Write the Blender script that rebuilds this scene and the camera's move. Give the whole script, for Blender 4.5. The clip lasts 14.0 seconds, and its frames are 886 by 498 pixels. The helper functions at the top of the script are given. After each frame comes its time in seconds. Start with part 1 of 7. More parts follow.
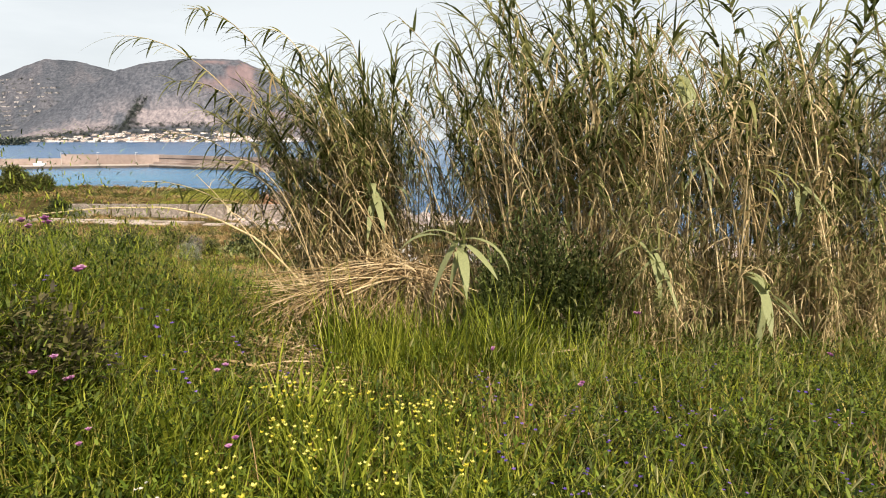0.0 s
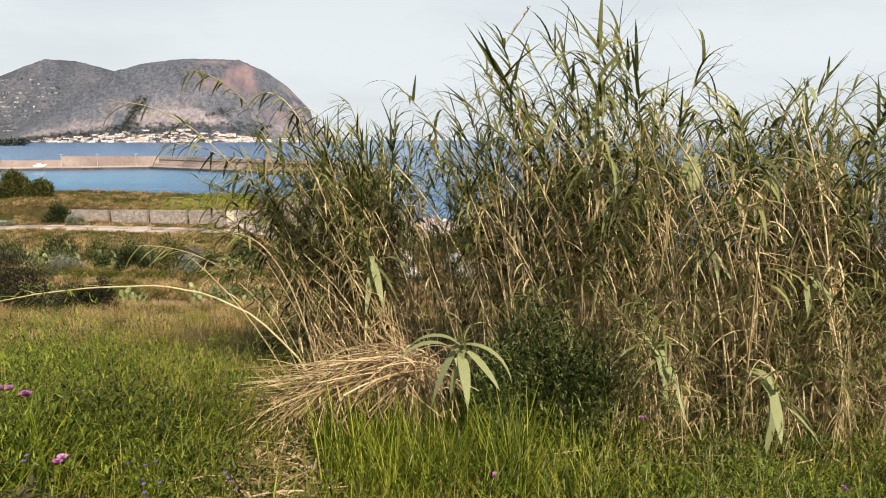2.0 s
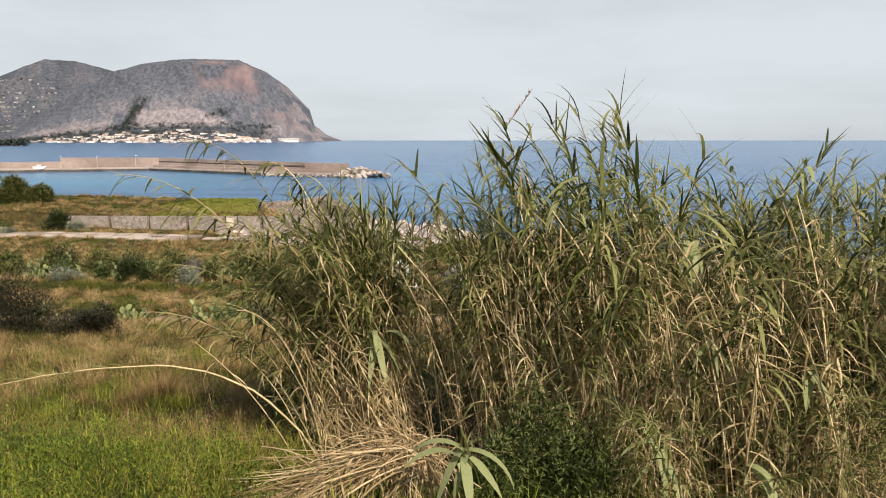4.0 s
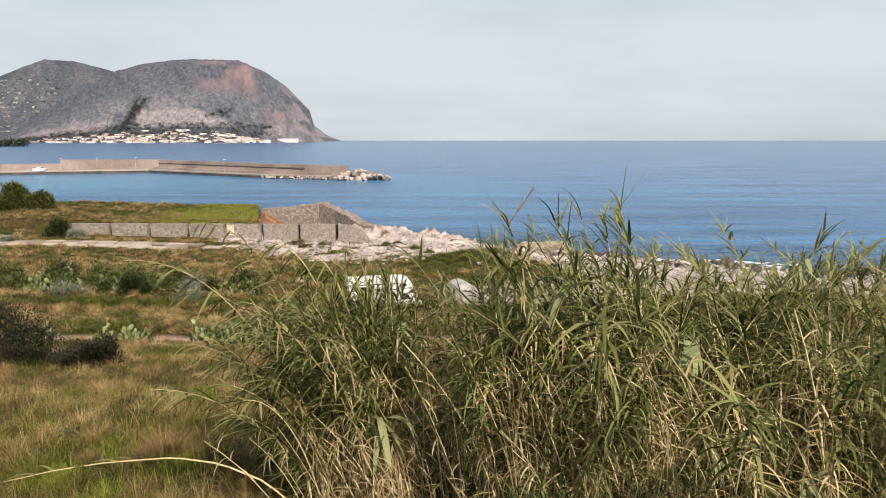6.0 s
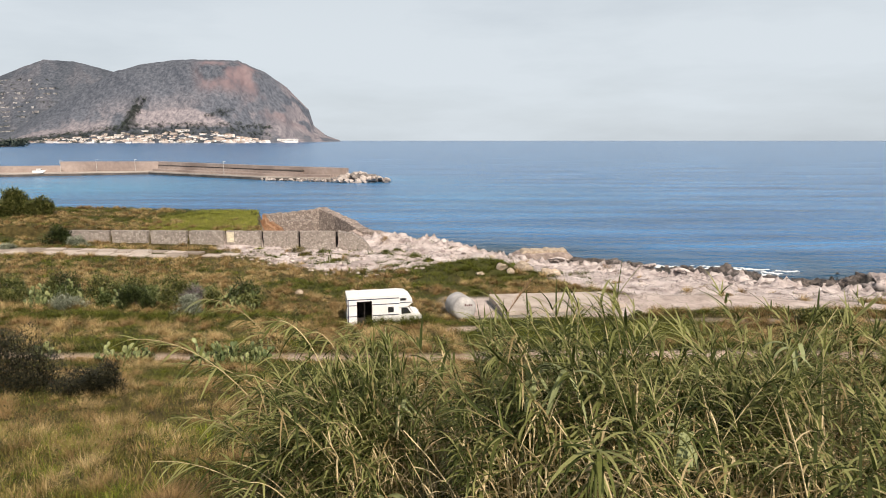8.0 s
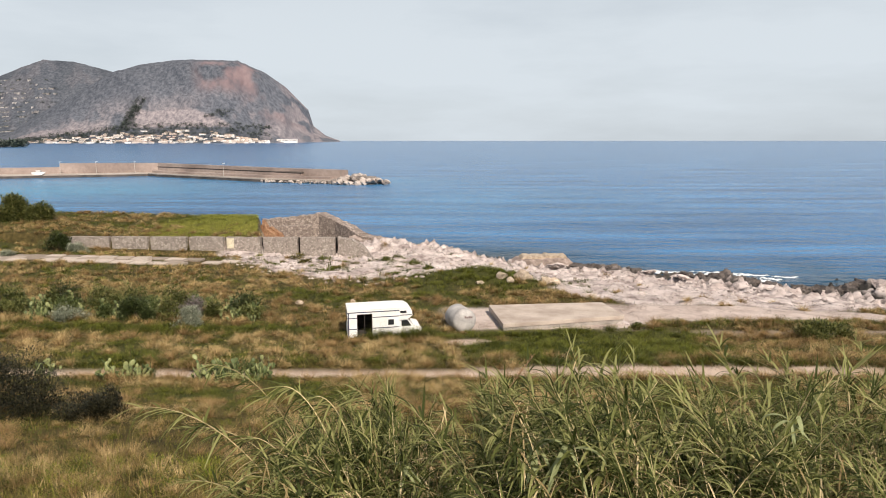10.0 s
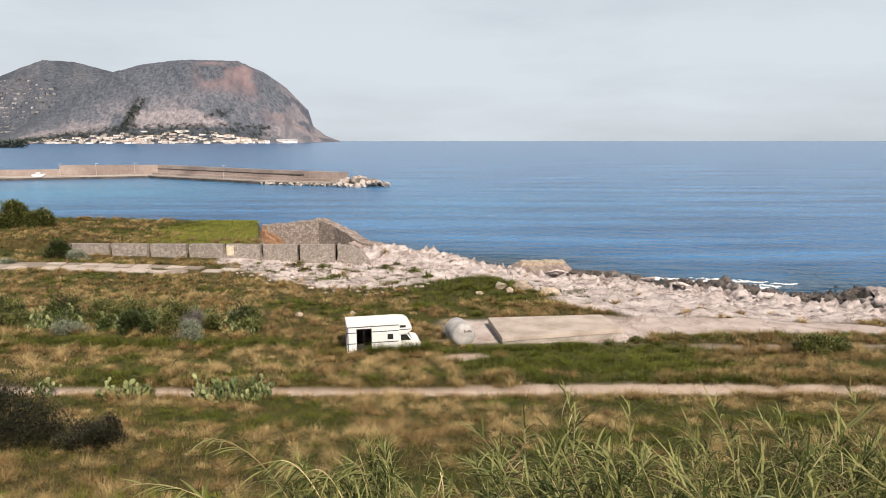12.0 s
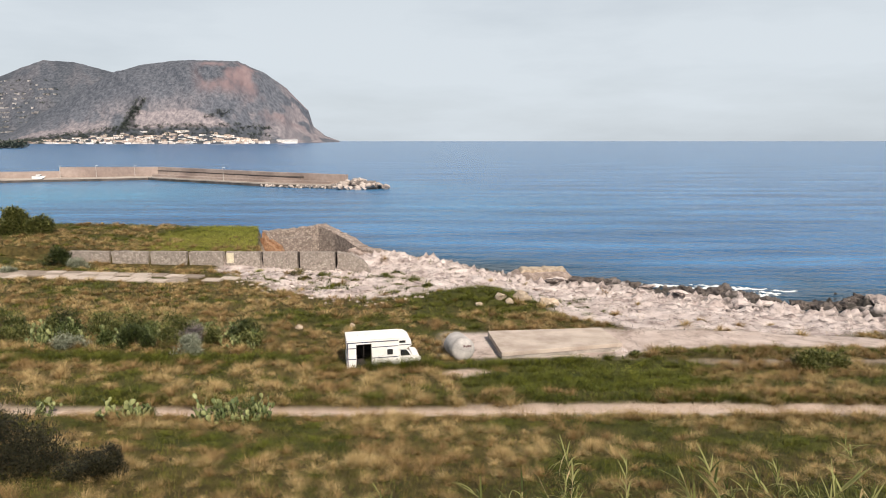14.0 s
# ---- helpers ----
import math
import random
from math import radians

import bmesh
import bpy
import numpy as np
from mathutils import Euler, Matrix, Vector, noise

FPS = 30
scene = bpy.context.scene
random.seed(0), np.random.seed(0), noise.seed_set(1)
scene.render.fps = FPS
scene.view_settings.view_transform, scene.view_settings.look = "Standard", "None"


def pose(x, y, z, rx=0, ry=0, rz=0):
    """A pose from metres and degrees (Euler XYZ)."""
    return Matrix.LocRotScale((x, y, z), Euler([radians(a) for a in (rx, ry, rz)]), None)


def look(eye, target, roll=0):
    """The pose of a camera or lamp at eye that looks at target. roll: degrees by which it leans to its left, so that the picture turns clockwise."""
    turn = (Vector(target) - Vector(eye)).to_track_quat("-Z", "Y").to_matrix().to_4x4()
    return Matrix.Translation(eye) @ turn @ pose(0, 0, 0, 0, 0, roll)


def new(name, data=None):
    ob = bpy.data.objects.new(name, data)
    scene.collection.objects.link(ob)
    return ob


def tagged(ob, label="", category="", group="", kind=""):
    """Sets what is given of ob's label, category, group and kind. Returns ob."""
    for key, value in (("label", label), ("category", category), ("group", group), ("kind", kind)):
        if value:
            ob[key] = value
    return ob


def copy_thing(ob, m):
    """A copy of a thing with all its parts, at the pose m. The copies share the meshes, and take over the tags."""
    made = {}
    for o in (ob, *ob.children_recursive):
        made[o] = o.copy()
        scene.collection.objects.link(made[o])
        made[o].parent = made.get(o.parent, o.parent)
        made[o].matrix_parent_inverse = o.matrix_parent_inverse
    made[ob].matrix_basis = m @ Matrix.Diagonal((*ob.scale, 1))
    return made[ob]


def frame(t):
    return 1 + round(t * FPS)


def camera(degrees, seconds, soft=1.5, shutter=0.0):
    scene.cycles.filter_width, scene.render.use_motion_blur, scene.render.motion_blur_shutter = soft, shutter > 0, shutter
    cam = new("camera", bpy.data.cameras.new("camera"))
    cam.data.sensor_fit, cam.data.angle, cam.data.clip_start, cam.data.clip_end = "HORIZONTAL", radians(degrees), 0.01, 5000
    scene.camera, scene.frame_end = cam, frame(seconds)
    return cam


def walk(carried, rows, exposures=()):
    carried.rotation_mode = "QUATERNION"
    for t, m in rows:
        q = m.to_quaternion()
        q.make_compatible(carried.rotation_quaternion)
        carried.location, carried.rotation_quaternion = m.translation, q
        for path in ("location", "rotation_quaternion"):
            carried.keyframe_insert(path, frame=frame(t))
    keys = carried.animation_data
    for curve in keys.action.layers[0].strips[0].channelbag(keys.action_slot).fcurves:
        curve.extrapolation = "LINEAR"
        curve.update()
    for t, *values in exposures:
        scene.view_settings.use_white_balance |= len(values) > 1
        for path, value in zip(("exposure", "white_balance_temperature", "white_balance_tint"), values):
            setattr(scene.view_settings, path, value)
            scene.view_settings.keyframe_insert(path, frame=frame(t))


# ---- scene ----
cam = camera(71, 14.0, soft=1.0)
TILT = 90 - 10.13
PATH = [
    (0.0, pose(0.04, -0.84, 17.38, TILT, 0, 0.13)),
    (0.5, pose(0.04, -0.74, 17.55, TILT, 0, 0.13)),
    (1.0, pose(0.04, -0.64, 17.79, TILT, 0, 0.13)),
    (1.5, pose(0.04, -0.56, 18.05, TILT, 0, 0.13)),
    (2.0, pose(0.04, -0.51, 18.28, TILT, 0, 0.13)),
    (2.5, pose(0.04, -0.48, 18.50, TILT, 0, 0.13)),
    (3.2, pose(0.03, -0.45, 18.82, TILT, 0, 0.12)),
    (5.3, pose(-0.03, -0.36, 20.00, TILT, 0, 0.09)),
    (6.5, pose(-0.05, -0.33, 20.69, TILT, 0, 0.07)),
    (7.5, pose(-0.05, -0.31, 21.25, TILT, 0, 0.05)),
    (8.2, pose(-0.05, -0.28, 21.62, TILT, 0, 0.04)),
    (10.5, pose(-0.09, -0.18, 22.74, TILT, 0, 0.0)),
    (11.5, pose(-0.05, -0.13, 23.31, TILT, 0, 0.0)),
    (12.5, pose(-0.02, -0.10, 23.91, TILT, 0, 0.0)),
    (14.0, pose(0.0, 0.0, 24.80, TILT, 0, 0.0)),
]
walk(cam, PATH, ((0.0, 0.36, 6850, 14), (1.5, 0.28, 6800, 14), (3.0, 0.12, 6750, 14), (6.0, 0.04, 6600, 13.5), (14.0, 0.03, 6550, 13.5)))

# ---- light: veiled high sun and a pale sky with thin cloud ----
SUN_ELEV, SUN_AZ = radians(45), radians(152)      # azimuth from +y towards +x
sun_dir = Vector((math.sin(SUN_AZ) * math.cos(SUN_ELEV), math.cos(SUN_AZ) * math.cos(SUN_ELEV), math.sin(SUN_ELEV)))
sun_data = bpy.data.lights.new("sun", "SUN")
sun_data.energy, sun_data.angle, sun_data.color = 5.6, radians(1.5), (1.0, 0.90, 0.76)
sun = new("sun", sun_data)
sun.matrix_world = look((0, 0, 60), Vector((0, 0, 60)) - sun_dir)

world = bpy.data.worlds.new("sky")
scene.world = world
world.use_nodes = True
wn, wl = world.node_tree.nodes, world.node_tree.links
wn.clear()
sky = wn.new("ShaderNodeTexSky")
sky.sky_type, sky.sun_disc = "NISHITA", False
sky.sun_elevation, sky.sun_rotation = SUN_ELEV, SUN_AZ
sky.air_density, sky.dust_density, sky.ozone_density = 1.0, 2.0, 1.5
gain = wn.new("ShaderNodeVectorMath")
gain.operation = "SCALE"
gain.inputs["Scale"].default_value = 0.055
wl.new(sky.outputs["Color"], gain.inputs[0])
wtc = wn.new("ShaderNodeTexCoord")
wmap = wn.new("ShaderNodeMapping")
wmap.inputs["Scale"].default_value = (1.0, 1.0, 4.5)
wl.new(wtc.outputs["Generated"], wmap.inputs["Vector"])
cloud = wn.new("ShaderNodeTexNoise")
cloud.inputs["Scale"].default_value, cloud.inputs["Detail"].default_value = 1.6, 7.0
cloud.inputs["Roughness"].default_value = 0.55
wl.new(wmap.outputs["Vector"], cloud.inputs["Vector"])
veil = wn.new("ShaderNodeMapRange")
veil.inputs["From Min"].default_value, veil.inputs["From Max"].default_value = 0.32, 0.62
veil.inputs["To Min"].default_value, veil.inputs["To Max"].default_value = 0.70, 0.98
wl.new(cloud.outputs["Fac"], veil.inputs["Value"])
# the veil is thick towards the horizon and thins overhead
wsep = wn.new("ShaderNodeSeparateXYZ")
wl.new(wtc.outputs["Generated"], wsep.inputs["Vector"])
thin = wn.new("ShaderNodeMapRange")
thin.interpolation_type = "SMOOTHSTEP"
thin.inputs["From Min"].default_value, thin.inputs["From Max"].default_value = 0.12, 0.75
thin.inputs["To Min"].default_value, thin.inputs["To Max"].default_value = 1.0, 0.15
wl.new(wsep.outputs["Z"], thin.inputs["Value"])
both_ = wn.new("ShaderNodeMath")
both_.operation = "MULTIPLY"
wl.new(veil.outputs["Result"], both_.inputs[0])
wl.new(thin.outputs["Result"], both_.inputs[1])
wmix = wn.new("ShaderNodeMix")
wmix.data_type = "RGBA"
wmix.inputs["B"].default_value = (0.675, 0.757, 0.80, 1)
wl.new(both_.outputs["Value"], wmix.inputs["Factor"])
wl.new(gain.outputs["Vector"], wmix.inputs["A"])
wbg = wn.new("ShaderNodeBackground")
wl.new(wmix.outputs["Result"], wbg.inputs["Color"])
wout = wn.new("ShaderNodeOutputWorld")
wl.new(wbg.outputs["Background"], wout.inputs["Surface"])


# ---- small helpers ----
def hash01(ix, iy, seed):
    n = (ix.astype(np.int64) * 374761393 + iy.astype(np.int64) * 668265263 + seed * 982451653) & 0xFFFFFFFF
    n = ((n ^ (n >> 13)) * 1274126177) & 0xFFFFFFFF
    n = n ^ (n >> 16)
    return (n & 0xFFFF) / 65535.0


def vnoise(x, y, seed=0):
    """Smooth value noise, 0 to 1."""
    x, y = np.asarray(x, float), np.asarray(y, float)
    ix, iy = np.floor(x), np.floor(y)
    fx, fy = x - ix, y - iy
    fx, fy = fx * fx * (3 - 2 * fx), fy * fy * (3 - 2 * fy)
    a, b = hash01(ix, iy, seed), hash01(ix + 1, iy, seed)
    c, d = hash01(ix, iy + 1, seed), hash01(ix + 1, iy + 1, seed)
    return (a + (b - a) * fx) * (1 - fy) + (c + (d - c) * fx) * fy


def fractal(x, y, octaves=4, seed=0, rough=0.5):
    total, amp, norm = 0.0, 1.0, 0.0
    x, y = np.asarray(x, float), np.asarray(y, float)
    for o in range(octaves):
        total = total + amp * vnoise(x * 2 ** o + 17.3 * o, y * 2 ** o + 5.1 * o, seed + o)
        norm += amp
        amp *= rough
    return total / norm


def step01(v, lo, hi):
    t = np.clip((np.asarray(v, float) - lo) / (hi - lo), 0, 1)
    return t * t * (3 - 2 * t)


def mesh_tris(name, verts, tris, smooth=False):
    verts, tris = np.asarray(verts, np.float32), np.asarray(tris, np.int32)
    me = bpy.data.meshes.new(name)
    me.vertices.add(len(verts))
    me.vertices.foreach_set("co", verts.ravel())
    me.loops.add(tris.size)
    me.loops.foreach_set("vertex_index", tris.ravel())
    me.polygons.add(len(tris))
    me.polygons.foreach_set("loop_start", np.arange(0, tris.size, 3, dtype=np.int32))
    me.polygons.foreach_set("use_smooth", np.full(len(tris), smooth))
    me.update(calc_edges=True)
    return me


def thing(name, label, category, group="", kind="", at=None):
    """An empty at a thing's base, to parent its parts."""
    ob = new(name)
    ob.empty_display_size = 0.2
    if at is not None:
        ob.matrix_world = at
    return tagged(ob, label, category, group, kind)


def attach(name, me, material, parent=None, label=""):
    ob = new(name, me)
    if material and not me.materials:
        me.materials.append(material)
    if parent:
        ob.parent = parent
    return tagged(ob, label)


def part(name, bm, material, parent=None, label="", smooth=False):
    me = bpy.data.meshes.new(name)
    bmesh.ops.recalc_face_normals(bm, faces=bm.faces)
    bm.to_mesh(me)
    bm.free()
    if smooth:
        me.polygons.foreach_set("use_smooth", np.full(len(me.polygons), True))
    return attach(name, me, material, parent, label)


def box(bm, x0, x1, y0, y1, z0, z1, bevel=0.0):
    vs = bmesh.ops.create_cube(bm, size=1.0)["verts"]
    for v in vs:
        v.co = Vector((x0 + (v.co.x + 0.5) * (x1 - x0), y0 + (v.co.y + 0.5) * (y1 - y0), z0 + (v.co.z + 0.5) * (z1 - z0)))
    if bevel:
        es = list({e for v in vs for e in v.link_edges})
        bmesh.ops.bevel(bm, geom=es, offset=bevel, segments=2, affect="EDGES", profile=0.6)
    return vs


def boxed(*a, bevel=0.0):
    bm = bmesh.new()
    box(bm, *a, bevel=bevel)
    return bm


def prism(bm, outline, y0, y1):
    """A solid of the outline in x and z, from y0 to y1."""
    a = [bm.verts.new((x, y0, z)) for x, z in outline]
    b = [bm.verts.new((x, y1, z)) for x, z in outline]
    bm.faces.new(a)
    bm.faces.new(b[::-1])
    n = len(a)
    for i in range(n):
        bm.faces.new((a[i], b[i], b[(i + 1) % n], a[(i + 1) % n]))
    return a + b


def blades(base, az, length, width, tilt, droop, segs=3, belly=0.0):
    """Tapered strips that bend over: vertices and triangles."""
    base = np.asarray(base, float)
    n = len(base)
    az, length, width, tilt, droop = (np.broadcast_to(np.asarray(a, float), (n,)) for a in (az, length, width, tilt, droop))
    out = np.stack([np.cos(az), np.sin(az), np.zeros(n)], 1)
    side = np.stack([-np.sin(az), np.cos(az), np.zeros(n)], 1)
    p, rows = base.copy(), []
    for s in range(segs):
        t = s / segs
        w = width * ((1 - t) ** 0.6 * (1 - belly) + belly * math.sin(math.pi * (0.18 + 0.82 * t)))
        rows.append(p - side * (w / 2)[:, None])
        rows.append(p + side * (w / 2)[:, None])
        a = tilt + droop * (t + 0.5 / segs)
        p = p + (length / segs)[:, None] * (out * np.sin(a)[:, None] + np.array([0, 0, 1]) * np.cos(a)[:, None])
    rows.append(p)
    v = np.stack(rows, 1)
    k = 2 * segs + 1
    tri = []
    for s in range(segs - 1):
        q = 2 * s
        tri += [(q, q + 1, q + 3), (q, q + 3, q + 2)]
    q = 2 * (segs - 1)
    tri.append((q, q + 1, q + 2))
    tri = np.array(tri)
    return v.reshape(-1, 3), (tri[None] + (np.arange(n) * k)[:, None, None]).reshape(-1, 3)


def joined(parts):
    vs, ts, o = [], [], 0
    for v, t in parts:
        vs.append(v)
        ts.append(t + o)
        o += len(v)
    return np.concatenate(vs), np.concatenate(ts)


def tube(points, radii, sides=6):
    """A round stem along points: vertices and triangles."""
    points = np.asarray(points, float)
    n = len(points)
    tang = np.gradient(points, axis=0)
    tang /= np.linalg.norm(tang, axis=1)[:, None] + 1e-9
    ref = np.array([0.31, 0.95, 0.05])
    u = np.cross(tang, ref)
    u /= np.linalg.norm(u, axis=1)[:, None] + 1e-9
    w = np.cross(tang, u)
    ang = np.linspace(0, 2 * np.pi, sides, endpoint=False)
    v = points[:, None] + np.asarray(radii)[:, None, None] * (u[:, None] * np.cos(ang)[None, :, None] + w[:, None] * np.sin(ang)[None, :, None])
    tri = []
    for i in range(n - 1):
        for j in range(sides):
            a, b = i * sides + j, i * sides + (j + 1) % sides
            tri += [(a, b, b + sides), (a, b + sides, a + sides)]
    return v.reshape(-1, 3), np.array(tri)


# ---- materials ----
def material(name, dark, light, scale=3.0, rough=0.85, bump=0.0, bump_scale=30.0, vary=0.0, by="", metal=0.0, leaf=0.0, spec=0.4, third=None,
             stretch=(1, 1, 1), fine=0.25):
    """Two-scale mottled surface: dark to light by broad noise, fine grain on top, a little spread between pieces (by 'piece' or 'object')."""
    m = bpy.data.materials.new(name)
    m.use_nodes = True
    n, l = m.node_tree.nodes, m.node_tree.links
    n.clear()
    tc, mp = n.new("ShaderNodeTexCoord"), n.new("ShaderNodeMapping")
    mp.inputs["Scale"].default_value = stretch
    l.new(tc.outputs["Object"], mp.inputs["Vector"])
    big, small = n.new("ShaderNodeTexNoise"), n.new("ShaderNodeTexNoise")
    big.inputs["Scale"].default_value, big.inputs["Detail"].default_value = scale, 5.0
    small.inputs["Scale"].default_value, small.inputs["Detail"].default_value = bump_scale, 4.0
    l.new(mp.outputs["Vector"], big.inputs["Vector"])
    l.new(mp.outputs["Vector"], small.inputs["Vector"])
    ramp = n.new("ShaderNodeValToRGB")
    e = ramp.color_ramp.elements
    e[0].position, e[0].color = 0.34, (*dark, 1)
    e[1].position, e[1].color = 0.66, (*light, 1)
    if third:
        e2 = e.new(0.5)
        e2.color = (*third, 1)
    source = big.outputs["Fac"]
    if by:
        src = n.new("ShaderNodeNewGeometry").outputs["Random Per Island"] if by == "piece" else n.new("ShaderNodeObjectInfo").outputs["Random"]
        mixf = n.new("ShaderNodeMix")
        mixf.inputs["Factor"].default_value = vary
        l.new(source, mixf.inputs["A"])
        l.new(src, mixf.inputs["B"])
        source = mixf.outputs["Result"]
    l.new(source, ramp.inputs["Fac"])
    grain = n.new("ShaderNodeMapRange")
    grain.inputs["From Min"].default_value, grain.inputs["From Max"].default_value = 0.3, 0.7
    grain.inputs["To Min"].default_value, grain.inputs["To Max"].default_value = 1 - fine, 1 + fine
    l.new(small.outputs["Fac"], grain.inputs["Value"])
    mul = n.new("ShaderNodeVectorMath")
    mul.operation = "SCALE"
    l.new(ramp.outputs["Color"], mul.inputs[0])
    l.new(grain.outputs["Result"], mul.inputs["Scale"])
    b = n.new("ShaderNodeBsdfPrincipled")
    b.inputs["Roughness"].default_value, b.inputs["Metallic"].default_value = rough, metal
    b.inputs["Specular IOR Level"].default_value = spec
    l.new(mul.outputs["Vector"], b.inputs["Base Color"])
    if bump:
        bp = n.new("ShaderNodeBump")
        bp.inputs["Strength"].default_value, bp.inputs["Distance"].default_value = 1.0, bump
        l.new(small.outputs["Fac"], bp.inputs["Height"])
        l.new(bp.outputs["Normal"], b.inputs["Normal"])
    out = n.new("ShaderNodeOutputMaterial")
    if leaf:
        tr, mx = n.new("ShaderNodeBsdfTranslucent"), n.new("ShaderNodeMixShader")
        mx.inputs["Fac"].default_value = leaf
        l.new(mul.outputs["Vector"], tr.inputs["Color"])
        l.new(b.outputs["BSDF"], mx.inputs[1])
        l.new(tr.outputs["BSDF"], mx.inputs[2])
        l.new(mx.outputs["Shader"], out.inputs["Surface"])
    else:
        l.new(b.outputs["BSDF"], out.inputs["Surface"])
    return m


def leafy(name, dark, light, third=None, vary=0.75, leaf=0.3, rough=0.55, scale=0.7):
    return material(name, dark, light, scale=scale, rough=rough, vary=vary, by="piece", leaf=leaf, third=third, bump_scale=60, fine=0.12, spec=0.2)


M_CANE = material("cane", (0.30, 0.235, 0.11), (0.66, 0.54, 0.30), scale=1.2, rough=0.5, bump_scale=25, vary=0.6, by="object", stretch=(1, 1, 0.15))
M_REED = leafy("reed_leaf", (0.055, 0.070, 0.018), (0.34, 0.345, 0.135), third=(0.172, 0.190, 0.055), leaf=0.44, rough=0.7)
M_REED_DRY = leafy("reed_leaf_dry", (0.30, 0.225, 0.105), (0.72, 0.585, 0.345), third=(0.52, 0.405, 0.22), leaf=0.3)
M_REED_PALE = leafy("reed_leaf_pale", (0.20, 0.235, 0.10), (0.37, 0.40, 0.20))
M_PLUME = leafy("plume", (0.33, 0.20, 0.11), (0.48, 0.33, 0.20))
M_STRAW = leafy("straw", (0.22, 0.155, 0.075), (0.52, 0.405, 0.24), third=(0.37, 0.275, 0.145), leaf=0.1)
M_GRASS = leafy("meadow_grass", (0.05, 0.082, 0.007), (0.355, 0.385, 0.05), third=(0.158, 0.206, 0.015), leaf=0.35, vary=0.5, scale=1.1)
M_GRASS_YELLOW = leafy("meadow_grass_yellow", (0.15, 0.14, 0.02), (0.46, 0.40, 0.12), third=(0.28, 0.25, 0.045), vary=0.5, scale=1.1)
M_SLOPE = leafy("slope_grass", (0.06, 0.058, 0.012), (0.30, 0.25, 0.07), third=(0.15, 0.135, 0.03), leaf=0.25, vary=0.45)
M_HERB = leafy("herb", (0.038, 0.068, 0.009), (0.22, 0.29, 0.045), third=(0.108, 0.168, 0.02), leaf=0.4, vary=0.55)
M_LIME = leafy("fresh_lawn", (0.20, 0.22, 0.03), (0.52, 0.52, 0.12), third=(0.36, 0.38, 0.06), leaf=0.45, vary=0.5)
M_GOLD = leafy("golden_grass", (0.18, 0.125, 0.045), (0.60, 0.455, 0.23), third=(0.375, 0.27, 0.118), leaf=0.15, vary=0.35, scale=1.1)
M_OLIVE = leafy("olive_grass", (0.022, 0.021, 0.004), (0.25, 0.205, 0.052), third=(0.10, 0.088, 0.019), leaf=0.15, vary=0.4, scale=0.9)
M_RUSSET = leafy("russet_grass", (0.12, 0.072, 0.027), (0.42, 0.285, 0.13), third=(0.25, 0.165, 0.068), leaf=0.12, vary=0.35, scale=1.1)
M_MALLOW = leafy("mallow_leaf", (0.05, 0.045, 0.022), (0.17, 0.155, 0.065), leaf=0.25)
M_GREEN = leafy("green_grass", (0.017, 0.023, 0.003), (0.19, 0.20, 0.027), third=(0.070, 0.084, 0.010), leaf=0.2, vary=0.45, scale=0.8)
M_DARK_LEAF = leafy("dark_shrub_leaf", (0.022, 0.032, 0.012), (0.09, 0.115, 0.035), leaf=0.2)
M_BROWN_LEAF = leafy("brown_shrub_leaf", (0.012, 0.013, 0.007), (0.052, 0.048, 0.024), leaf=0.1)
M_THICKET_LEAF = leafy("thicket_bush_leaf", (0.035, 0.052, 0.016), (0.20, 0.24, 0.08), leaf=0.35)
M_BUSH_LEAF = leafy("bush_leaf", (0.05, 0.062, 0.018), (0.23, 0.235, 0.075), leaf=0.25)
M_SILVER_LEAF = leafy("silver_shrub_leaf", (0.16, 0.18, 0.12), (0.40, 0.42, 0.32), leaf=0.15)
M_MAUVE_LEAF = leafy("mauve_shrub_leaf", (0.12, 0.10, 0.10), (0.27, 0.23, 0.22), leaf=0.15)
M_TWIG = material("twig", (0.07, 0.05, 0.03), (0.17, 0.13, 0.09), scale=8)
M_PAD = material("cactus_pad", (0.085, 0.115, 0.04), (0.29, 0.315, 0.135), scale=5, rough=0.55, bump=0.01, bump_scale=28, vary=0.6, by="object", fine=0.2)
M_STONE = material("boulder_stone", (0.30, 0.255, 0.24), (0.60, 0.525, 0.495), scale=1.3, rough=0.9, bump=0.06, bump_scale=9, vary=0.4, by="object")
M_STONE_DARK = material("wet_stone", (0.035, 0.030, 0.029), (0.14, 0.115, 0.10), scale=1.1, rough=0.6, bump=0.06, bump_scale=7)
M_STONE_WARM = material("warm_stone", (0.30, 0.235, 0.17), (0.54, 0.45, 0.35), scale=1.6, rough=0.9, bump=0.04, bump_scale=9)
M_CONCRETE = material("concrete", (0.34, 0.28, 0.235), (0.50, 0.43, 0.37), scale=0.6, rough=0.9, bump=0.01, bump_scale=14, fine=0.12)
M_CONCRETE_DARK = material("stained_concrete", (0.22, 0.20, 0.18), (0.42, 0.38, 0.34), scale=0.9, rough=0.9, bump=0.01, bump_scale=12)


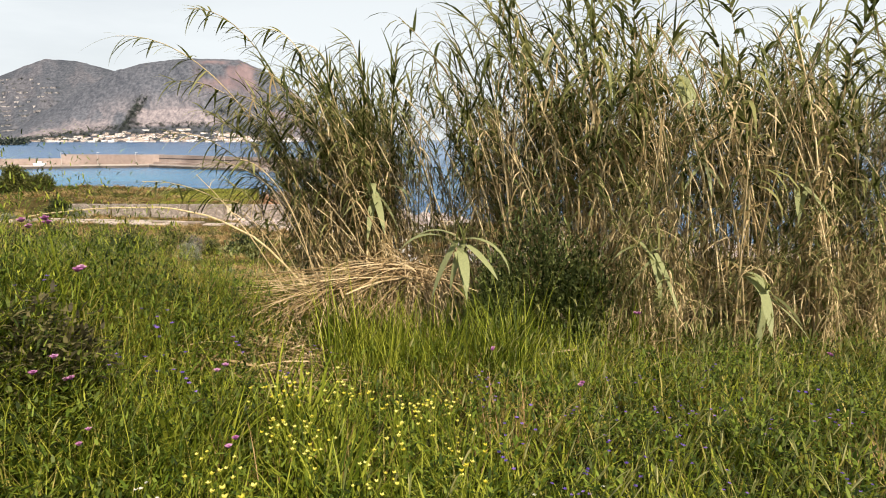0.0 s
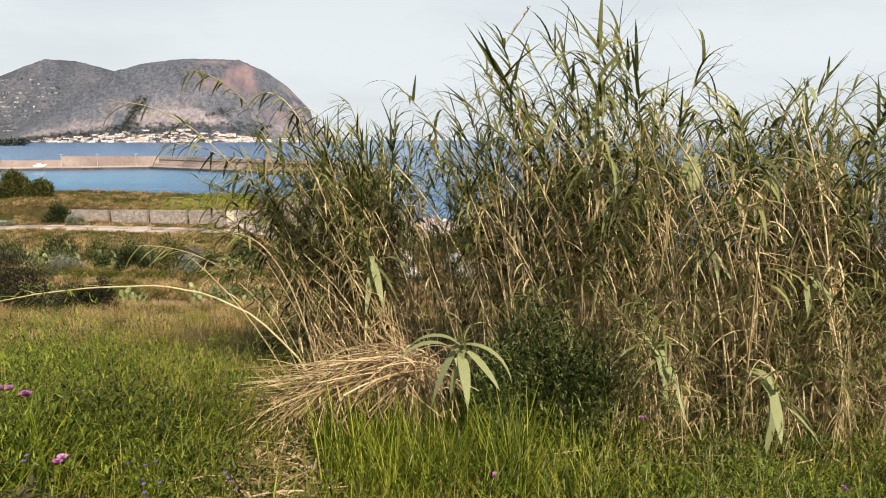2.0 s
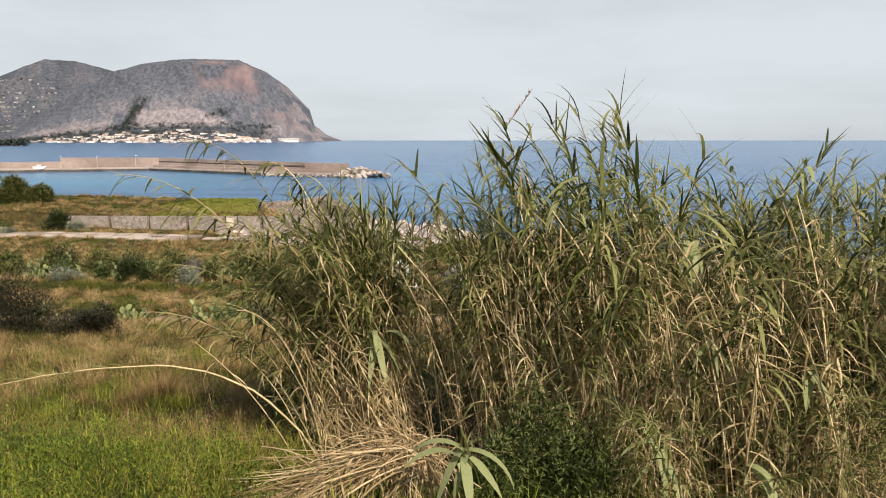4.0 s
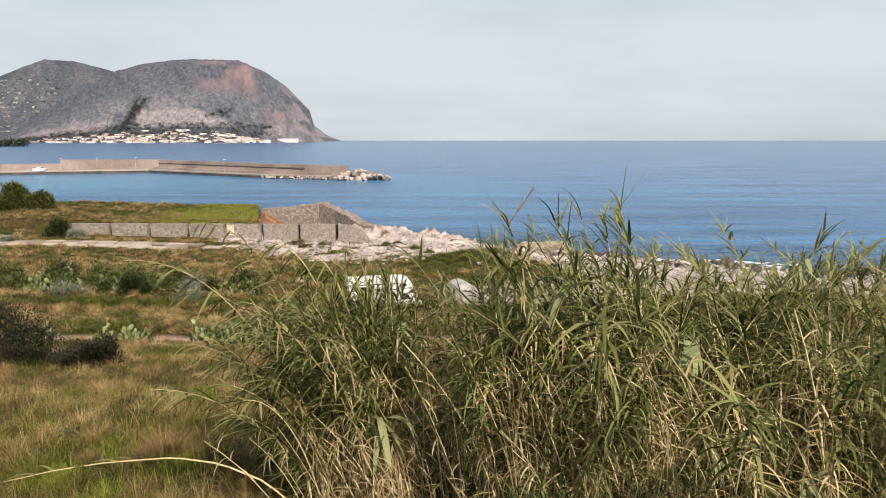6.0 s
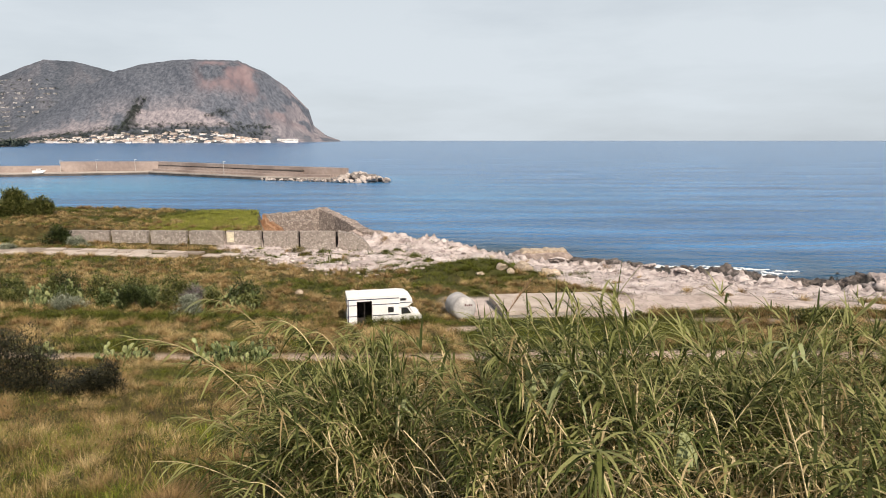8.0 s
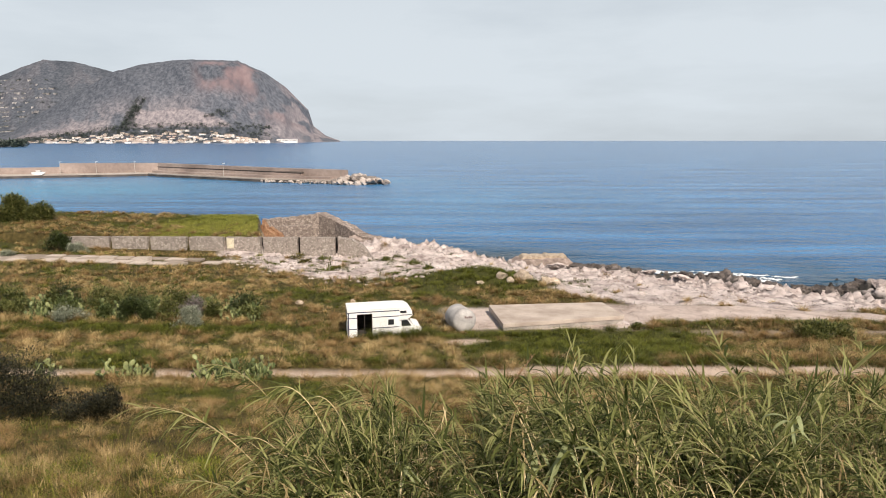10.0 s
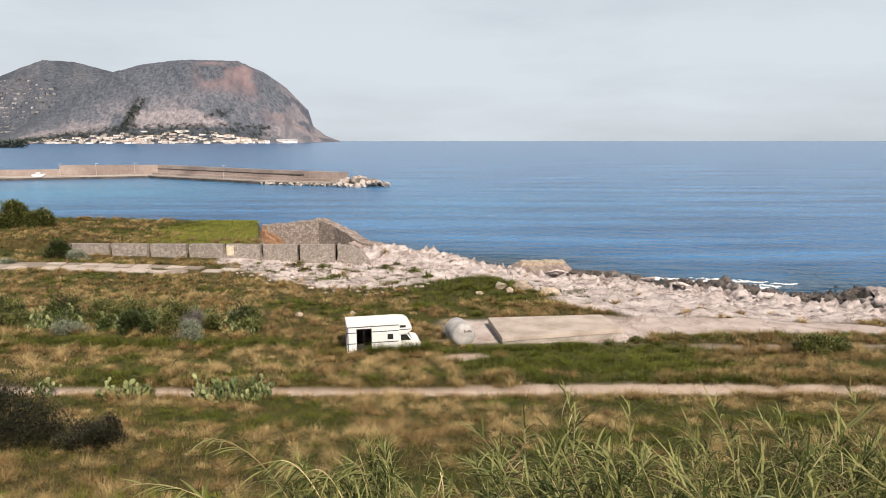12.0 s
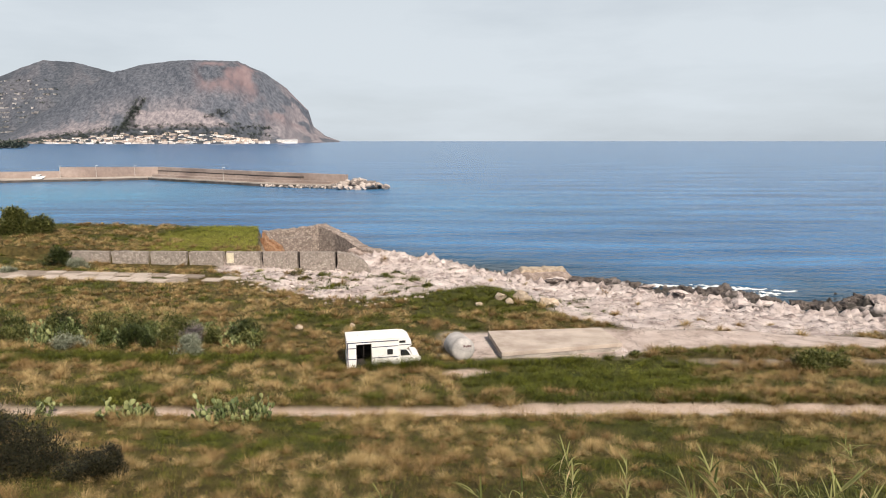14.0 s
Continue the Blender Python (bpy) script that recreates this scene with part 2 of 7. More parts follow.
# ---- the land: heights in metres over the sea ----
COAST_X = [-420, -120, -70, -40, -30, -22, -14, -4, 2, 6, 9, 23, 27, 33, 38, 41, 44, 47, 50, 54, 58, 62, 66, 70, 76, 90, 140, 300, 420]
COAST_Y = [150, 150, 140, 134, 130, 128, 123, 117.5, 116, 114, 111.5, 105, 105, 101, 99, 95.5, 97.5, 93.5, 89.5, 87.5, 88, 92, 93, 89, 83, 77, 66, 30, 10]
SLOPE_Y = [-80, -10, 0, 5, 10, 16, 22, 28, 33, 35.2, 36.2, 40, 45, 52, 58, 66, 75, 85, 95, 105, 130]
SLOPE_Z = [17.5, 15.8, 15.55, 15.1, 14.4, 13.15, 11.95, 10.2, 8.95, 8.75, 8.95, 8.2, 7.45, 7.25, 7.1, 6.5, 5.9, 5.3, 4.9, 4.4, 4.0]
SHORE_S = [-60, -20, 0, 3, 8, 15, 25, 40, 60, 90]
SHORE_Z = [-8, -4, -0.35, 0.35, 1.0, 2.0, 3.7, 6.2, 8.4, 16]
ROCK_X = [-40, -30, -21, -14, -9, -3, 1, 9, 13, 18, 30, 45, 60, 100]
ROCK_Y = [97, 86, 76.5, 71, 70, 71, 75, 70, 60, 56, 55, 58, 57, 50]


def terrace(x, y):
    """Filled ground behind the retaining wall."""
    x, y = np.asarray(x, float), np.asarray(y, float)
    return step01(-x - 0.29 * (y - 97), 28.4, 29.2) * step01(y - 96.2 + 0.021 * (x + 16.9), 0.45, 0.9) * step01(-y, -127, -124)


def zone_rock(x, y):
    edge = np.interp(x, ROCK_X, ROCK_Y) + 3.5 * (fractal(np.asarray(x) * 0.22, np.asarray(y) * 0.22, 3, 41) - 0.5)
    low = step01(np.asarray(y) - edge, -1.2, 1.2) * (1 - terrace(x, y))
    near_sea = step01(np.asarray(y) - np.interp(x, COAST_X, COAST_Y), -9, -5) * (1 - step01(-np.asarray(x) - 0.29 * (np.asarray(y) - 97), 28.4, 29.2) * step01(-np.asarray(y), -127, -124))
    return np.maximum(np.where(np.asarray(x) > -36, low, 0), near_sea)


def land(x, y):
    x, y = np.asarray(x, float), np.asarray(y, float)
    s = np.interp(x, COAST_X, COAST_Y) - y + 3.0 * (fractal(x * 0.12, y * 0.12, 4, 3) - 0.5)
    z = np.interp(y, SLOPE_Y, SLOPE_Z)
    for d in (-1.2, 1.2):
        z = z + np.interp(y + d, SLOPE_Y, SLOPE_Z)
    z = z / 3
    z = z - (0.7 * step01(x, -62, -50) + 0.6 * step01(x, -27, -18)) * step01(-x, 3, 9) * np.exp(-((y - 94.0) / 3.4) ** 2)
    z = z + 0.75 * step01(-x, 0.9, 2.6) * step01(y, 0.6, 2.2) * step01(-y, -8.5, -5.0) + 0.3 * step01(-x, 1.6, 2.8) * step01(y, 0.8, 2.0) * step01(-y, -4.4, -3.2)
    z = z + 0.016 * np.clip(-x - 10, 0, 40) * step01(y, 36, 50) + 3.0 * step01(-x, 62, 84) * step01(y, 78, 94) - 0.28 * np.exp(-((y - 34.85) / 0.8) ** 2)
    # fill behind the retaining wall, and the hollow in the ruin
    fill = terrace(x, y)
    # grassy hump and the levelled yard round the slab
    z = z + 1.5 * np.exp(-((x - 5.5) / 8.5) ** 2 - ((y - 69.5) / 4.5) ** 2)
    yard = step01(x, 11, 14) * step01(y, 49, 51) * step01(-y, -56.5, -55) * step01(-x, -60, -50)
    z = z * (1 - yard) + yard * 7.15
    z = np.minimum(z, np.interp(s, SHORE_S, SHORE_Z) + 3.0 * np.exp(-((x + 6) / 11) ** 2) * step01(s, 2, 12))
    z = z * (1 - fill) + fill * (7.0 + 0.012 * (y - 100) + 0.6 * step01(-x, 50, 70))
    rock = zone_rock(x, y) * step01(-y, -150, -140)
    ridged = 1 - np.abs(2 * fractal(x * 0.20 + 0.10 * y, y * 0.32, 4, 11) - 1)
    crag = np.abs(2 * fractal(x * 0.55 + 0.25 * y, y * 0.75, 4, 23, 0.6) - 1) + 0.45
    seaward = step01(-s, -38, -8)
    bed = 0.10 * x + 0.26 * y + 2.2 * fractal(x * 0.09, y * 0.09, 3, 29)
    z = z + rock * (1 - 0.9 * yard) * (0.35 + 0.75 * seaward) * (np.mod(bed, 1.0) ** 2 - 0.4)
    split = 0.62 * x - 0.30 * y + 1.6 * fractal(x * 0.16, y * 0.16, 3, 57)
    z = z + rock * (1 - yard) * seaward * 0.6 * (np.mod(split, 1.0) ** 3 - 0.25)
    z = z + rock * ((ridged - 0.78) * (0.7 + 2.7 * seaward) + (crag - 0.75) * (0.45 + 1.0 * seaward)) * (1 - 0.88 * yard)
    z = z + (1 - rock) * (1 - fill * 0.5) * (0.28 * (fractal(x * 0.35, y * 0.35, 3, 7) - 0.5) + 0.10 * (fractal(x * 1.7, y * 1.7, 2, 9) - 0.5)) * step01(np.abs(y - 34.85), 0.6, 2.0)
    return z


def zone_track(x, y):
    mid = 34.85 + 0.25 * np.sin(np.asarray(x) * 0.11) + 0.5 * (fractal(np.asarray(x) * 0.15, 0.3, 2, 77) - 0.5)
    half = 0.72 + 0.5 * (fractal(np.asarray(x) * 0.5, np.asarray(y) * 0.8, 2, 78) - 0.5)
    t = step01(half - np.abs(y - mid), -0.25, 0.15)
    bare = 1.3 * np.exp(-((np.asarray(x) - 1.6 - 0.5 * (y - 43.4)) / 1.9) ** 2 - ((y - 43.4) / 1.5) ** 2)
    yard = step01(x, 12.5, 14.5) * step01(y, np.interp(x, [15, 19], [47.2, 50.2]), np.interp(x, [15, 19], [48.2, 51.2])) * step01(-y, -57.0, -55.0)
    apron = step01(x, -1.0, 1.5) * step01(-np.asarray(x), -17, -15.5) * step01(y, 47.4, 48.2) * step01(-y, -55.5, -54)
    lane = np.exp(-((y - 46.3 - 0.01 * np.asarray(x)) / 0.5) ** 2) * step01(x, 17, 20) * 0.8
    return np.clip(np.maximum.reduce([t, step01(bare, 0.3, 0.6), yard, apron, lane]), 0, 1)


def zone_lane(x, y):
    """The lane of old slabs."""
    return step01(2.9 - np.abs(y - lane_mid(x)), -0.1, 0.3) * step01(-np.asarray(x), 27, 31)


def lane_mid(x):
    return 85.0 - 0.1 * (np.asarray(x) + 62)


def zone_green(x, y):
    """Lusher places in the dry field."""
    x, y = np.asarray(x, float), np.asarray(y, float)
    g = 0.85 * step01(fractal(x * 0.13, y * 0.22, 3, 55), 0.58, 0.68)
    g = np.maximum(g, step01(x, -1, 4) * step01(-x, -23, -16) * step01(y, 36.5, 38.5) * step01(-y, -49, -46.5))
    g = np.maximum(g, np.exp(-((x - 5.5) / 10) ** 2 - ((y - 69) / 6) ** 2) * 1.3)
    g = np.maximum(g, step01(-x, 34, 36) * step01(x, -62, -48) * step01(y, 108, 114))
    g = np.maximum(g, step01(-y, -15, -9))
    g = np.maximum(g, 0.9 * np.exp(-((y - 46.8) / 1.3) ** 2) * step01(-x, 8, 12))
    return np.clip(g, 0, 1)


gx = np.unique(np.concatenate([np.arange(-420, -84, 12.0), np.arange(-84, -30, 1.5), np.arange(-30, 78, 0.45), np.arange(78, 421, 11.0)]))
gy = np.unique(np.concatenate([np.arange(-80, 0, 5.0), np.arange(0, 54, 0.7), np.arange(54, 114, 0.42), np.arange(114, 150, 1.5), np.arange(150, 232, 8.0)]))
GX, GY = np.meshgrid(gx, gy)
GZ = land(GX, GY)


def grid_tris(rows, cols):
    i = np.arange(rows - 1)[:, None] * cols + np.arange(cols - 1)[None]
    i = i.ravel()
    return np.concatenate([np.stack([i, i + 1, i + cols + 1], 1), np.stack([i, i + cols + 1, i + cols], 1)])


me = mesh_tris("ground", np.stack([GX, GY, GZ], -1).reshape(-1, 3), grid_tris(len(gy), len(gx)), True)
zone = me.color_attributes.new("zone", "FLOAT_COLOR", "POINT")
zone.data.foreach_set("color", np.stack([np.maximum(zone_rock(GX, GY), step01(GY, 46, 48) * zone_track(GX, GY)), zone_track(GX, GY) * (1 - 0.6 * step01(GY, 45, 48)), zone_green(GX, GY), np.ones_like(GX)], -1).astype(np.float32).ravel())


def ground_material():
    m = bpy.data.materials.new("coastal_ground")
    m.use_nodes = True
    n, l = m.node_tree.nodes, m.node_tree.links
    n.clear()
    tc, at, sep = n.new("ShaderNodeTexCoord"), n.new("ShaderNodeAttribute"), n.new("ShaderNodeSeparateColor")
    at.attribute_name = "zone"
    l.new(at.outputs["Color"], sep.inputs["Color"])

    def nz(scale, detail=6, rough=0.55):
        t = n.new("ShaderNodeTexNoise")
        t.inputs["Scale"].default_value, t.inputs["Detail"].default_value, t.inputs["Roughness"].default_value = scale, detail, rough
        l.new(tc.outputs["Object"], t.inputs["Vector"])
        return t.outputs["Fac"]

    def ramp(src, *stops):
        r = n.new("ShaderNodeValToRGB")
        e = r.color_ramp.elements
        while len(e) < len(stops):
            e.new(0.5)
        for k, (p, c) in enumerate(stops):
            e[k].position, e[k].color = p, (*c, 1)
        l.new(src, r.inputs["Fac"])
        return r.outputs["Color"]

    def mix(f, a, b):
        x = n.new("ShaderNodeMix")
        x.data_type = "RGBA"
        l.new(f, x.inputs["Factor"])
        l.new(a, x.inputs["A"])
        l.new(b, x.inputs["B"])
        return x.outputs["Result"]

    broad, mid, fine = nz(0.25), nz(1.3, 9, 0.62), nz(9.0)
    soil = ramp(mid, (0.3, (0.03, 0.024, 0.007)), (0.5, (0.075, 0.058, 0.018)), (0.7, (0.17, 0.125, 0.045)))
    green = ramp(mid, (0.3, (0.032, 0.036, 0.008)), (0.7, (0.085, 0.09, 0.02)))
    path = ramp(mid, (0.3, (0.50, 0.38, 0.30)), (0.7, (0.72, 0.585, 0.485)))
    rock = ramp(nz(0.45, 9, 0.62), (0.34, (0.24, 0.195, 0.185)), (0.42, (0.49, 0.41, 0.385)), (0.53, (0.66, 0.575, 0.545)), (0.66, (0.79, 0.705, 0.67)))
    warp = n.new("ShaderNodeVectorMath")
    warp.operation = "MULTIPLY_ADD"
    warp.inputs[1].default_value = (3.5, 3.5, 3.5)
    wtex = n.new("ShaderNodeTexNoise")
    wtex.inputs["Scale"].default_value, wtex.inputs["Detail"].default_value = 0.7, 4
    l.new(tc.outputs["Object"], wtex.inputs["Vector"])
    l.new(wtex.outputs["Color"], warp.inputs[0])
    l.new(tc.outputs["Object"], warp.inputs[2])
    crack = n.new("ShaderNodeTexVoronoi")
    crack.feature = "DISTANCE_TO_EDGE"
    crack.inputs["Scale"].default_value = 0.32
    l.new(warp.outputs["Vector"], crack.inputs["Vector"])
    split = n.new("ShaderNodeMapRange")
    split.inputs["From Max"].default_value = 0.02
    l.new(crack.outputs["Distance"], split.inputs["Value"])
    rock = mix(split.outputs["Result"], ramp(fine, (0.46, (0.17, 0.135, 0.125)), (0.56, (0.50, 0.43, 0.40))), rock)
    # sea-wet rock near the waterline
    geo, sxyz, wet = n.new("ShaderNodeNewGeometry"), n.new("ShaderNodeSeparateXYZ"), n.new("ShaderNodeMapRange")
    l.new(geo.outputs["Position"], sxyz.inputs["Vector"])
    wob = n.new("ShaderNodeMath")
    wob.operation = "MULTIPLY_ADD"
    wob.inputs[1].default_value, wob.inputs[2].default_value = -2.2, 1.1
    l.new(broad, wob.inputs[0])
    add = n.new("ShaderNodeMath")
    l.new(sxyz.outputs["Z"], add.inputs[0])
    l.new(wob.outputs["Value"], add.inputs[1])
    wet.inputs["From Min"].default_value, wet.inputs["From Max"].default_value = 0.8, 1.8
    l.new(add.outputs["Value"], wet.inputs["Value"])
    rock = mix(wet.outputs["Result"], ramp(fine, (0.3, (0.03, 0.028, 0.026)), (0.7, (0.10, 0.09, 0.08))), rock)
    col = mix(sep.outputs["Blue"], soil, green)
    col = mix(sep.outputs["Red"], col, rock)
    col = mix(sep.outputs["Green"], col, path)
    b = n.new("ShaderNodeBsdfPrincipled")
    b.inputs["Roughness"].default_value, b.inputs["Specular IOR Level"].default_value = 0.92, 0.25
    l.new(col, b.inputs["Base Color"])
    bp = n.new("ShaderNodeBump")
    bp.inputs["Strength"].default_value, bp.inputs["Distance"].default_value = 1.0, 0.12
    both = n.new("ShaderNodeMath")
    l.new(fine, both.inputs[0])
    l.new(mid, both.inputs[1])
    deep_ = n.new("ShaderNodeMath")
    deep_.operation = "MULTIPLY_ADD"
    weak = n.new("ShaderNodeMath")
    weak.operation = "MULTIPLY"
    weak.inputs[1].default_value = 0.4
    l.new(sep.outputs["Red"], weak.inputs[0])
    l.new(split.outputs["Result"], deep_.inputs[0])
    l.new(weak.outputs["Value"], deep_.inputs[1])
    l.new(both.outputs["Value"], deep_.inputs[2])
    l.new(deep_.outputs["Value"], bp.inputs["Height"])
    bp.inputs["Distance"].default_value = 0.24
    l.new(bp.outputs["Normal"], b.inputs["Normal"])
    o = n.new("ShaderNodeOutputMaterial")
    l.new(b.outputs["BSDF"], o.inputs["Surface"])
    return m


tagged(attach("ground", me, ground_material()), "dry coastal slope of soil, track and pale limestone", "ground", kind="structure")


# ---- the sea ----
def sea_material():
    m = bpy.data.materials.new("sea_water")
    m.use_nodes = True
    n, l = m.node_tree.nodes, m.node_tree.links
    n.clear()
    tc = n.new("ShaderNodeTexCoord")

    def nz(scale, sc=(1, 1, 1), detail=4):
        mp, t = n.new("ShaderNodeMapping"), n.new("ShaderNodeTexNoise")
        mp.inputs["Scale"].default_value = sc
        mp.inputs["Rotation"].default_value = (0, 0, 0.25)
        l.new(tc.outputs["Object"], mp.inputs["Vector"])
        l.new(mp.outputs["Vector"], t.inputs["Vector"])
        t.inputs["Scale"].default_value, t.inputs["Detail"].default_value = scale, detail
        return t.outputs["Fac"]

    at, sep = n.new("ShaderNodeAttribute"), n.new("ShaderNodeSeparateColor")
    at.attribute_name = "shoal"
    l.new(at.outputs["Color"], sep.inputs["Color"])

    def mix(f, a, b):
        x = n.new("ShaderNodeMix")
        x.data_type = "RGBA"
        if isinstance(f, float):
            x.inputs["Factor"].default_value = f
        else:
            l.new(f, x.inputs["Factor"])
        for sock, v in (("A", a), ("B", b)):
            if isinstance(v, tuple):
                x.inputs[sock].default_value = (*v, 1)
            else:
                l.new(v, x.inputs[sock])
        return x.outputs["Result"]

    r = n.new("ShaderNodeMapRange")
    r.inputs["From Min"].default_value, r.inputs["From Max"].default_value = 0.35, 0.65
    l.new(nz(0.02, (0.6, 4.0, 1), 8), r.inputs["Value"])
    deep = mix(r.outputs["Result"], (0.016, 0.082, 0.205), (0.055, 0.185, 0.385))
    col = mix(sep.outputs["Red"], deep, (0.045, 0.22, 0.39))
    col = mix(sep.outputs["Green"], col, (0.012, 0.035, 0.05))
    b = n.new("ShaderNodeBsdfPrincipled")
    b.inputs["Roughness"].default_value, b.inputs["IOR"].default_value = 0.24, 1.33
    l.new(col, b.inputs["Base Color"])
    hs = n.new("ShaderNodeMath")
    hs.operation = "MULTIPLY_ADD"
    hs.inputs[1].default_value = 0.3
    l.new(nz(0.9, (0.8, 1.3, 1), 5), hs.inputs[0])
    l.new(nz(0.24, (0.6, 1.4, 1), 3), hs.inputs[2])
    swell = n.new("ShaderNodeMath")
    swell.operation = "MULTIPLY_ADD"
    swell.inputs[1].default_value = 0.9
    l.new(nz(0.06, (0.75, 2.3, 1), 7), swell.inputs[0])
    l.new(hs.outputs["Value"], swell.inputs[2])
    bp = n.new("ShaderNodeBump")
    bp.inputs["Distance"].default_value = 1.7
    sx, calm = n.new("ShaderNodeSeparateXYZ"), n.new("ShaderNodeMath")
    calm.operation = "POWER"
    near_ = n.new("ShaderNodeMath")
    near_.operation = "DIVIDE"
    near_.inputs[0].default_value = 115.0
    l.new(tc.outputs["Object"], sx.inputs["Vector"])
    l.new(sx.outputs["Y"], near_.inputs[1])
    l.new(near_.outputs["Value"], calm.inputs[0])
    calm.inputs[1].default_value = 0.9
    calm.use_clamp = True
    l.new(calm.outputs["Value"], bp.inputs["Strength"])
    l.new(swell.outputs["Value"], bp.inputs["Height"])
    l.new(bp.outputs["Normal"], b.inputs["Normal"])
    o = n.new("ShaderNodeOutputMaterial")
    l.new(b.outputs["BSDF"], o.inputs["Surface"])
    return m


wx = np.unique(np.concatenate([np.linspace(-5200, -600, 24), np.arange(-600, 400, 8.0), np.linspace(400, 5200, 24)]))
wy = np.unique(np.concatenate([np.linspace(-200, 40, 6), np.arange(40, 560, 6.0), np.linspace(560, 5020, 40)]))
WX, WY = np.meshgrid(wx, wy)
me = mesh_tris("water", np.stack([WX, WY, np.zeros_like(WX)], -1).reshape(-1, 3), grid_tris(len(wy), len(wx)), True)
shoal = me.color_attributes.new("shoal", "FLOAT_COLOR", "POINT")
harbour = np.exp(-((WX + 175) / 85) ** 2 - ((WY - 285) / 75) ** 2) * 1.15 + 0.3 * np.exp(-((WX - 20) / 60) ** 2 - ((WY - 235) / 60) ** 2) + 0.35 * np.exp(-((WX + 20) / 40) ** 2 - ((WY - 330) / 30) ** 2)
off = WY - np.interp(WX, COAST_X, COAST_Y)
kelp = np.clip(np.exp(-(off / 19) ** 2) * (0.45 + 1.0 * fractal(WX * 0.06, WY * 0.1, 3, 5)), 0, 1)
shoal.data.foreach_set("color", np.stack([np.clip(harbour * (0.6 + 0.6 * fractal(WX * 0.02, WY * 0.03, 3, 8)), 0, 1), kelp, 0 * WX, 1 + 0 * WX], -1).astype(np.float32).ravel())
tagged(attach("water", me, sea_material()), "calm blue sea with small ripples, turquoise in the harbour", "sea", kind="structure")


# ---- the headland across the bay ----
def mountain_material():
    m = bpy.data.materials.new("hazed_mountain_rock")
    m.use_nodes = True
    n, l = m.node_tree.nodes, m.node_tree.links
    n.clear()
    tc, at, sep = n.new("ShaderNodeTexCoord"), n.new("ShaderNodeAttribute"), n.new("ShaderNodeSeparateColor")
    at.attribute_name = "zone"
    l.new(at.outputs["Color"], sep.inputs["Color"])

    def nz(scale, sc=(1, 1, 1), detail=7, rough=0.6):
        mp, t = n.new("ShaderNodeMapping"), n.new("ShaderNodeTexNoise")
        mp.inputs["Scale"].default_value = sc
        l.new(tc.outputs["Object"], mp.inputs["Vector"])
        l.new(mp.outputs["Vector"], t.inputs["Vector"])
        t.inputs["Scale"].default_value, t.inputs["Detail"].default_value, t.inputs["Roughness"].default_value = scale, detail, rough
        return t.outputs["Fac"]

    def ramp(src, *stops):
        r = n.new("ShaderNodeValToRGB")
        e = r.color_ramp.elements
        while len(e) < len(stops):
            e.new(0.5)
        for k, (p, c) in enumerate(stops):
            e[k].position, e[k].color = p, (*c, 1)
        l.new(src, r.inputs["Fac"])
        return r.outputs["Color"]

    def mix(f, a, b):
        x = n.new("ShaderNodeMix")
        x.data_type = "RGBA"
        l.new(f, x.inputs["Factor"])
        l.new(a, x.inputs["A"])
        l.new(b, x.inputs["B"])
        return x.outputs["Result"]

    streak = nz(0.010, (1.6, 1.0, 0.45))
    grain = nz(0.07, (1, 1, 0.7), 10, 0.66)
    # the blue-grey of distant haze is mixed into all four colours
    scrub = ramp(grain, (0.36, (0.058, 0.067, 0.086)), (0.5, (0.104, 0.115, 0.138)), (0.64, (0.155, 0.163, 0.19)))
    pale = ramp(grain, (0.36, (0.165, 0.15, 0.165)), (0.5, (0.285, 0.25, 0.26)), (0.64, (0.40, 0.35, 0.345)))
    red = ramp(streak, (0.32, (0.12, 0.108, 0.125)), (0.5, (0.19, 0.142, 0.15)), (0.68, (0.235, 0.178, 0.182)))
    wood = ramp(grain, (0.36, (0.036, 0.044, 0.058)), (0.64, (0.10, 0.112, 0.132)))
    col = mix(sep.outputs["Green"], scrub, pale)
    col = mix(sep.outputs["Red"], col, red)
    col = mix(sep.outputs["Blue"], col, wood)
    b = n.new("ShaderNodeBsdfPrincipled")
    b.inputs["Roughness"].default_value, b.inputs["Specular IOR Level"].default_value = 0.95, 0.2
    l.new(col, b.inputs["Base Color"])
    bp = n.new("ShaderNodeBump")
    bp.inputs["Strength"].default_value, bp.inputs["Distance"].default_value = 1.0, 2.6
    l.new(grain, bp.inputs["Height"])
    l.new(bp.outputs["Normal"], b.inputs["Normal"])
    o = n.new("ShaderNodeOutputMaterial")
    l.new(b.outputs["BSDF"], o.inputs["Surface"])
    return m


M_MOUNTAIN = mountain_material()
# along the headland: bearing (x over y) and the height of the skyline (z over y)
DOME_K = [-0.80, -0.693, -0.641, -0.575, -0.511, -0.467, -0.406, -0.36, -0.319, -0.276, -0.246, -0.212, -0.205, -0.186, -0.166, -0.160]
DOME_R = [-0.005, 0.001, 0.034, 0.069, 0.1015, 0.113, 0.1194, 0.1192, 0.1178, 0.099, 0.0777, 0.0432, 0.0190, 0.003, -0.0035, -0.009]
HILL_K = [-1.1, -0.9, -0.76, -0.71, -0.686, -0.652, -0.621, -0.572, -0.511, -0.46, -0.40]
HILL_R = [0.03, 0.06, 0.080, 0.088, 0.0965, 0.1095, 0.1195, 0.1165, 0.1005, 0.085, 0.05]


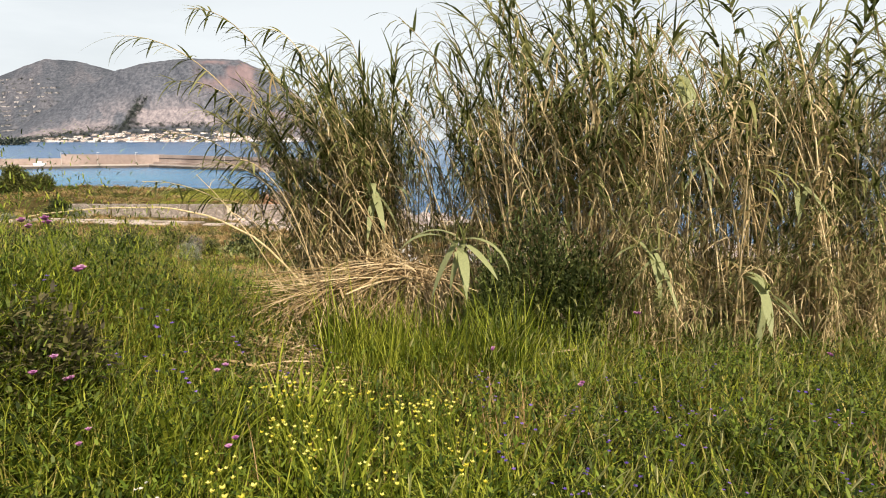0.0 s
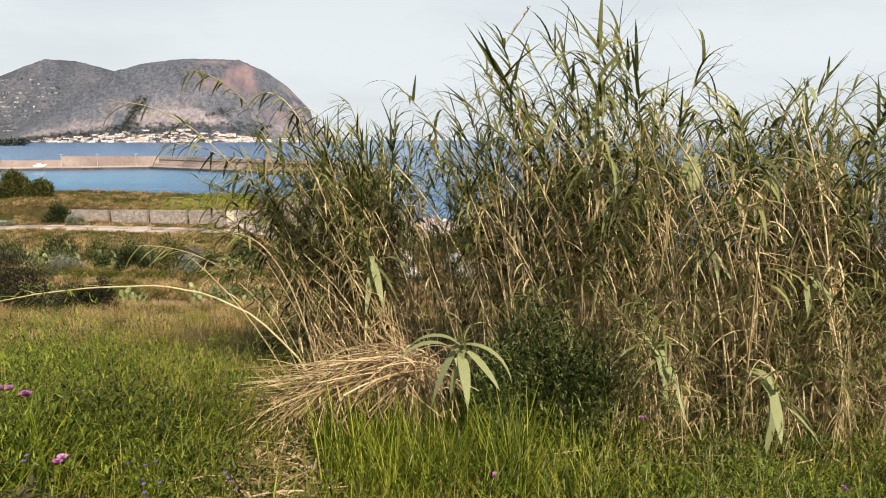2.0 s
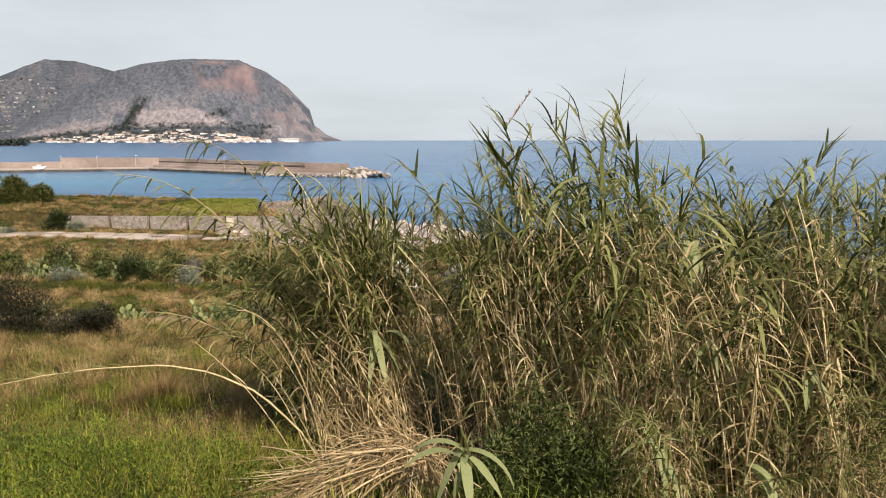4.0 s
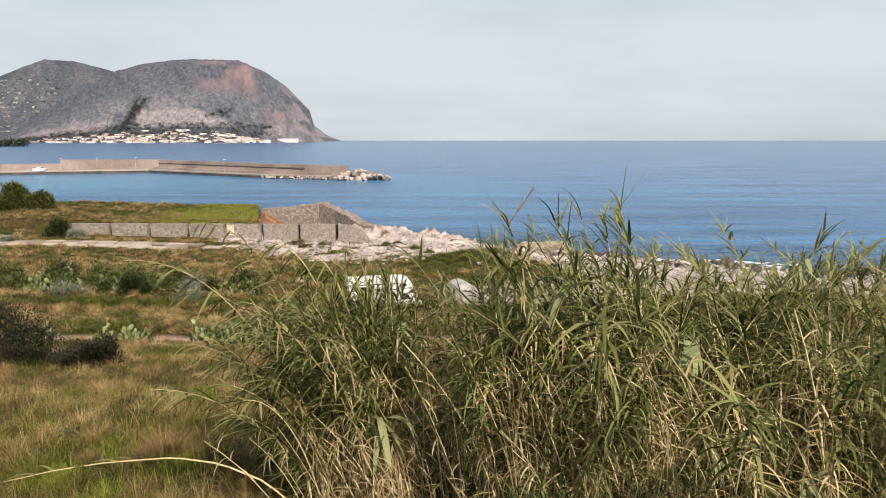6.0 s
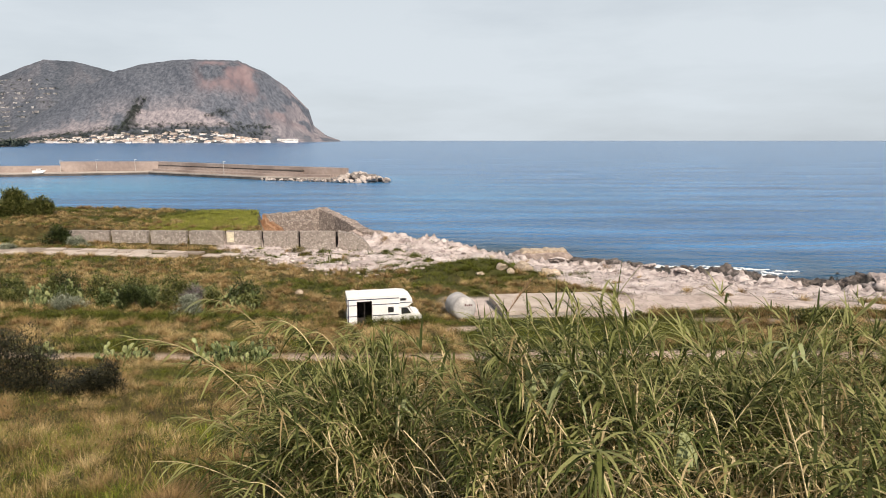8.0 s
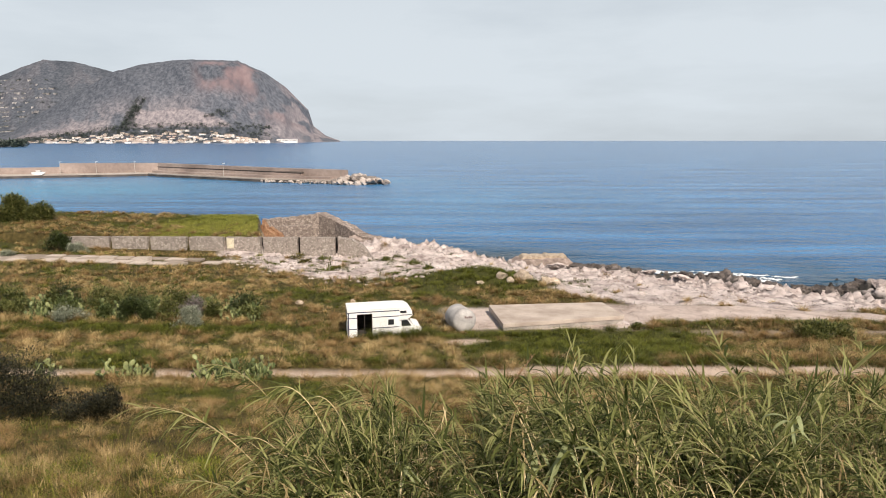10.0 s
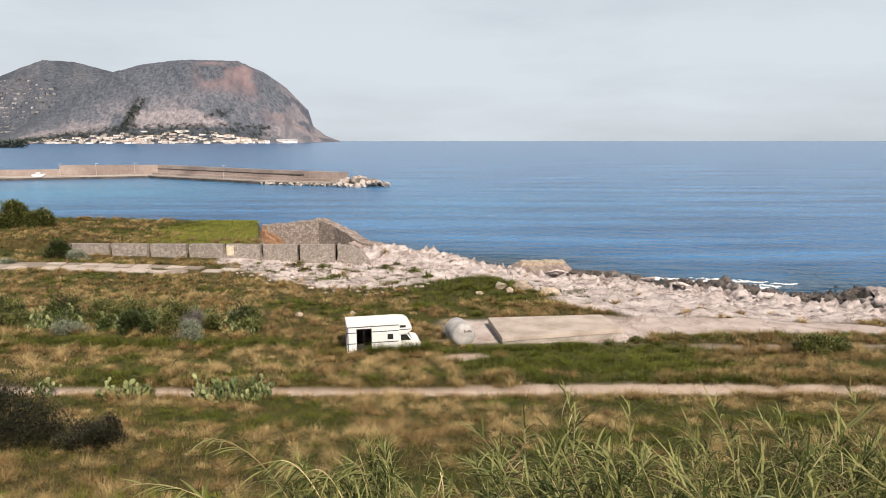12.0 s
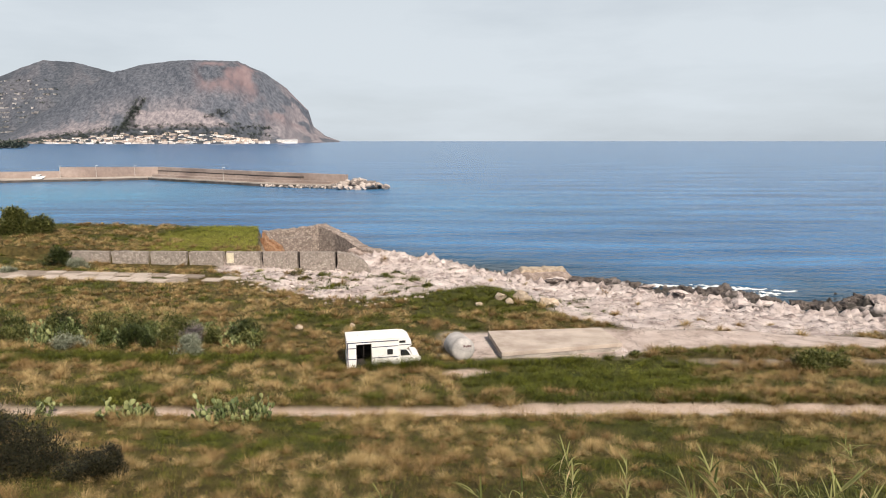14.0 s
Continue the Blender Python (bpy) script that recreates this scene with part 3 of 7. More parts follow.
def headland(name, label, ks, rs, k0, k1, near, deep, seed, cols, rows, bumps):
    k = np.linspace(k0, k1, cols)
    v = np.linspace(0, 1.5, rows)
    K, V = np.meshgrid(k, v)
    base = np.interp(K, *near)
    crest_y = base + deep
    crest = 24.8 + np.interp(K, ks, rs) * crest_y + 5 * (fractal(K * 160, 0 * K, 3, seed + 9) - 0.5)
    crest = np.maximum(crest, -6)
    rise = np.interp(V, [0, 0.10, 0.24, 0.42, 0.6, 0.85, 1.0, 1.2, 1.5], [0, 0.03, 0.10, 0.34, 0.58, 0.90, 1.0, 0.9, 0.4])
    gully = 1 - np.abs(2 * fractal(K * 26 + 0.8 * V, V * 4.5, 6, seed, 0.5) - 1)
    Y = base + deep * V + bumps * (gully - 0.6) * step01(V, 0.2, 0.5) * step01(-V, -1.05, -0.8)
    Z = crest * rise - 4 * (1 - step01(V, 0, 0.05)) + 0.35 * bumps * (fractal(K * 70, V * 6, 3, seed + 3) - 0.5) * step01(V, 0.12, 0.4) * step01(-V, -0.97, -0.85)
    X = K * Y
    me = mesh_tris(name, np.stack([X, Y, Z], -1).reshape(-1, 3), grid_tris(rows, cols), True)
    za = me.color_attributes.new("zone", "FLOAT_COLOR", "POINT")
    n1 = fractal(K * 22, V * 3, 4, seed + 21)
    n2 = fractal(K * 60, V * 8, 3, seed + 31)
    if name == "headland":
        red = step01(K, -0.40, -0.365) * step01(-K, 0.245, 0.275) * step01(V, 0.55, 0.7) * step01(n1, 0.40, 0.56) * step01(-V, -0.99, -0.93)
        red = np.maximum(red, 0.6 * step01(K, -0.33, -0.28) * step01(V, 0.3, 0.5) * step01(n1, 0.5, 0.62))
        pale = np.maximum(0.5 * step01(n2 * 0.5 + n1 * 0.5, 0.46, 0.62) * step01(-V, -0.72, -0.35), 0.8 * step01(K, -0.27, -0.23) * step01(n2, 0.42, 0.6))
        pale = np.maximum(pale, step01(K, -0.51, -0.49) * step01(-K, 0.30, 0.32) * step01(V + 0.03 * (n2 - 0.5), 0.29, 0.31) * step01(-V - 0.10 * (n1 - 0.5) - 0.22 * step01(K, -0.42, -0.31), -0.50, -0.46) * 0.72)
        pale = np.maximum(pale, step01(-K, 0.515, 0.54) * step01(V, 0.28, 0.31) * step01(-V - 0.12 * (n1 - 0.5), -0.46, -0.40) * 0.6)
        gorge = np.exp(-((K + 0.497 - 0.03 * (V - 0.3)) * (1 + 2.0 * (n2 - 0.5)) / 0.016) ** 2) * step01(V, 0.2, 0.26) * step01(-V, -0.66, -0.54) * 0.55
        wood = np.clip(gorge + step01(-V, -0.31, -0.28) * 0.95 * step01(-K, 0.27, 0.30) + 0.42 * step01(V, 0.52, 0.8) * (1 - red) * step01(-K, 0.26, 0.31), 0, 1)
    else:
        red, pale = 0 * K, 0.35 * step01(n2, 0.45, 0.62)
        wood = 0.62 + 0.38 * step01(n1, 0.40, 0.58)
    za.data.foreach_set("color", np.stack([red, pale, wood, 1 + 0 * K], -1).astype(np.float32).ravel())
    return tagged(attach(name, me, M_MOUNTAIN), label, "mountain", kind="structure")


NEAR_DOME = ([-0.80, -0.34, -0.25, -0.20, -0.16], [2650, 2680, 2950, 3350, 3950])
headland("headland", "haze-blue grey limestone headland with reddish cliffs over the bay", DOME_K, DOME_R, -0.80, -0.160, NEAR_DOME, 480, 100, 420, 110, 52)
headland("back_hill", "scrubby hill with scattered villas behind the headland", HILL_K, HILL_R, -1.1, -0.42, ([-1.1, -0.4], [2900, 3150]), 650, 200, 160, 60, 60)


# ---- the harbour mole ----
M_MOLE = material("mole_concrete", (0.235, 0.185, 0.165), (0.38, 0.31, 0.275), scale=0.05, rough=0.95, bump_scale=0.6, fine=0.12)
M_QUAY = material("quay_concrete", (0.32, 0.275, 0.24), (0.46, 0.41, 0.365), scale=0.08, rough=0.95, bump_scale=0.8, fine=0.12)
M_QUAY_DARK = material("quay_foot", (0.05, 0.045, 0.04), (0.12, 0.10, 0.09), scale=0.2, rough=0.7)
MOLE = [(-320, 352), (-247, 350), (-177, 374), (-95, 324), (-48, 307)]


def ribbon(points, off0, off1, z0, z1, fall=0.0):
    """A straight-sided bank along a line on the plan, between two offsets to its far side."""
    bm = bmesh.new()
    rows = []
    pts = [Vector((*p, 0)) for p in points]
    for i, p in enumerate(pts):
        a, b = pts[max(i - 1, 0)], pts[min(i + 1, len(pts) - 1)]
        d = (b - a).normalized()
        nrm = Vector((-d.y, d.x, 0))
        rows.append([bm.verts.new(p + nrm * o + Vector((0, 0, z))) for o, z in ((off0, z0), (off0, z1 - fall * i), (off1, z1 - fall * i), (off1, z0))])
    for r, s in zip(rows, rows[1:]):
        for j in range(4):
            bm.faces.new((r[j], r[(j + 1) % 4], s[(j + 1) % 4], s[j]))
    bm.faces.new(rows[0])
    bm.faces.new(rows[-1][::-1])
    return bm


mole = thing("harbour_mole", "long tan concrete breakwater with a parapet", "breakwater", kind="structure")
part("foot", ribbon(MOLE, 0.0, 16.0, -3, 1.25), M_QUAY_DARK, mole)
part("quay", ribbon(MOLE, 0.3, 16.0, 1.25, 1.9), M_QUAY, mole)
part("parapet", ribbon([(-320, 352), (-247, 350), (-222, 358.5)], 9.5, 12.0, 1.7, 5.6), M_MOLE, mole)
part("parapet", ribbon([(-222, 358.5), (-177, 374), (-95, 324), (-53, 309)], 9.5, 12.5, 1.7, 7.9, 0.5), M_MOLE, mole)
part("parapet_step", ribbon([(-177, 374), (-95, 324), (-76, 317)], 7.0, 9.4, 1.7, 5.2, 0.5), M_MOLE, mole)
part("parapet_ledge", ribbon([(-177, 374), (-95, 324), (-76, 317)], 6.8, 9.45, 5.2, 5.5, 0.5), M_QUAY_DARK, mole)
part("bank", ribbon([(-177, 374), (-95, 324), (-58, 310.5)], 3.0, 6.9, 1.7, 3.2), M_MOLE, mole)
M_POLE = material("pole_paint", (0.40, 0.38, 0.35), (0.58, 0.55, 0.50), scale=3)
for px, py in ((-222, 362), (-204, 367.5), (-184, 373), (-120, 341)):
    lamp = thing("lamp_post", "thin pale lamp post on the breakwater", "lamp post", "lamp posts on the breakwater", at=pose(px, py, 1.7))
    v, t = tube([(0, 0, 0), (0, 0, 3.5), (0, 0, 7.2)], [0.12, 0.10, 0.07], 6)
    attach("post", mesh_tris("post", v, t), M_POLE, lamp)
    part("lamp_head", boxed(-0.2, 1.2, -0.2, 0.2, 7.1, 7.35, bevel=0.05), M_POLE, lamp)


M_ARMOUR = material("armour_stone", (0.20, 0.175, 0.16), (0.46, 0.40, 0.36), scale=0.5, rough=0.95, bump=0.1, bump_scale=4, vary=0.6, by="object")


boat = thing("boat", "small white motorboat laid up on the quay", "boat", at=pose(-231, 356.5, 1.9, 0, 0, 4))
M_BOAT = material("boat_white", (0.62, 0.61, 0.59), (0.80, 0.79, 0.77), scale=0.6, rough=0.5)
bm = bmesh.new()
prism(bm, [(-3.4, 1.35), (-3.2, 0.25), (-2.4, 0.0), (2.0, 0.0), (3.1, 0.7), (3.9, 1.6)], -1.1, 1.1)
for v in bm.verts:
    v.co.y *= 1.0 if v.co.x < 1.5 else max(0.08, 1 - (v.co.x - 1.5) / 2.6)
part("hull", bm, M_BOAT, boat)
part("cabin", boxed(-1.2, 1.3, -0.75, 0.75, 1.4, 2.4, bevel=0.15), M_BOAT, boat)
part("windscreen", boxed(1.31, 1.36, -0.65, 0.65, 1.7, 2.25), M_QUAY_DARK, boat)


def boulder_mesh(seed, sub=3, flat=0.75):
    rnd = random.Random(seed)
    bm = bmesh.new()
    bmesh.ops.create_icosphere(bm, subdivisions=sub, radius=1.0)
    cuts = [(Vector((rnd.uniform(-1, 1), rnd.uniform(-1, 1), rnd.uniform(-1, 1))).normalized(), rnd.uniform(0.40, 0.75)) for _ in range(13)]
    for v in bm.verts:
        for nrm, d in cuts:
            over = v.co.dot(nrm) - d
            if over > 0:
                v.co -= nrm * over
        v.co *= 1 + 0.16 * noise.noise(v.co * 2.3 + Vector((seed, 0, 0))) + 0.07 * noise.noise(v.co * 6.1 + Vector((0, seed, 0)))
        v.co.z *= flat
    me = bpy.data.meshes.new("boulder")
    bm.to_mesh(me)
    bm.free()
    return me


def crag_mesh(seed):
    """A jagged rock split along slanting beds."""
    bm = bmesh.new()
    bmesh.ops.create_icosphere(bm, subdivisions=4, radius=1.0)
    for v in bm.verts:
        p = v.co * 1.7 + Vector((seed * 3.1, 0, seed))
        bed = (2.6 * v.co.x + 1.2 * v.co.z + 0.7 * noise.noise(p)) % 1.0
        v.co *= 0.80 + 0.34 * noise.noise(p) + 0.22 * abs(noise.noise(p * 2.7)) + 0.20 * bed ** 2
        v.co.z *= 0.55
    me = bpy.data.meshes.new("crag")
    bm.to_mesh(me)
    bm.free()
    return me


BOULDERS = [boulder_mesh(s) for s in range(8)]
CRAGS = [crag_mesh(s) for s in range(6)]
SMALL = [boulder_mesh(s + 20, 1, 0.7) for s in range(5)]


def boulder_at(name, x, y, z, sx, sy, sz, mat, label, group, k, turn=0.0):
    me = CRAGS[k % 6] if name in ("sea_rock", "shore_rock") else BOULDERS[k % 8]
    src = me if not me.materials else me.copy()
    if me.materials and me.materials[0] == mat:
        src = me
    else:
        src = me.copy() if me.materials else me
        src.materials.clear()
        src.materials.append(mat)
    ob = new(name, src)
    ob.matrix_world = Matrix.LocRotScale((x, y, z), Euler((0.2 * math.sin(k * 3.1), 0.2 * math.cos(k * 2.3), turn)), (sx, sy, sz))
    return tagged(ob, label, "rock", group)


rnd = random.Random(5)
for i in range(140):
    f = rnd.random() ** 0.75
    x, y = -96 + 62 * f + rnd.uniform(-2, 2), 323.0 - 19 * f + rnd.uniform(-2, 1.5)
    if f > 0.62:
        q = rnd.random() ** 0.5
        x, y = -42 + 14 * q * math.cos(i * 2.4), 309 + 7 * q * math.sin(i * 2.4)
    s = rnd.uniform(1.0, 2.2) * (1.35 if f > 0.62 else 0.8)
    boulder_at("breakwater_boulder", x, y, rnd.uniform(0.2, 0.9) + (3.6 * (1 - q) + 0.4 if f > 0.62 else 0), s, s, s * 0.9, M_ARMOUR,
               "pale tan armour boulder at the breakwater's end", "boulders of the breakwater", i, rnd.uniform(0, 6))
# core under the boulders at the tip
me = boulder_mesh(77, 3, 0.6)
tip = attach("mole_tip", me, M_STONE)
tip.matrix_world = Matrix.LocRotScale((-43, 310, 0), None, (12, 8, 4.5))
tagged(tip, "rubble mound at the end of the breakwater", "rubble", kind="structure")

# ---- town under the headland ----
M_HOUSE = material("house_plaster", (0.56, 0.47, 0.41), (0.84, 0.82, 0.80), scale=0.02, rough=0.9, vary=0.85, by="object", third=(0.80, 0.74, 0.69), fine=0.05)
M_ROOF = material("roof_tile", (0.35, 0.22, 0.16), (0.55, 0.45, 0.38), scale=0.05, rough=0.9, vary=0.8, by="object")
M_WINDOW = material("dark_window", (0.05, 0.055, 0.06), (0.10, 0.11, 0.12), scale=0.5, rough=0.2)


def house_thing(kind_no):
    w, d, h = ((11, 9, 6), (16, 10, 8), (9, 9, 4.5), (24, 11, 9))[kind_no]
    ob = thing("house", "small cream plastered house in the town by the bay", "house", "houses of the town across the bay")
    part("wall", boxed(-w / 2, w / 2, -d / 2, d / 2, -4, h), M_HOUSE, ob)
    bm = bmesh.new()
    if kind_no in (0, 2):
        prism(bm, [(-w / 2 - 0.4, h), (w / 2 + 0.4, h), (0, h + 2.2)], -d / 2 - 0.4, d / 2 + 0.4)
    else:
        box(bm, -w / 2 - 0.3, w / 2 + 0.3, -d / 2 - 0.3, d / 2 + 0.3, h, h + 0.6)
    part("roof", bm, M_ROOF, ob)
    for j in range(min(3, int(w // 4))):
        x = -w / 2 + 2 + 4 * j
        part("window", boxed(x - 0.7, x + 0.7, -d / 2 - 0.06, -d / 2 + 0.02, h * 0.45, h * 0.45 + 1.8), M_WINDOW, ob)
    return ob


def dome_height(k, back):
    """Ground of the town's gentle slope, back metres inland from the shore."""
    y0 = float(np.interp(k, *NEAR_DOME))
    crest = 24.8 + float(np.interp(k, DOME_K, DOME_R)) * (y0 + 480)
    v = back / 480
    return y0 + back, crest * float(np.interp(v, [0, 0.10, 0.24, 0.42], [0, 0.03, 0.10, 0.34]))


rnd = random.Random(11)
MODELS = [house_thing(i) for i in range(4)]
first = [True] * 4
for i in range(320):
    k = -0.63 + 0.35 * rnd.random() ** 0.85 if i < 300 else rnd.uniform(-0.69, -0.62)
    back = 6 + 122 * rnd.random() ** 1.1 * min(1.0, (-0.255 - k) / 0.1)
    y, z = dome_height(k, back)
    j = rnd.choice((0, 0, 1, 1, 2, 3))
    m = pose(k * y, y, z - 0.5, 0, 0, rnd.uniform(-35, 35)) @ Matrix.Diagonal((1.2, 1.0, rnd.uniform(0.55, 0.85), 1))
    if first[j]:
        MODELS[j].matrix_world, first[j] = m, False
    else:
        copy_thing(MODELS[j], m)
# the long white hotel on the point
hy, hz = 2965, 6
hotel = thing("hotel", "long white flat-roofed hotel near the headland's point", "hotel", at=pose(-0.247 * hy, hy, hz))
part("wall", boxed(-48, 48, -8, 8, -6, 11), M_HOUSE, hotel)
part("roof", boxed(-49, 49, -9, 9, 11, 12), M_HOUSE, hotel)
for j in range(22):
    part("window", boxed(-45 + 4.2 * j, -43 + 4.2 * j, -8.1, -7.9, 3.5, 7.5), M_WINDOW, hotel)
# villas on the back hill
M_VILLA = material("villa_plaster", (0.22, 0.21, 0.21), (0.42, 0.40, 0.39), scale=0.02, rough=0.9, vary=0.85, by="object", fine=0.05)
villa = thing("villa", "pale villa among trees on the hillside", "house", "villas on the hill")
part("wall", boxed(-5.5, 5.5, -4, 4, -10, 0.9), M_VILLA, villa)
part("roof", boxed(-5.8, 5.8, -4.3, 4.3, 0.9, 1.5), M_VILLA, villa)
hill = bpy.data.objects["back_hill"].data
hill_v = np.empty(len(hill.vertices) * 3, np.float32)
hill.vertices.foreach_get("co", hill_v)
hill_v = hill_v.reshape(-1, 3)
kk = hill_v[:, 0] / hill_v[:, 1]
okv = np.where((kk > -0.74) & (kk < -0.60) & (hill_v[:, 2] > 40) & (hill_v[:, 2] < 0.1 * hill_v[:, 1]) & (hill_v[:, 1] < 3720) & (np.mod(hill_v[:, 2], 26) < 5))[0]
for i in range(190):
    p = hill_v[okv[rnd.randrange(len(okv))]]
    m = pose(float(p[0]) + rnd.uniform(-12, 12), float(p[1]), float(p[2]) + 1, 0, 0, rnd.uniform(-25, 25))
    if i == 0:
        villa.matrix_world = m
    else:
        copy_thing(villa, m)


def tree_belt(name, label, pts, size, count, mat, seed):
    """Distant trees as many leaf clumps."""
    r = np.random.RandomState(seed)
    vs = []
    for (x, y, z) in pts:
        n = count
        c = np.array([x, y, z]) + r.normal(size=(n, 3)) * size * np.array([0.45, 0.45, 0.28]) + np.array([0, 0, size * 0.5])
        vs.append(c)
    c = np.concatenate(vs)
    v, t = blades(c, r.uniform(0, 6.28, len(c)), size * r.uniform(0.25, 0.5, len(c)), size * 0.28, r.uniform(0, 2.6, len(c)), 0.5, 2, 0.8)
    return tagged(attach(name, mesh_tris(name, v, t), mat), label, "trees", kind="stuff")


M_FAR_LEAF = leafy("far_leaf", (0.03, 0.042, 0.036), (0.085, 0.105, 0.085), leaf=0.1)
pts = []
for i in range(760):
    k = rnd.uniform(-0.70, -0.27)
    y, z = dome_height(k, rnd.uniform(4, 110) if i < 200 else rnd.uniform(108, 158))
    pts.append((k * y, y, z))
hill_trees = [hill_v[okv[rnd.randrange(len(okv))]] + np.array([rnd.uniform(-14, 14), 0, rnd.uniform(-6, -1)]) for i in range(330)]
dome = bpy.data.objects["headland"].data
dome_v = np.empty(len(dome.vertices) * 3, np.float32)
dome.vertices.foreach_get("co", dome_v)
dome_v = dome_v.reshape(-1, 3)
dk = dome_v[:, 0] / dome_v[:, 1] + 0.497 - 0.00022 * (dome_v[:, 2] - 90)
front_ = dome_v[:, 1] < 3160
gorge_v = np.where((np.abs(dk) < 0.008) & front_ & (dome_v[:, 2] > 55) & (dome_v[:, 2] < 205))[0]
ledge_v = np.where((np.abs(dk - 0.137 - 0.0003 * (dome_v[:, 2] - 130)) < 0.018) & front_ & (dome_v[:, 2] > 115) & (dome_v[:, 2] < 150))[0]
gorge_trees = [dome_v[gorge_v[rnd.randrange(len(gorge_v))]] + np.array([rnd.uniform(-8, 8), -4, 0]) for i in range(150)]
gorge_trees += [dome_v[ledge_v[rnd.randrange(len(ledge_v))]] + np.array([rnd.uniform(-6, 6), -4, 0]) for i in range(36)]
tree_belt("gorge_trees", "dark trees filling a gorge and a ledge of the headland", gorge_trees, 9.5, 18, M_FAR_LEAF, 7)
tree_belt("hill_trees", "rows of dark trees along the terraced hill", hill_trees, 9.0, 16, M_FAR_LEAF, 6)
tree_belt("town_trees", "dark green trees between the houses", pts, 9.0, 20, M_FAR_LEAF, 3)
pts = [(-0.70 * 1560 + rnd.uniform(-60, 55), 1560 + rnd.uniform(-20, 30), rnd.uniform(0, 4)) for i in range(40)]
tree_belt("point_trees", "dark pines on a low point of land", pts, 14, 50, M_FAR_LEAF, 4)
me = boulder_mesh(91, 3, 0.5)
spit = attach("spit", me, M_STONE)
spit.matrix_world = Matrix.LocRotScale((-1130, 1570, -1), None, (105, 40, 9))
tagged(spit, "low rocky point of land across the harbour", "headland", kind="structure")


def ground_z(x, y):
    return float(land(np.array([x]), np.array([y]))[0])


# ---- retaining wall of rubble stone, in sections with open slots ----
def rubble_material(name, dark, light, mortar, size):
    m = bpy.data.materials.new(name)
    m.use_nodes = True
    n, l = m.node_tree.nodes, m.node_tree.links
    n.clear()
    tc = n.new("ShaderNodeTexCoord")
    cells, edge = n.new("ShaderNodeTexVoronoi"), n.new("ShaderNodeTexVoronoi")
    edge.feature = "DISTANCE_TO_EDGE"
    for t in (cells, edge):
        t.inputs["Scale"].default_value = size
        l.new(tc.outputs["Object"], t.inputs["Vector"])
    ramp, joint, mix = n.new("ShaderNodeValToRGB"), n.new("ShaderNodeMapRange"), n.new("ShaderNodeMix")
    sep = n.new("ShaderNodeSeparateColor")
    l.new(cells.outputs["Color"], sep.inputs["Color"])
    ramp.color_ramp.elements[0].color, ramp.color_ramp.elements[1].color = (*dark, 1), (*light, 1)
    l.new(sep.outputs["Red"], ramp.inputs["Fac"])
    joint.inputs["From Max"].default_value = 0.12
    l.new(edge.outputs["Distance"], joint.inputs["Value"])
    mix.data_type = "RGBA"
    mix.inputs["A"].default_value = (*mortar, 1)
    l.new(joint.outputs["Result"], mix.inputs["Factor"])
    l.new(ramp.outputs["Color"], mix.inputs["B"])
    b, bp = n.new("ShaderNodeBsdfPrincipled"), n.new("ShaderNodeBump")
    b.inputs["Roughness"].default_value = 0.95
    bp.inputs["Distance"].default_value = 0.08
    l.new(joint.outputs["Result"], bp.inputs["Height"])
    l.new(bp.outputs["Normal"], b.inputs["Normal"])
    l.new(mix.outputs["Result"], b.inputs["Base Color"])
    o = n.new("ShaderNodeOutputMaterial")
    l.new(b.outputs["BSDF"], o.inputs["Surface"])
    return m


M_RUBBLE = rubble_material("rubble_wall", (0.24, 0.205, 0.18), (0.50, 0.44, 0.39), (0.28, 0.24, 0.21), 3.4)
M_RUBBLE_RAW = rubble_material("ruined_rubble", (0.22, 0.175, 0.15), (0.46, 0.385, 0.335), (0.15, 0.12, 0.10), 2.4)
M_EARTH = material("red_earth", (0.19, 0.09, 0.045), (0.36, 0.22, 0.13), scale=1.4, rough=0.95, bump=0.1, bump_scale=5)
# near-black colour stands for the shade inside the wall's open slots
M_SLOT_SHADE = material("slot_shade", (0.015, 0.013, 0.012), (0.035, 0.03, 0.028), scale=2)


def rough_block(outline, y0, y1, cut=0.6, jitter=0.06, seed=0):
    """A prism of masonry with a finely broken outline."""
    rnd_ = random.Random(seed)
    pts = []
    for (xa, za), (xb, zb) in zip(outline, outline[1:] + outline[:1]):
        k = max(1, int(math.hypot(xb - xa, zb - za) / cut))
        for i in range(k):
            t = i / k
            pts.append((xa + (xb - xa) * t + rnd_.uniform(-jitter, jitter), za + (zb - za) * t + rnd_.uniform(-jitter, jitter)))
    bm = bmesh.new()
    prism(bm, pts, y0, y1)
    return bm


retaining = thing("retaining_wall", "long grey rubble-stone retaining wall with open vertical slots", "wall", kind="structure", at=pose(-16.9, 96.2, 0, 0, 0, -1.2))
edges = [0.0, -5.95, -11.8, -17.7, -23.6, -29.8, -36.0, -43.0]
for i, (r, l_) in enumerate(zip(edges, edges[1:])):
    low = 1.6
    part("wall_section", rough_block([(l_ + 0.24, low), (r - 0.24, low), (r - 0.24, 7.05), (l_ + 0.24, 7.05)], 0, 0.9, 0.9, 0.03, i), M_RUBBLE, retaining)
    part("slot_back", boxed(l_ - 0.4, l_ + 0.4, 0.95, 1.1, low, 6.9), M_SLOT_SHADE, retaining)
part("slot_back", boxed(-0.4, 0.4, 0.95, 1.1, 2.6, 6.9), M_SLOT_SHADE, retaining)
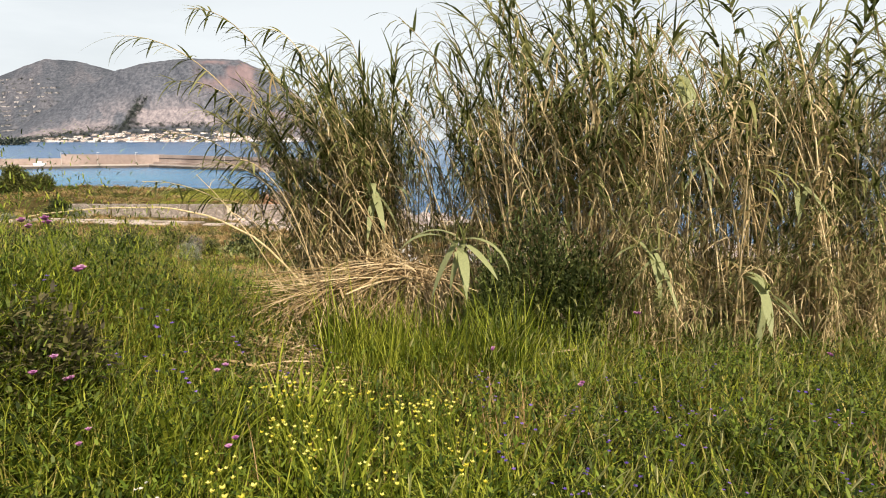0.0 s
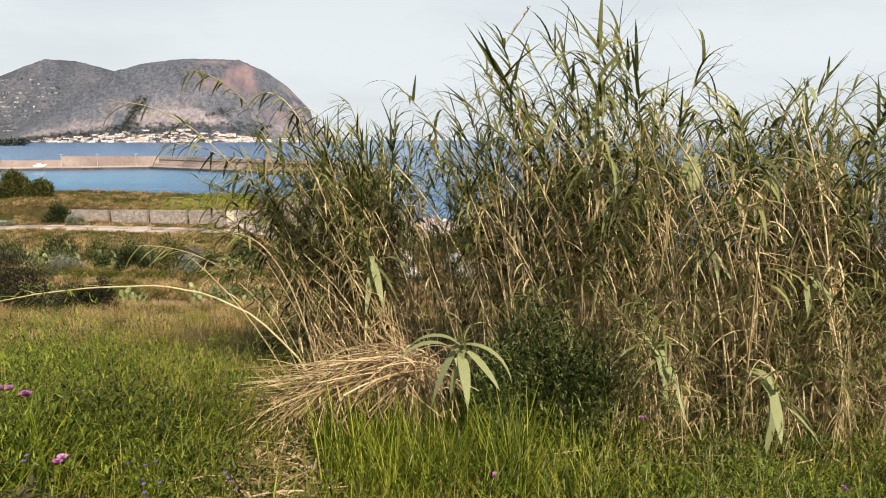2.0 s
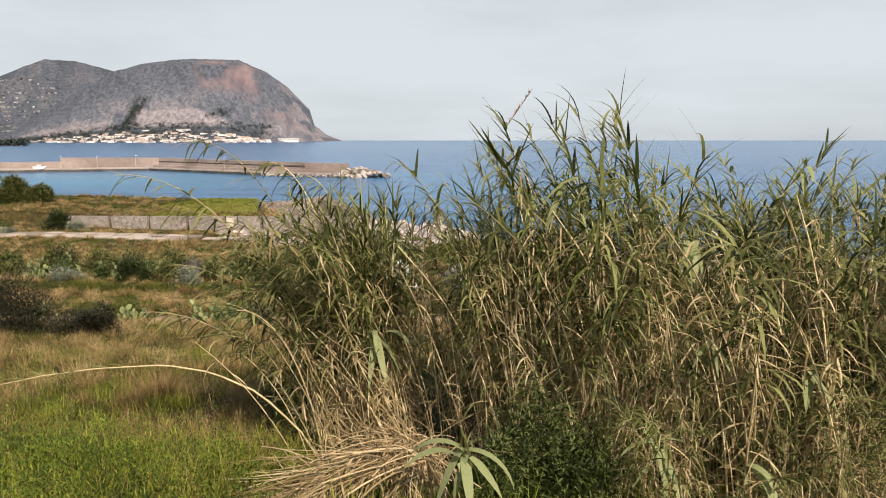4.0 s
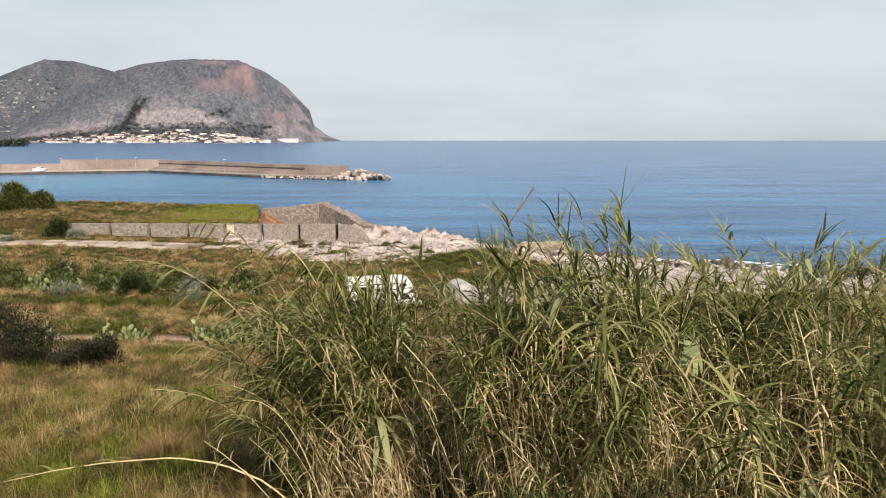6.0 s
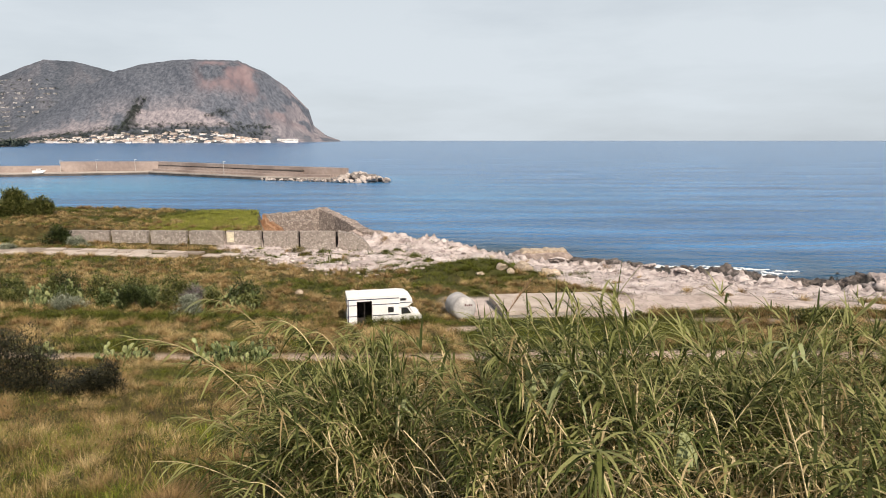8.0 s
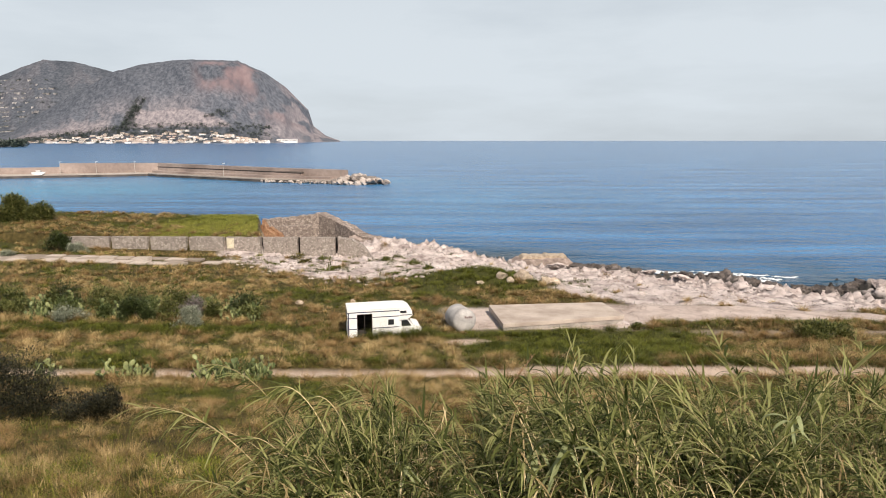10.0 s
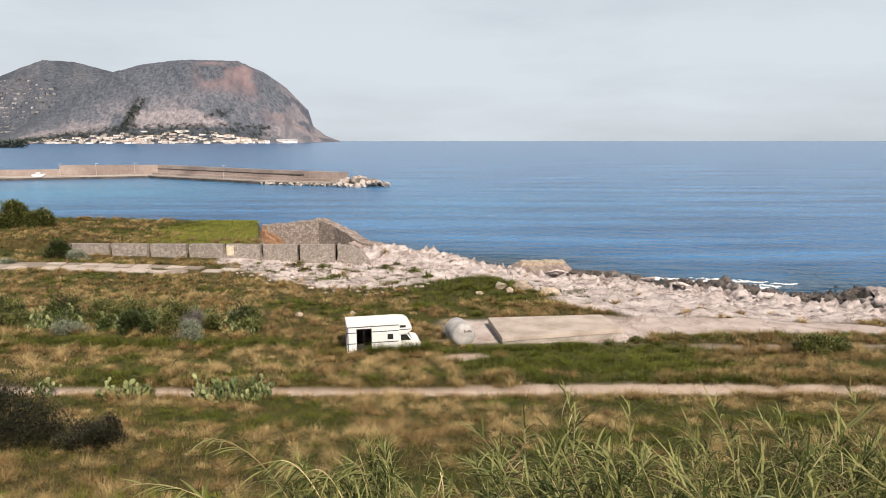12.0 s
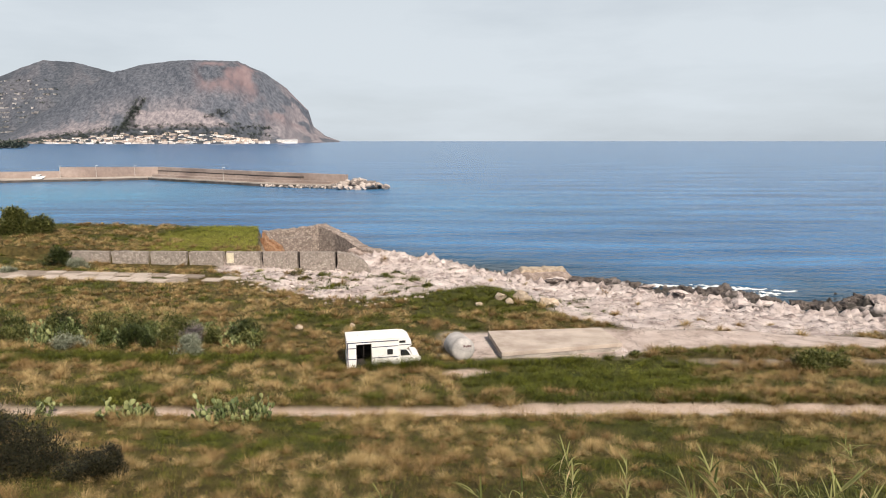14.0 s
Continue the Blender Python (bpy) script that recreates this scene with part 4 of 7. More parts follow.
part("wall_end", rough_block([(0.24, 2.4), (5.6, 2.4), (5.2, 4.4), (4.0, 5.9), (2.4, 6.8), (0.24, 7.05)], 0, 1.4, 0.45, 0.14, 9), M_RUBBLE, retaining)

M_PANEL = material("pale_panel", (0.50, 0.45, 0.33), (0.66, 0.60, 0.45), scale=2, rough=0.9)
part("painted_panel", boxed(-17.35, -16.2, -0.06, -0.004, 5.3, 6.9, bevel=0.02), M_PANEL, retaining, "pale yellowish painted panel")

ruin = thing("ruined_sea_wall", "broken rubble sea wall rising over the rocks", "wall", kind="structure", at=pose(0, 0, 0))


def wall_between(name, a, b, za, zb, thick, low, mat, seed, jitter=0.16):
    d = Vector((b[0] - a[0], b[1] - a[1], 0))
    n_ = d.length
    bm = rough_block([(0, low), (n_, low), (n_, zb), (n_ * 0.6, zb + 0.4 * (za - zb) + 0.1), (0, za)], -thick / 2, thick / 2, 0.5, jitter, seed)
    bmesh.ops.transform(bm, matrix=pose(a[0], a[1], 0, 0, 0, math.degrees(math.atan2(d.y, d.x))), verts=bm.verts)
    return part(name, bm, mat, ruin)


wall_between("back_wall", (-35.5, 121), (-29.5, 123.5), 6.7, 6.9, 1.6, 1, M_RUBBLE_RAW, 31)
wall_between("back_wall", (-29.5, 123.5), (-24.4, 124), 6.9, 7.7, 1.8, 1, M_RUBBLE_RAW, 32)
wall_between("lower_tier", (-33.5, 118.5), (-25.5, 119.5), 5.6, 5.9, 1.6, 1, M_RUBBLE_RAW, 36)
wall_between("side_wall", (-24.4, 124), (-20.5, 121), 7.7, 6.5, 2.2, 1, M_RUBBLE_RAW, 33)
wall_between("side_wall", (-20.5, 121), (-15.0, 114), 6.5, 4.9, 2.2, 1, M_RUBBLE_RAW, 34)
wall_between("side_wall", (-15.0, 114), (-9, 109), 4.9, 4.0, 2.6, 0.5, M_RUBBLE_RAW, 35, 0.3)
for x, y, w, h, k in ((-32.9, 111.6, 2.6, 2.2, 71), (-31.9, 112.4, 2.4, 1.5, 72), (-33.1, 113.0, 1.9, 2.6, 73)):
    # slumped faces of raw soil below the lawn's edge
    bm = rough_block([(0, -1.4), (w * 1.3, -1.4), (w, 0.1), (w * 0.72, h * 0.42), (w * 0.4, h * 0.7), (w * 0.2, h), (0, h)], -0.7, 0.7, 0.35, 0.15, k)
    bmesh.ops.transform(bm, matrix=pose(x, y, 4.9, 0, 0, 8 * (k - 72)), verts=bm.verts)
    part("earth_cut", bm, M_EARTH, ruin, "raw orange earth face")

# ---- the lane of old slabs ----
pavement = thing("pavement", "old lane of pale concrete slabs in the grass", "pavement", kind="structure")
M_PAVING = material("old_paving", (0.24, 0.195, 0.155), (0.48, 0.41, 0.35), scale=0.8, rough=0.95, bump=0.02, bump_scale=8, vary=0.7, by="object")
slab_models = []
for k in range(4):
    bm = boxed(-1.23 + 0.05 * k, 1.23 - 0.04 * (k % 2), -0.91, 0.91 - 0.05 * (k % 3), -0.5, 0.06, bevel=0.03)
    me = bpy.data.meshes.new("slab")
    bm.to_mesh(me)
    bm.free()
    me.materials.append(M_PAVING)
    slab_models.append(me)
lane_rnd = random.Random(12)
for i in range(18):
    for row in range(3):
        x = -73 + 2.56 * i + 0.85 * row
        y = float(lane_mid(x)) + 1.87 * (1 - row)
        gone = 0.12 if x < -40 else 0.12 + 0.04 * (x + 40)
        if lane_rnd.random() < gone:
            continue
        sl = attach("slab", slab_models[lane_rnd.randrange(4)], M_PAVING, pavement)
        base = float(land(np.array([x - 1, x + 1, x, x]), np.array([y, y, y - 0.8, y + 0.8])).mean())
        sl.matrix_world = pose(x, y, base + 0.14, lane_rnd.uniform(-1.5, 1.5), lane_rnd.uniform(-1.5, 1.5), -5.7 + lane_rnd.uniform(-1, 1))

# ---- concrete platform ----
platform = thing("concrete_platform", "low pale concrete platform with a worn edge", "platform", kind="structure", at=pose(0, 0, 7.0))


def plate(corners, z0, z1, bevel):
    """A slab of four corners."""
    bm = bmesh.new()
    low, top = [bm.verts.new((x, y, z0)) for x, y in corners], [bm.verts.new((x, y, z1)) for x, y in corners]
    bm.faces.new(low[::-1])
    bm.faces.new(top)
    for i in range(4):
        bm.faces.new((low[i], low[(i + 1) % 4], top[(i + 1) % 4], top[i]))
    bmesh.ops.bevel(bm, geom=list(bm.edges), offset=bevel, segments=2, affect="EDGES", profile=0.6)
    return bm


part("deck", plate([(4.68, 47.3), (15.0, 49.7), (14.2, 54.0), (3.96, 53.0)], 0.62, 0.95, 0.03), M_CONCRETE, platform)
part("footing", plate([(4.74, 47.37), (14.95, 49.75), (14.15, 53.95), (4.0, 52.95)], -0.5, 0.616, 0.01), M_CONCRETE_DARK, platform)
part("step", plate([(4.3, 46.5), (15.3, 49.0), (15.2, 50.2), (4.5, 47.6)], -0.6, 0.16, 0.04), M_CONCRETE, platform)
part("broken_edge", rough_block([(14.4, -0.2), (15.6, -0.2), (15.4, 0.3), (14.9, 0.5), (14.4, 0.35)], 49.2, 50.2, 0.3, 0.06, 4), M_STONE, platform)

# blocks of old masonry near the water, and the brown ridge of rock beside the ruin
M_STONE_BROWN = material("brown_stone", (0.19, 0.145, 0.125), (0.44, 0.36, 0.315), scale=0.9, rough=0.95, bump=0.1, bump_scale=4)
ledge = thing("rock_ledge", "long brown weathered rock ledge running down to the sea", "rock")
for i, (xa, ya, xb, yb, za, zb, th) in enumerate(((-16.5, 113.5, -9.0, 110.6, 4.7, 3.9, 4.5), (-9.6, 110.9, -3.0, 108.2, 3.9, 3.1, 4.8), (-3.6, 108.5, 2.5, 106.4, 3.0, 2.3, 4.4), (2.0, 106.8, 7.5, 105.2, 2.1, 1.3, 3.6))):
    d = Vector((xb - xa, yb - ya, 0))
    bm = rough_block([(0, -1), (d.length, -1), (d.length, zb), (d.length * 0.7, zb + 0.25 * (za - zb) + 0.25), (d.length * 0.4, za - 0.4 * (za - zb) - 0.2), (0, za)], -th / 2, th / 2, 0.45, 0.16, 60 + i)
    bmesh.ops.transform(bm, matrix=pose(xa, ya, 0, 0, 0, math.degrees(math.atan2(d.y, d.x))), verts=bm.verts)
    part("rock_shelf", bm, M_STONE_BROWN, ledge)
ob = attach("shore_block", boulder_mesh(120, 3, 0.8), M_STONE)
ob.matrix_world = Matrix.LocRotScale((-2.2, 103.0, 2.0), Euler((0, 0, radians(-14))), (2.6, 2.0, 1.9))
tagged(ob, "weathered block of masonry standing on the shore", "rock", "blocks on the shore")

sea_block = thing("masonry_block", "long broken block of old masonry at the water's edge", "masonry", at=pose(11.6, 103.2, 0, 0, 0, 2))
part("lower_tier", rough_block([(0.3, -1.2), (10.2, -1.2), (10.3, 1.6), (9.9, 2.2), (1.2, 2.0), (-0.2, 1.2)], 0, 4.2, 0.5, 0.12, 51), M_STONE_BROWN, sea_block)
part("upper_tier", rough_block([(1.6, 1.7), (9.6, 1.9), (9.5, 2.5), (6.2, 2.62), (5.8, 2.35), (2.2, 2.45)], 1.0, 4.0, 0.45, 0.12, 52), M_STONE_WARM, sea_block)
for i, (x, y, z, q) in enumerate(((-67, 128.6, 5.7, 2.4), (-63, 129.2, 5.6, 1.6), (-57.5, 129.4, 5.9, 2.3), (-54.5, 129.0, 5.4, 1.4), (-73, 128.8, 5.7, 1.5), (-50, 129.3, 5.2, 1.3))):
    boulder_at("terrace_rock", x, y, z, 1.5 * q, 1.2, 0.8 * q, M_STONE_DARK if i in (0, 2, 3) else M_STONE, "low rock at the seaward edge of the terrace", "rocks behind the terrace", i, 0.4 * i)

# ---- storage tank ----
M_TANK = material("tank_paint", (0.30, 0.29, 0.28), (0.50, 0.48, 0.46), scale=1.2, rough=0.6, bump_scale=9, fine=0.1)
M_MARK = material("dark_mark", (0.10, 0.05, 0.05), (0.16, 0.09, 0.09), scale=4)
tank = thing("storage_tank", "grey painted cylindrical metal tank lying on the ground", "tank", at=pose(1.75, 46.95, ground_z(1.6, 48.0) + 0.85, 0, 0, 20))
bm = bmesh.new()
R, rings = 0.98, []
PROFILE = [(0.0, 0.0), (0.03, 0.35), (0.10, 0.65), (0.20, 0.85), (0.34, 0.96), (0.42, 1.0), (2.15, 1.0), (2.25, 0.96), (2.38, 0.85), (2.48, 0.65), (2.55, 0.35), (2.58, 0.0)]
for y, r in PROFILE:
    rings.append([bm.verts.new((R * r * math.cos(2 * math.pi * j / 32), y, R * r * math.sin(2 * math.pi * j / 32))) for j in range(32)] if r else [bm.verts.new((0, y, 0))])
for a, b in zip(rings, rings[1:]):
    for j in range(32):
        if len(a) == 1:
            bm.faces.new((a[0], b[j], b[(j + 1) % 32]))
        elif len(b) == 1:
            bm.faces.new((a[j], b[0], a[(j + 1) % 32]))
        else:
            bm.faces.new((a[j], b[j], b[(j + 1) % 32], a[(j + 1) % 32]))
part("shell", bm, M_TANK, tank, smooth=True)
for y in (0.44, 1.3, 2.12):
    bm = bmesh.new()
    a = [bm.verts.new((R * 1.012 * math.cos(t), y + o, R * 1.012 * math.sin(t))) for o in (-0.02, 0.02) for t in np.linspace(0, 2 * math.pi, 32, endpoint=False)]
    for j in range(32):
        bm.faces.new((a[j], a[(j + 1) % 32], a[32 + (j + 1) % 32], a[32 + j]))
    part("seam", bm, M_TANK, tank)
for j, (x, w, h) in enumerate(((-0.12, 0.12, 0.2), (0.06, 0.10, 0.14), (0.22, 0.14, 0.18), (0.42, 0.10, 0.12))):
    part("painted_mark", boxed(x, x + w, 0.02 + 0.08 * abs(x), 0.25 + 0.1 * abs(x), 0.30, 0.30 + h), M_MARK, tank)
part("saddle", boxed(-0.7, 0.7, 0.5, 0.8, -1.25, -0.8, bevel=0.03), M_CONCRETE_DARK, tank)
part("saddle", boxed(-0.7, 0.7, 1.8, 2.1, -1.25, -0.8, bevel=0.03), M_CONCRETE_DARK, tank)

# ---- the old camper van ----
M_VAN = material("van_white", (0.74, 0.735, 0.71), (0.86, 0.855, 0.84), scale=0.9, rough=0.45, bump_scale=7, fine=0.05, spec=0.5)
M_NAVY = material("navy_stripe", (0.02, 0.025, 0.06), (0.04, 0.045, 0.09), scale=3, rough=0.5)
M_GLASS = material("van_glass", (0.012, 0.014, 0.016), (0.03, 0.033, 0.036), scale=1, rough=0.08, spec=0.6, fine=0.02)
M_INSIDE = material("van_inside", (0.025, 0.022, 0.02), (0.06, 0.05, 0.045), scale=2)
M_RUBBER = material("tyre_rubber", (0.015, 0.015, 0.015), (0.04, 0.04, 0.04), scale=9, rough=0.9)
M_STEEL = material("steel_rim", (0.3, 0.3, 0.3), (0.5, 0.5, 0.5), scale=5, rough=0.4, metal=0.8)
van = thing("camper_van", "old white camper van with navy stripes and an open side door", "camper van", at=pose(-7.3, 45.0, 7.12, 0, 0, 12))
van.scale = (1, 1, 0.93)
bm = bmesh.new()
# side with a door opening: four slabs round the hole, then rear, roof, far side, nose
body_z0, body_z1 = 0.42, 2.72
box(bm, 0.0, 0.72, 0.0, 0.06, body_z0, body_z1)
box(bm, 0.72, 1.88, 0.0, 0.06, 2.38, body_z1)
box(bm, 1.88, 3.95, 0.0, 0.06, body_z0, body_z1)
box(bm, 0.0, 0.06, 0.062, 2.1, body_z0, body_z1)
box(bm, 0.0, 3.95, 2.102, 2.16, body_z0, body_z1)
part("body", bm, M_VAN, van)
part("roof", boxed(-0.02, 4.0, -0.02, 2.18, 2.722, 2.80, bevel=0.03), M_VAN, van)
# near-black panels put the shade behind the open doorway into colour
part("lining", boxed(0.065, 3.94, 2.04, 2.098, 0.52, 2.70), M_INSIDE, van, "dark panel for the shade inside the van")
part("lining", boxed(3.0, 3.05, 0.07, 2.03, 0.52, 2.70), M_INSIDE, van)
part("floor_pan", boxed(0.065, 3.94, 0.065, 2.1, 0.43, 0.5), M_INSIDE, van)
bm = bmesh.new()
prism(bm, [(3.952, 1.72), (4.62, 1.78), (4.98, 2.08), (4.92, 2.48), (4.55, 2.74), (3.952, 2.80)], -0.01, 2.17)
part("overcab", bm, M_VAN, van)
bm = bmesh.new()
prism(bm, [(3.952, 0.45), (5.66, 0.45), (5.72, 0.75), (5.60, 1.02), (5.02, 1.18), (4.62, 1.74), (3.952, 1.715)], 0.08, 2.08)
cab = part("cab", bm, M_VAN, van)
bm = bmesh.new()
prism(bm, [(4.12, 1.16), (4.90, 1.16), (4.58, 1.66), (4.12, 1.66)], 0.055, 0.078)
part("side_window", bm, M_GLASS, cab)
part("windscreen", boxed(-0.35, 0.35, 0.2, 1.96, -0.01, 0.01), M_GLASS, cab).matrix_local = pose(4.845, 0, 1.46, 0, 54, 0)
part("bumper", boxed(5.6, 5.8, 0.06, 2.1, 0.4, 0.6, bevel=0.03), M_INSIDE, cab)
for y in (0.22, 1.75):
    part("headlight", boxed(5.66, 5.74, y, y + 0.2, 0.72, 0.9, bevel=0.02), M_STEEL, cab)
part("window", boxed(3.08, 3.52, -0.02, -0.003, 1.36, 1.82, bevel=0.006), M_GLASS, van)
part("window", boxed(4.02, 4.5, -0.03, -0.013, 2.30, 2.50, bevel=0.006), M_GLASS, van)
part("rear_window", boxed(-0.02, -0.003, 0.45, 1.7, 1.5, 2.1, bevel=0.006), M_GLASS, van)
for x0, x1, z0, z1 in ((0.0, 3.94, 2.50, 2.58), (0.0, 0.70, 2.04, 2.11), (1.9, 3.94, 2.04, 2.11), (1.9, 3.94, 1.12, 1.19), (0.0, 0.7, 1.12, 1.19), (0.03, 0.11, 0.5, 2.49)):
    part("stripe", boxed(x0, x1, -0.008, -0.0025, z0, z1), M_NAVY, van)
part("stripe", boxed(-0.008, -0.0025, 0.0, 2.16, 2.30, 2.37), M_NAVY, van)
part("stripe", boxed(-0.008, -0.0025, 0.0, 0.12, 0.5, 2.3), M_NAVY, van)
part("stripe", boxed(4.0, 4.94, -0.02, -0.0125, 2.10, 2.16), M_NAVY, van)
door = part("door", boxed(0.0, 0.55, -0.02, 0.02, 0.5, 2.35, bevel=0.01), M_INSIDE, van, "dark inner side of the opened door")
door.matrix_local = pose(1.84, 0.04, 0, 0, 0, 80)
part("roof_vent", boxed(0.9, 1.35, 0.8, 1.25, 2.802, 2.92, bevel=0.03), M_VAN, van)
part("door_post", boxed(1.26, 1.30, 0.01, 0.05, 0.5, 2.38), M_INSIDE, van)
for x in (0.9, 4.85):
    for y in (0.12, 1.86):
        wheel = thing("wheel", "", "")
        wheel.parent = van
        wheel.matrix_local = pose(x, y, 0.33)
        bm = bmesh.new()
        bmesh.ops.create_cone(bm, cap_ends=True, segments=20, radius1=0.33, radius2=0.33, depth=0.2, matrix=pose(0, 0.1, 0, 90, 0, 0))
        part("tyre", bm, M_RUBBER, wheel)
        bm = bmesh.new()
        bmesh.ops.create_cone(bm, cap_ends=True, segments=16, radius1=0.2, radius2=0.18, depth=0.23, matrix=pose(0, 0.1, 0, 90, 0, 0))
        part("rim", bm, M_STEEL, wheel)

# ---- rocks on the shore ----
rnd = random.Random(21)
for i in range(120):
    x = rnd.uniform(-12, 66)
    lo, hi = float(np.interp(x, ROCK_X, ROCK_Y)), float(np.interp(x, COAST_X, COAST_Y))
    y = lo + (hi - lo) * rnd.uniform(0.03, 1.0)
    if (y < 59 and x > 10) or (x < 9 and y > 96):
        continue
    s = rnd.choice((0.35, 0.5, 0.7, 1.1)) if y < hi - 12 else rnd.uniform(0.7, 1.9)
    wet = y > hi - 2.5
    boulder_at("shore_rock", x, y, ground_z(x, y) + 0.02 * s, s * 1.4, s, s * 0.6, M_STONE_DARK if wet else (M_STONE_BROWN if x < 9 and y > 98 else M_STONE),
               "dark wet rock at the water's edge" if wet else "pale limestone rock on the shore", "rocks on the shore", i, rnd.uniform(0, 6))
for i, (x, y, s) in enumerate(((8.6, 67.0, 1.5), (11.2, 67.3, 1.0), (6.3, 66.6, 0.8), (12.2, 67.6, 0.9), (7.2, 65.4, 0.6), (-13.5, 56, 0.5), (-8.6, 57, 0.4), (3.8, 64.8, 0.5), (11.4, 65.2, 0.7))):
    boulder_at("field_rock", x, y, ground_z(x, y) + 0.2 * s, s * 1.15, s, s * 0.95, M_STONE_WARM, "warm pale boulder in the grass", "rocks in the field", i + 1, i * 1.3)
for i, (x, y) in enumerate(((44.2, 97.6), (45.6, 98.6), (43.0, 96.4), (46.6, 95.2), (53, 89.0), (56, 88.6), (25.5, 105.2), (28.5, 104.4), (31.5, 102.2), (64, 92.4), (68, 91.5), (47.8, 94.2), (58.5, 88.9), (24, 105.4), (49.5, 91.6), (41.0, 97.2), (39.0, 98.6), (44.6, 94.4), (46.0, 92.6))):
    for j in range(4):
        boulder_at("sea_rock", x + 1.5 * math.sin(2.1 * j + i) * (j > 0), y + 0.9 * math.cos(1.7 * j + i) * (j > 0), 0.15 + 0.1 * (j % 2), (2.3 - 0.05 * i) * (1, 0.7, 0.5, 0.6)[j], 1.1 * (1, 0.7, 0.6, 0.5)[j], (1.7, 1.1, 1.3, 0.9)[j], M_STONE_DARK,
                   "black wet sea rock", "rocks at the waterline", i + 3 + j, i * 0.9 + j)
# small stones joined
r = np.random.RandomState(8)
parts_ = []
for i in range(900):
    x = r.uniform(-28, 60) if i % 2 else r.uniform(-28, 4)
    lo, hi = float(np.interp(x, ROCK_X, ROCK_Y)), float(np.interp(x, COAST_X, COAST_Y))
    y = lo - 3 + (min(hi, lo + 30) - lo) * r.rand() ** 1.3
    if 12 < x and y < 59.5:
        continue
    me = SMALL[i % 5]
    co = np.empty(len(me.vertices) * 3, np.float32)
    me.vertices.foreach_get("co", co)
    ti = np.array([p.vertices[:] for p in me.polygons])
    s = r.uniform(0.12, 0.42)
    a = r.uniform(0, 6.28)
    c = co.reshape(-1, 3) * s
    c = np.stack([c[:, 0] * np.cos(a) - c[:, 1] * np.sin(a), c[:, 0] * np.sin(a) + c[:, 1] * np.cos(a), c[:, 2]], 1) + np.array([x, y, ground_z(x, y)])
    parts_.append((c, ti))
M_RUBBLE_STONE = material("loose_stone", (0.30, 0.25, 0.225), (0.58, 0.50, 0.46), scale=2, rough=0.95, vary=0.7, by="piece", bump_scale=12)
tagged(attach("loose_stones", mesh_tris("loose_stones", *joined(parts_)), M_RUBBLE_STONE), "pale loose stones strewn over the shore", "stones", kind="stuff")

# surf
M_FOAM = material("foam", (0.45, 0.50, 0.53), (0.85, 0.87, 0.88), scale=2.5, rough=0.7, bump=0.08, bump_scale=5)
fr = np.random.RandomState(4)
for i, (x, y, w, d) in enumerate(((46.2, 100.4, 2.2, 0.4), (50.6, 98.6, 1.5, 0.3), (37.8, 100.8, 1.5, 0.25), (46.0, 97.6, 1.6, 0.5), (56.0, 97.0, 1.0, 0.25), (50.6, 94.2, 1.2, 0.5), (36.0, 101.6, 0.9, 0.3), (47.6, 99.4, 2.4, 0.35), (44.2, 99.0, 1.3, 0.4), (52.8, 95.8, 0.9, 0.3), (39.6, 100.2, 1.2, 0.25))):
    # a broken streak of small froth patches
    flakes = []
    for j in range(70):
        cx, cy, s = fr.normal(0, w * 0.8), fr.normal(0, d * 0.6), fr.uniform(0.06, 0.26)
        cy += 0.35 * math.sin(2.2 * cx + i) + 0.2 * math.sin(5.1 * cx)
        ang = np.linspace(0, 2 * np.pi, 9, endpoint=False)
        rad = s * fr.uniform(0.6, 1.3, 9)
        ring = np.stack([cx + 2.0 * rad * np.cos(ang), cy + 0.7 * rad * np.sin(ang), np.full(9, 0.02)], 1)
        vv = np.concatenate([ring, [[cx, cy, 0.05 + 0.4 * s]]])
        flakes.append((vv, np.array([(q, (q + 1) % 9, 9) for q in range(9)])))
    ob = attach("surf", mesh_tris("surf", *joined(flakes), True), M_FOAM)
    ob.matrix_world = pose(x, y + 2.2, 0.0, 0, 0, -14 + 9 * (i % 3))
    tagged(ob, "white foam of a small breaking wave", "surf", "surf", kind="structure")


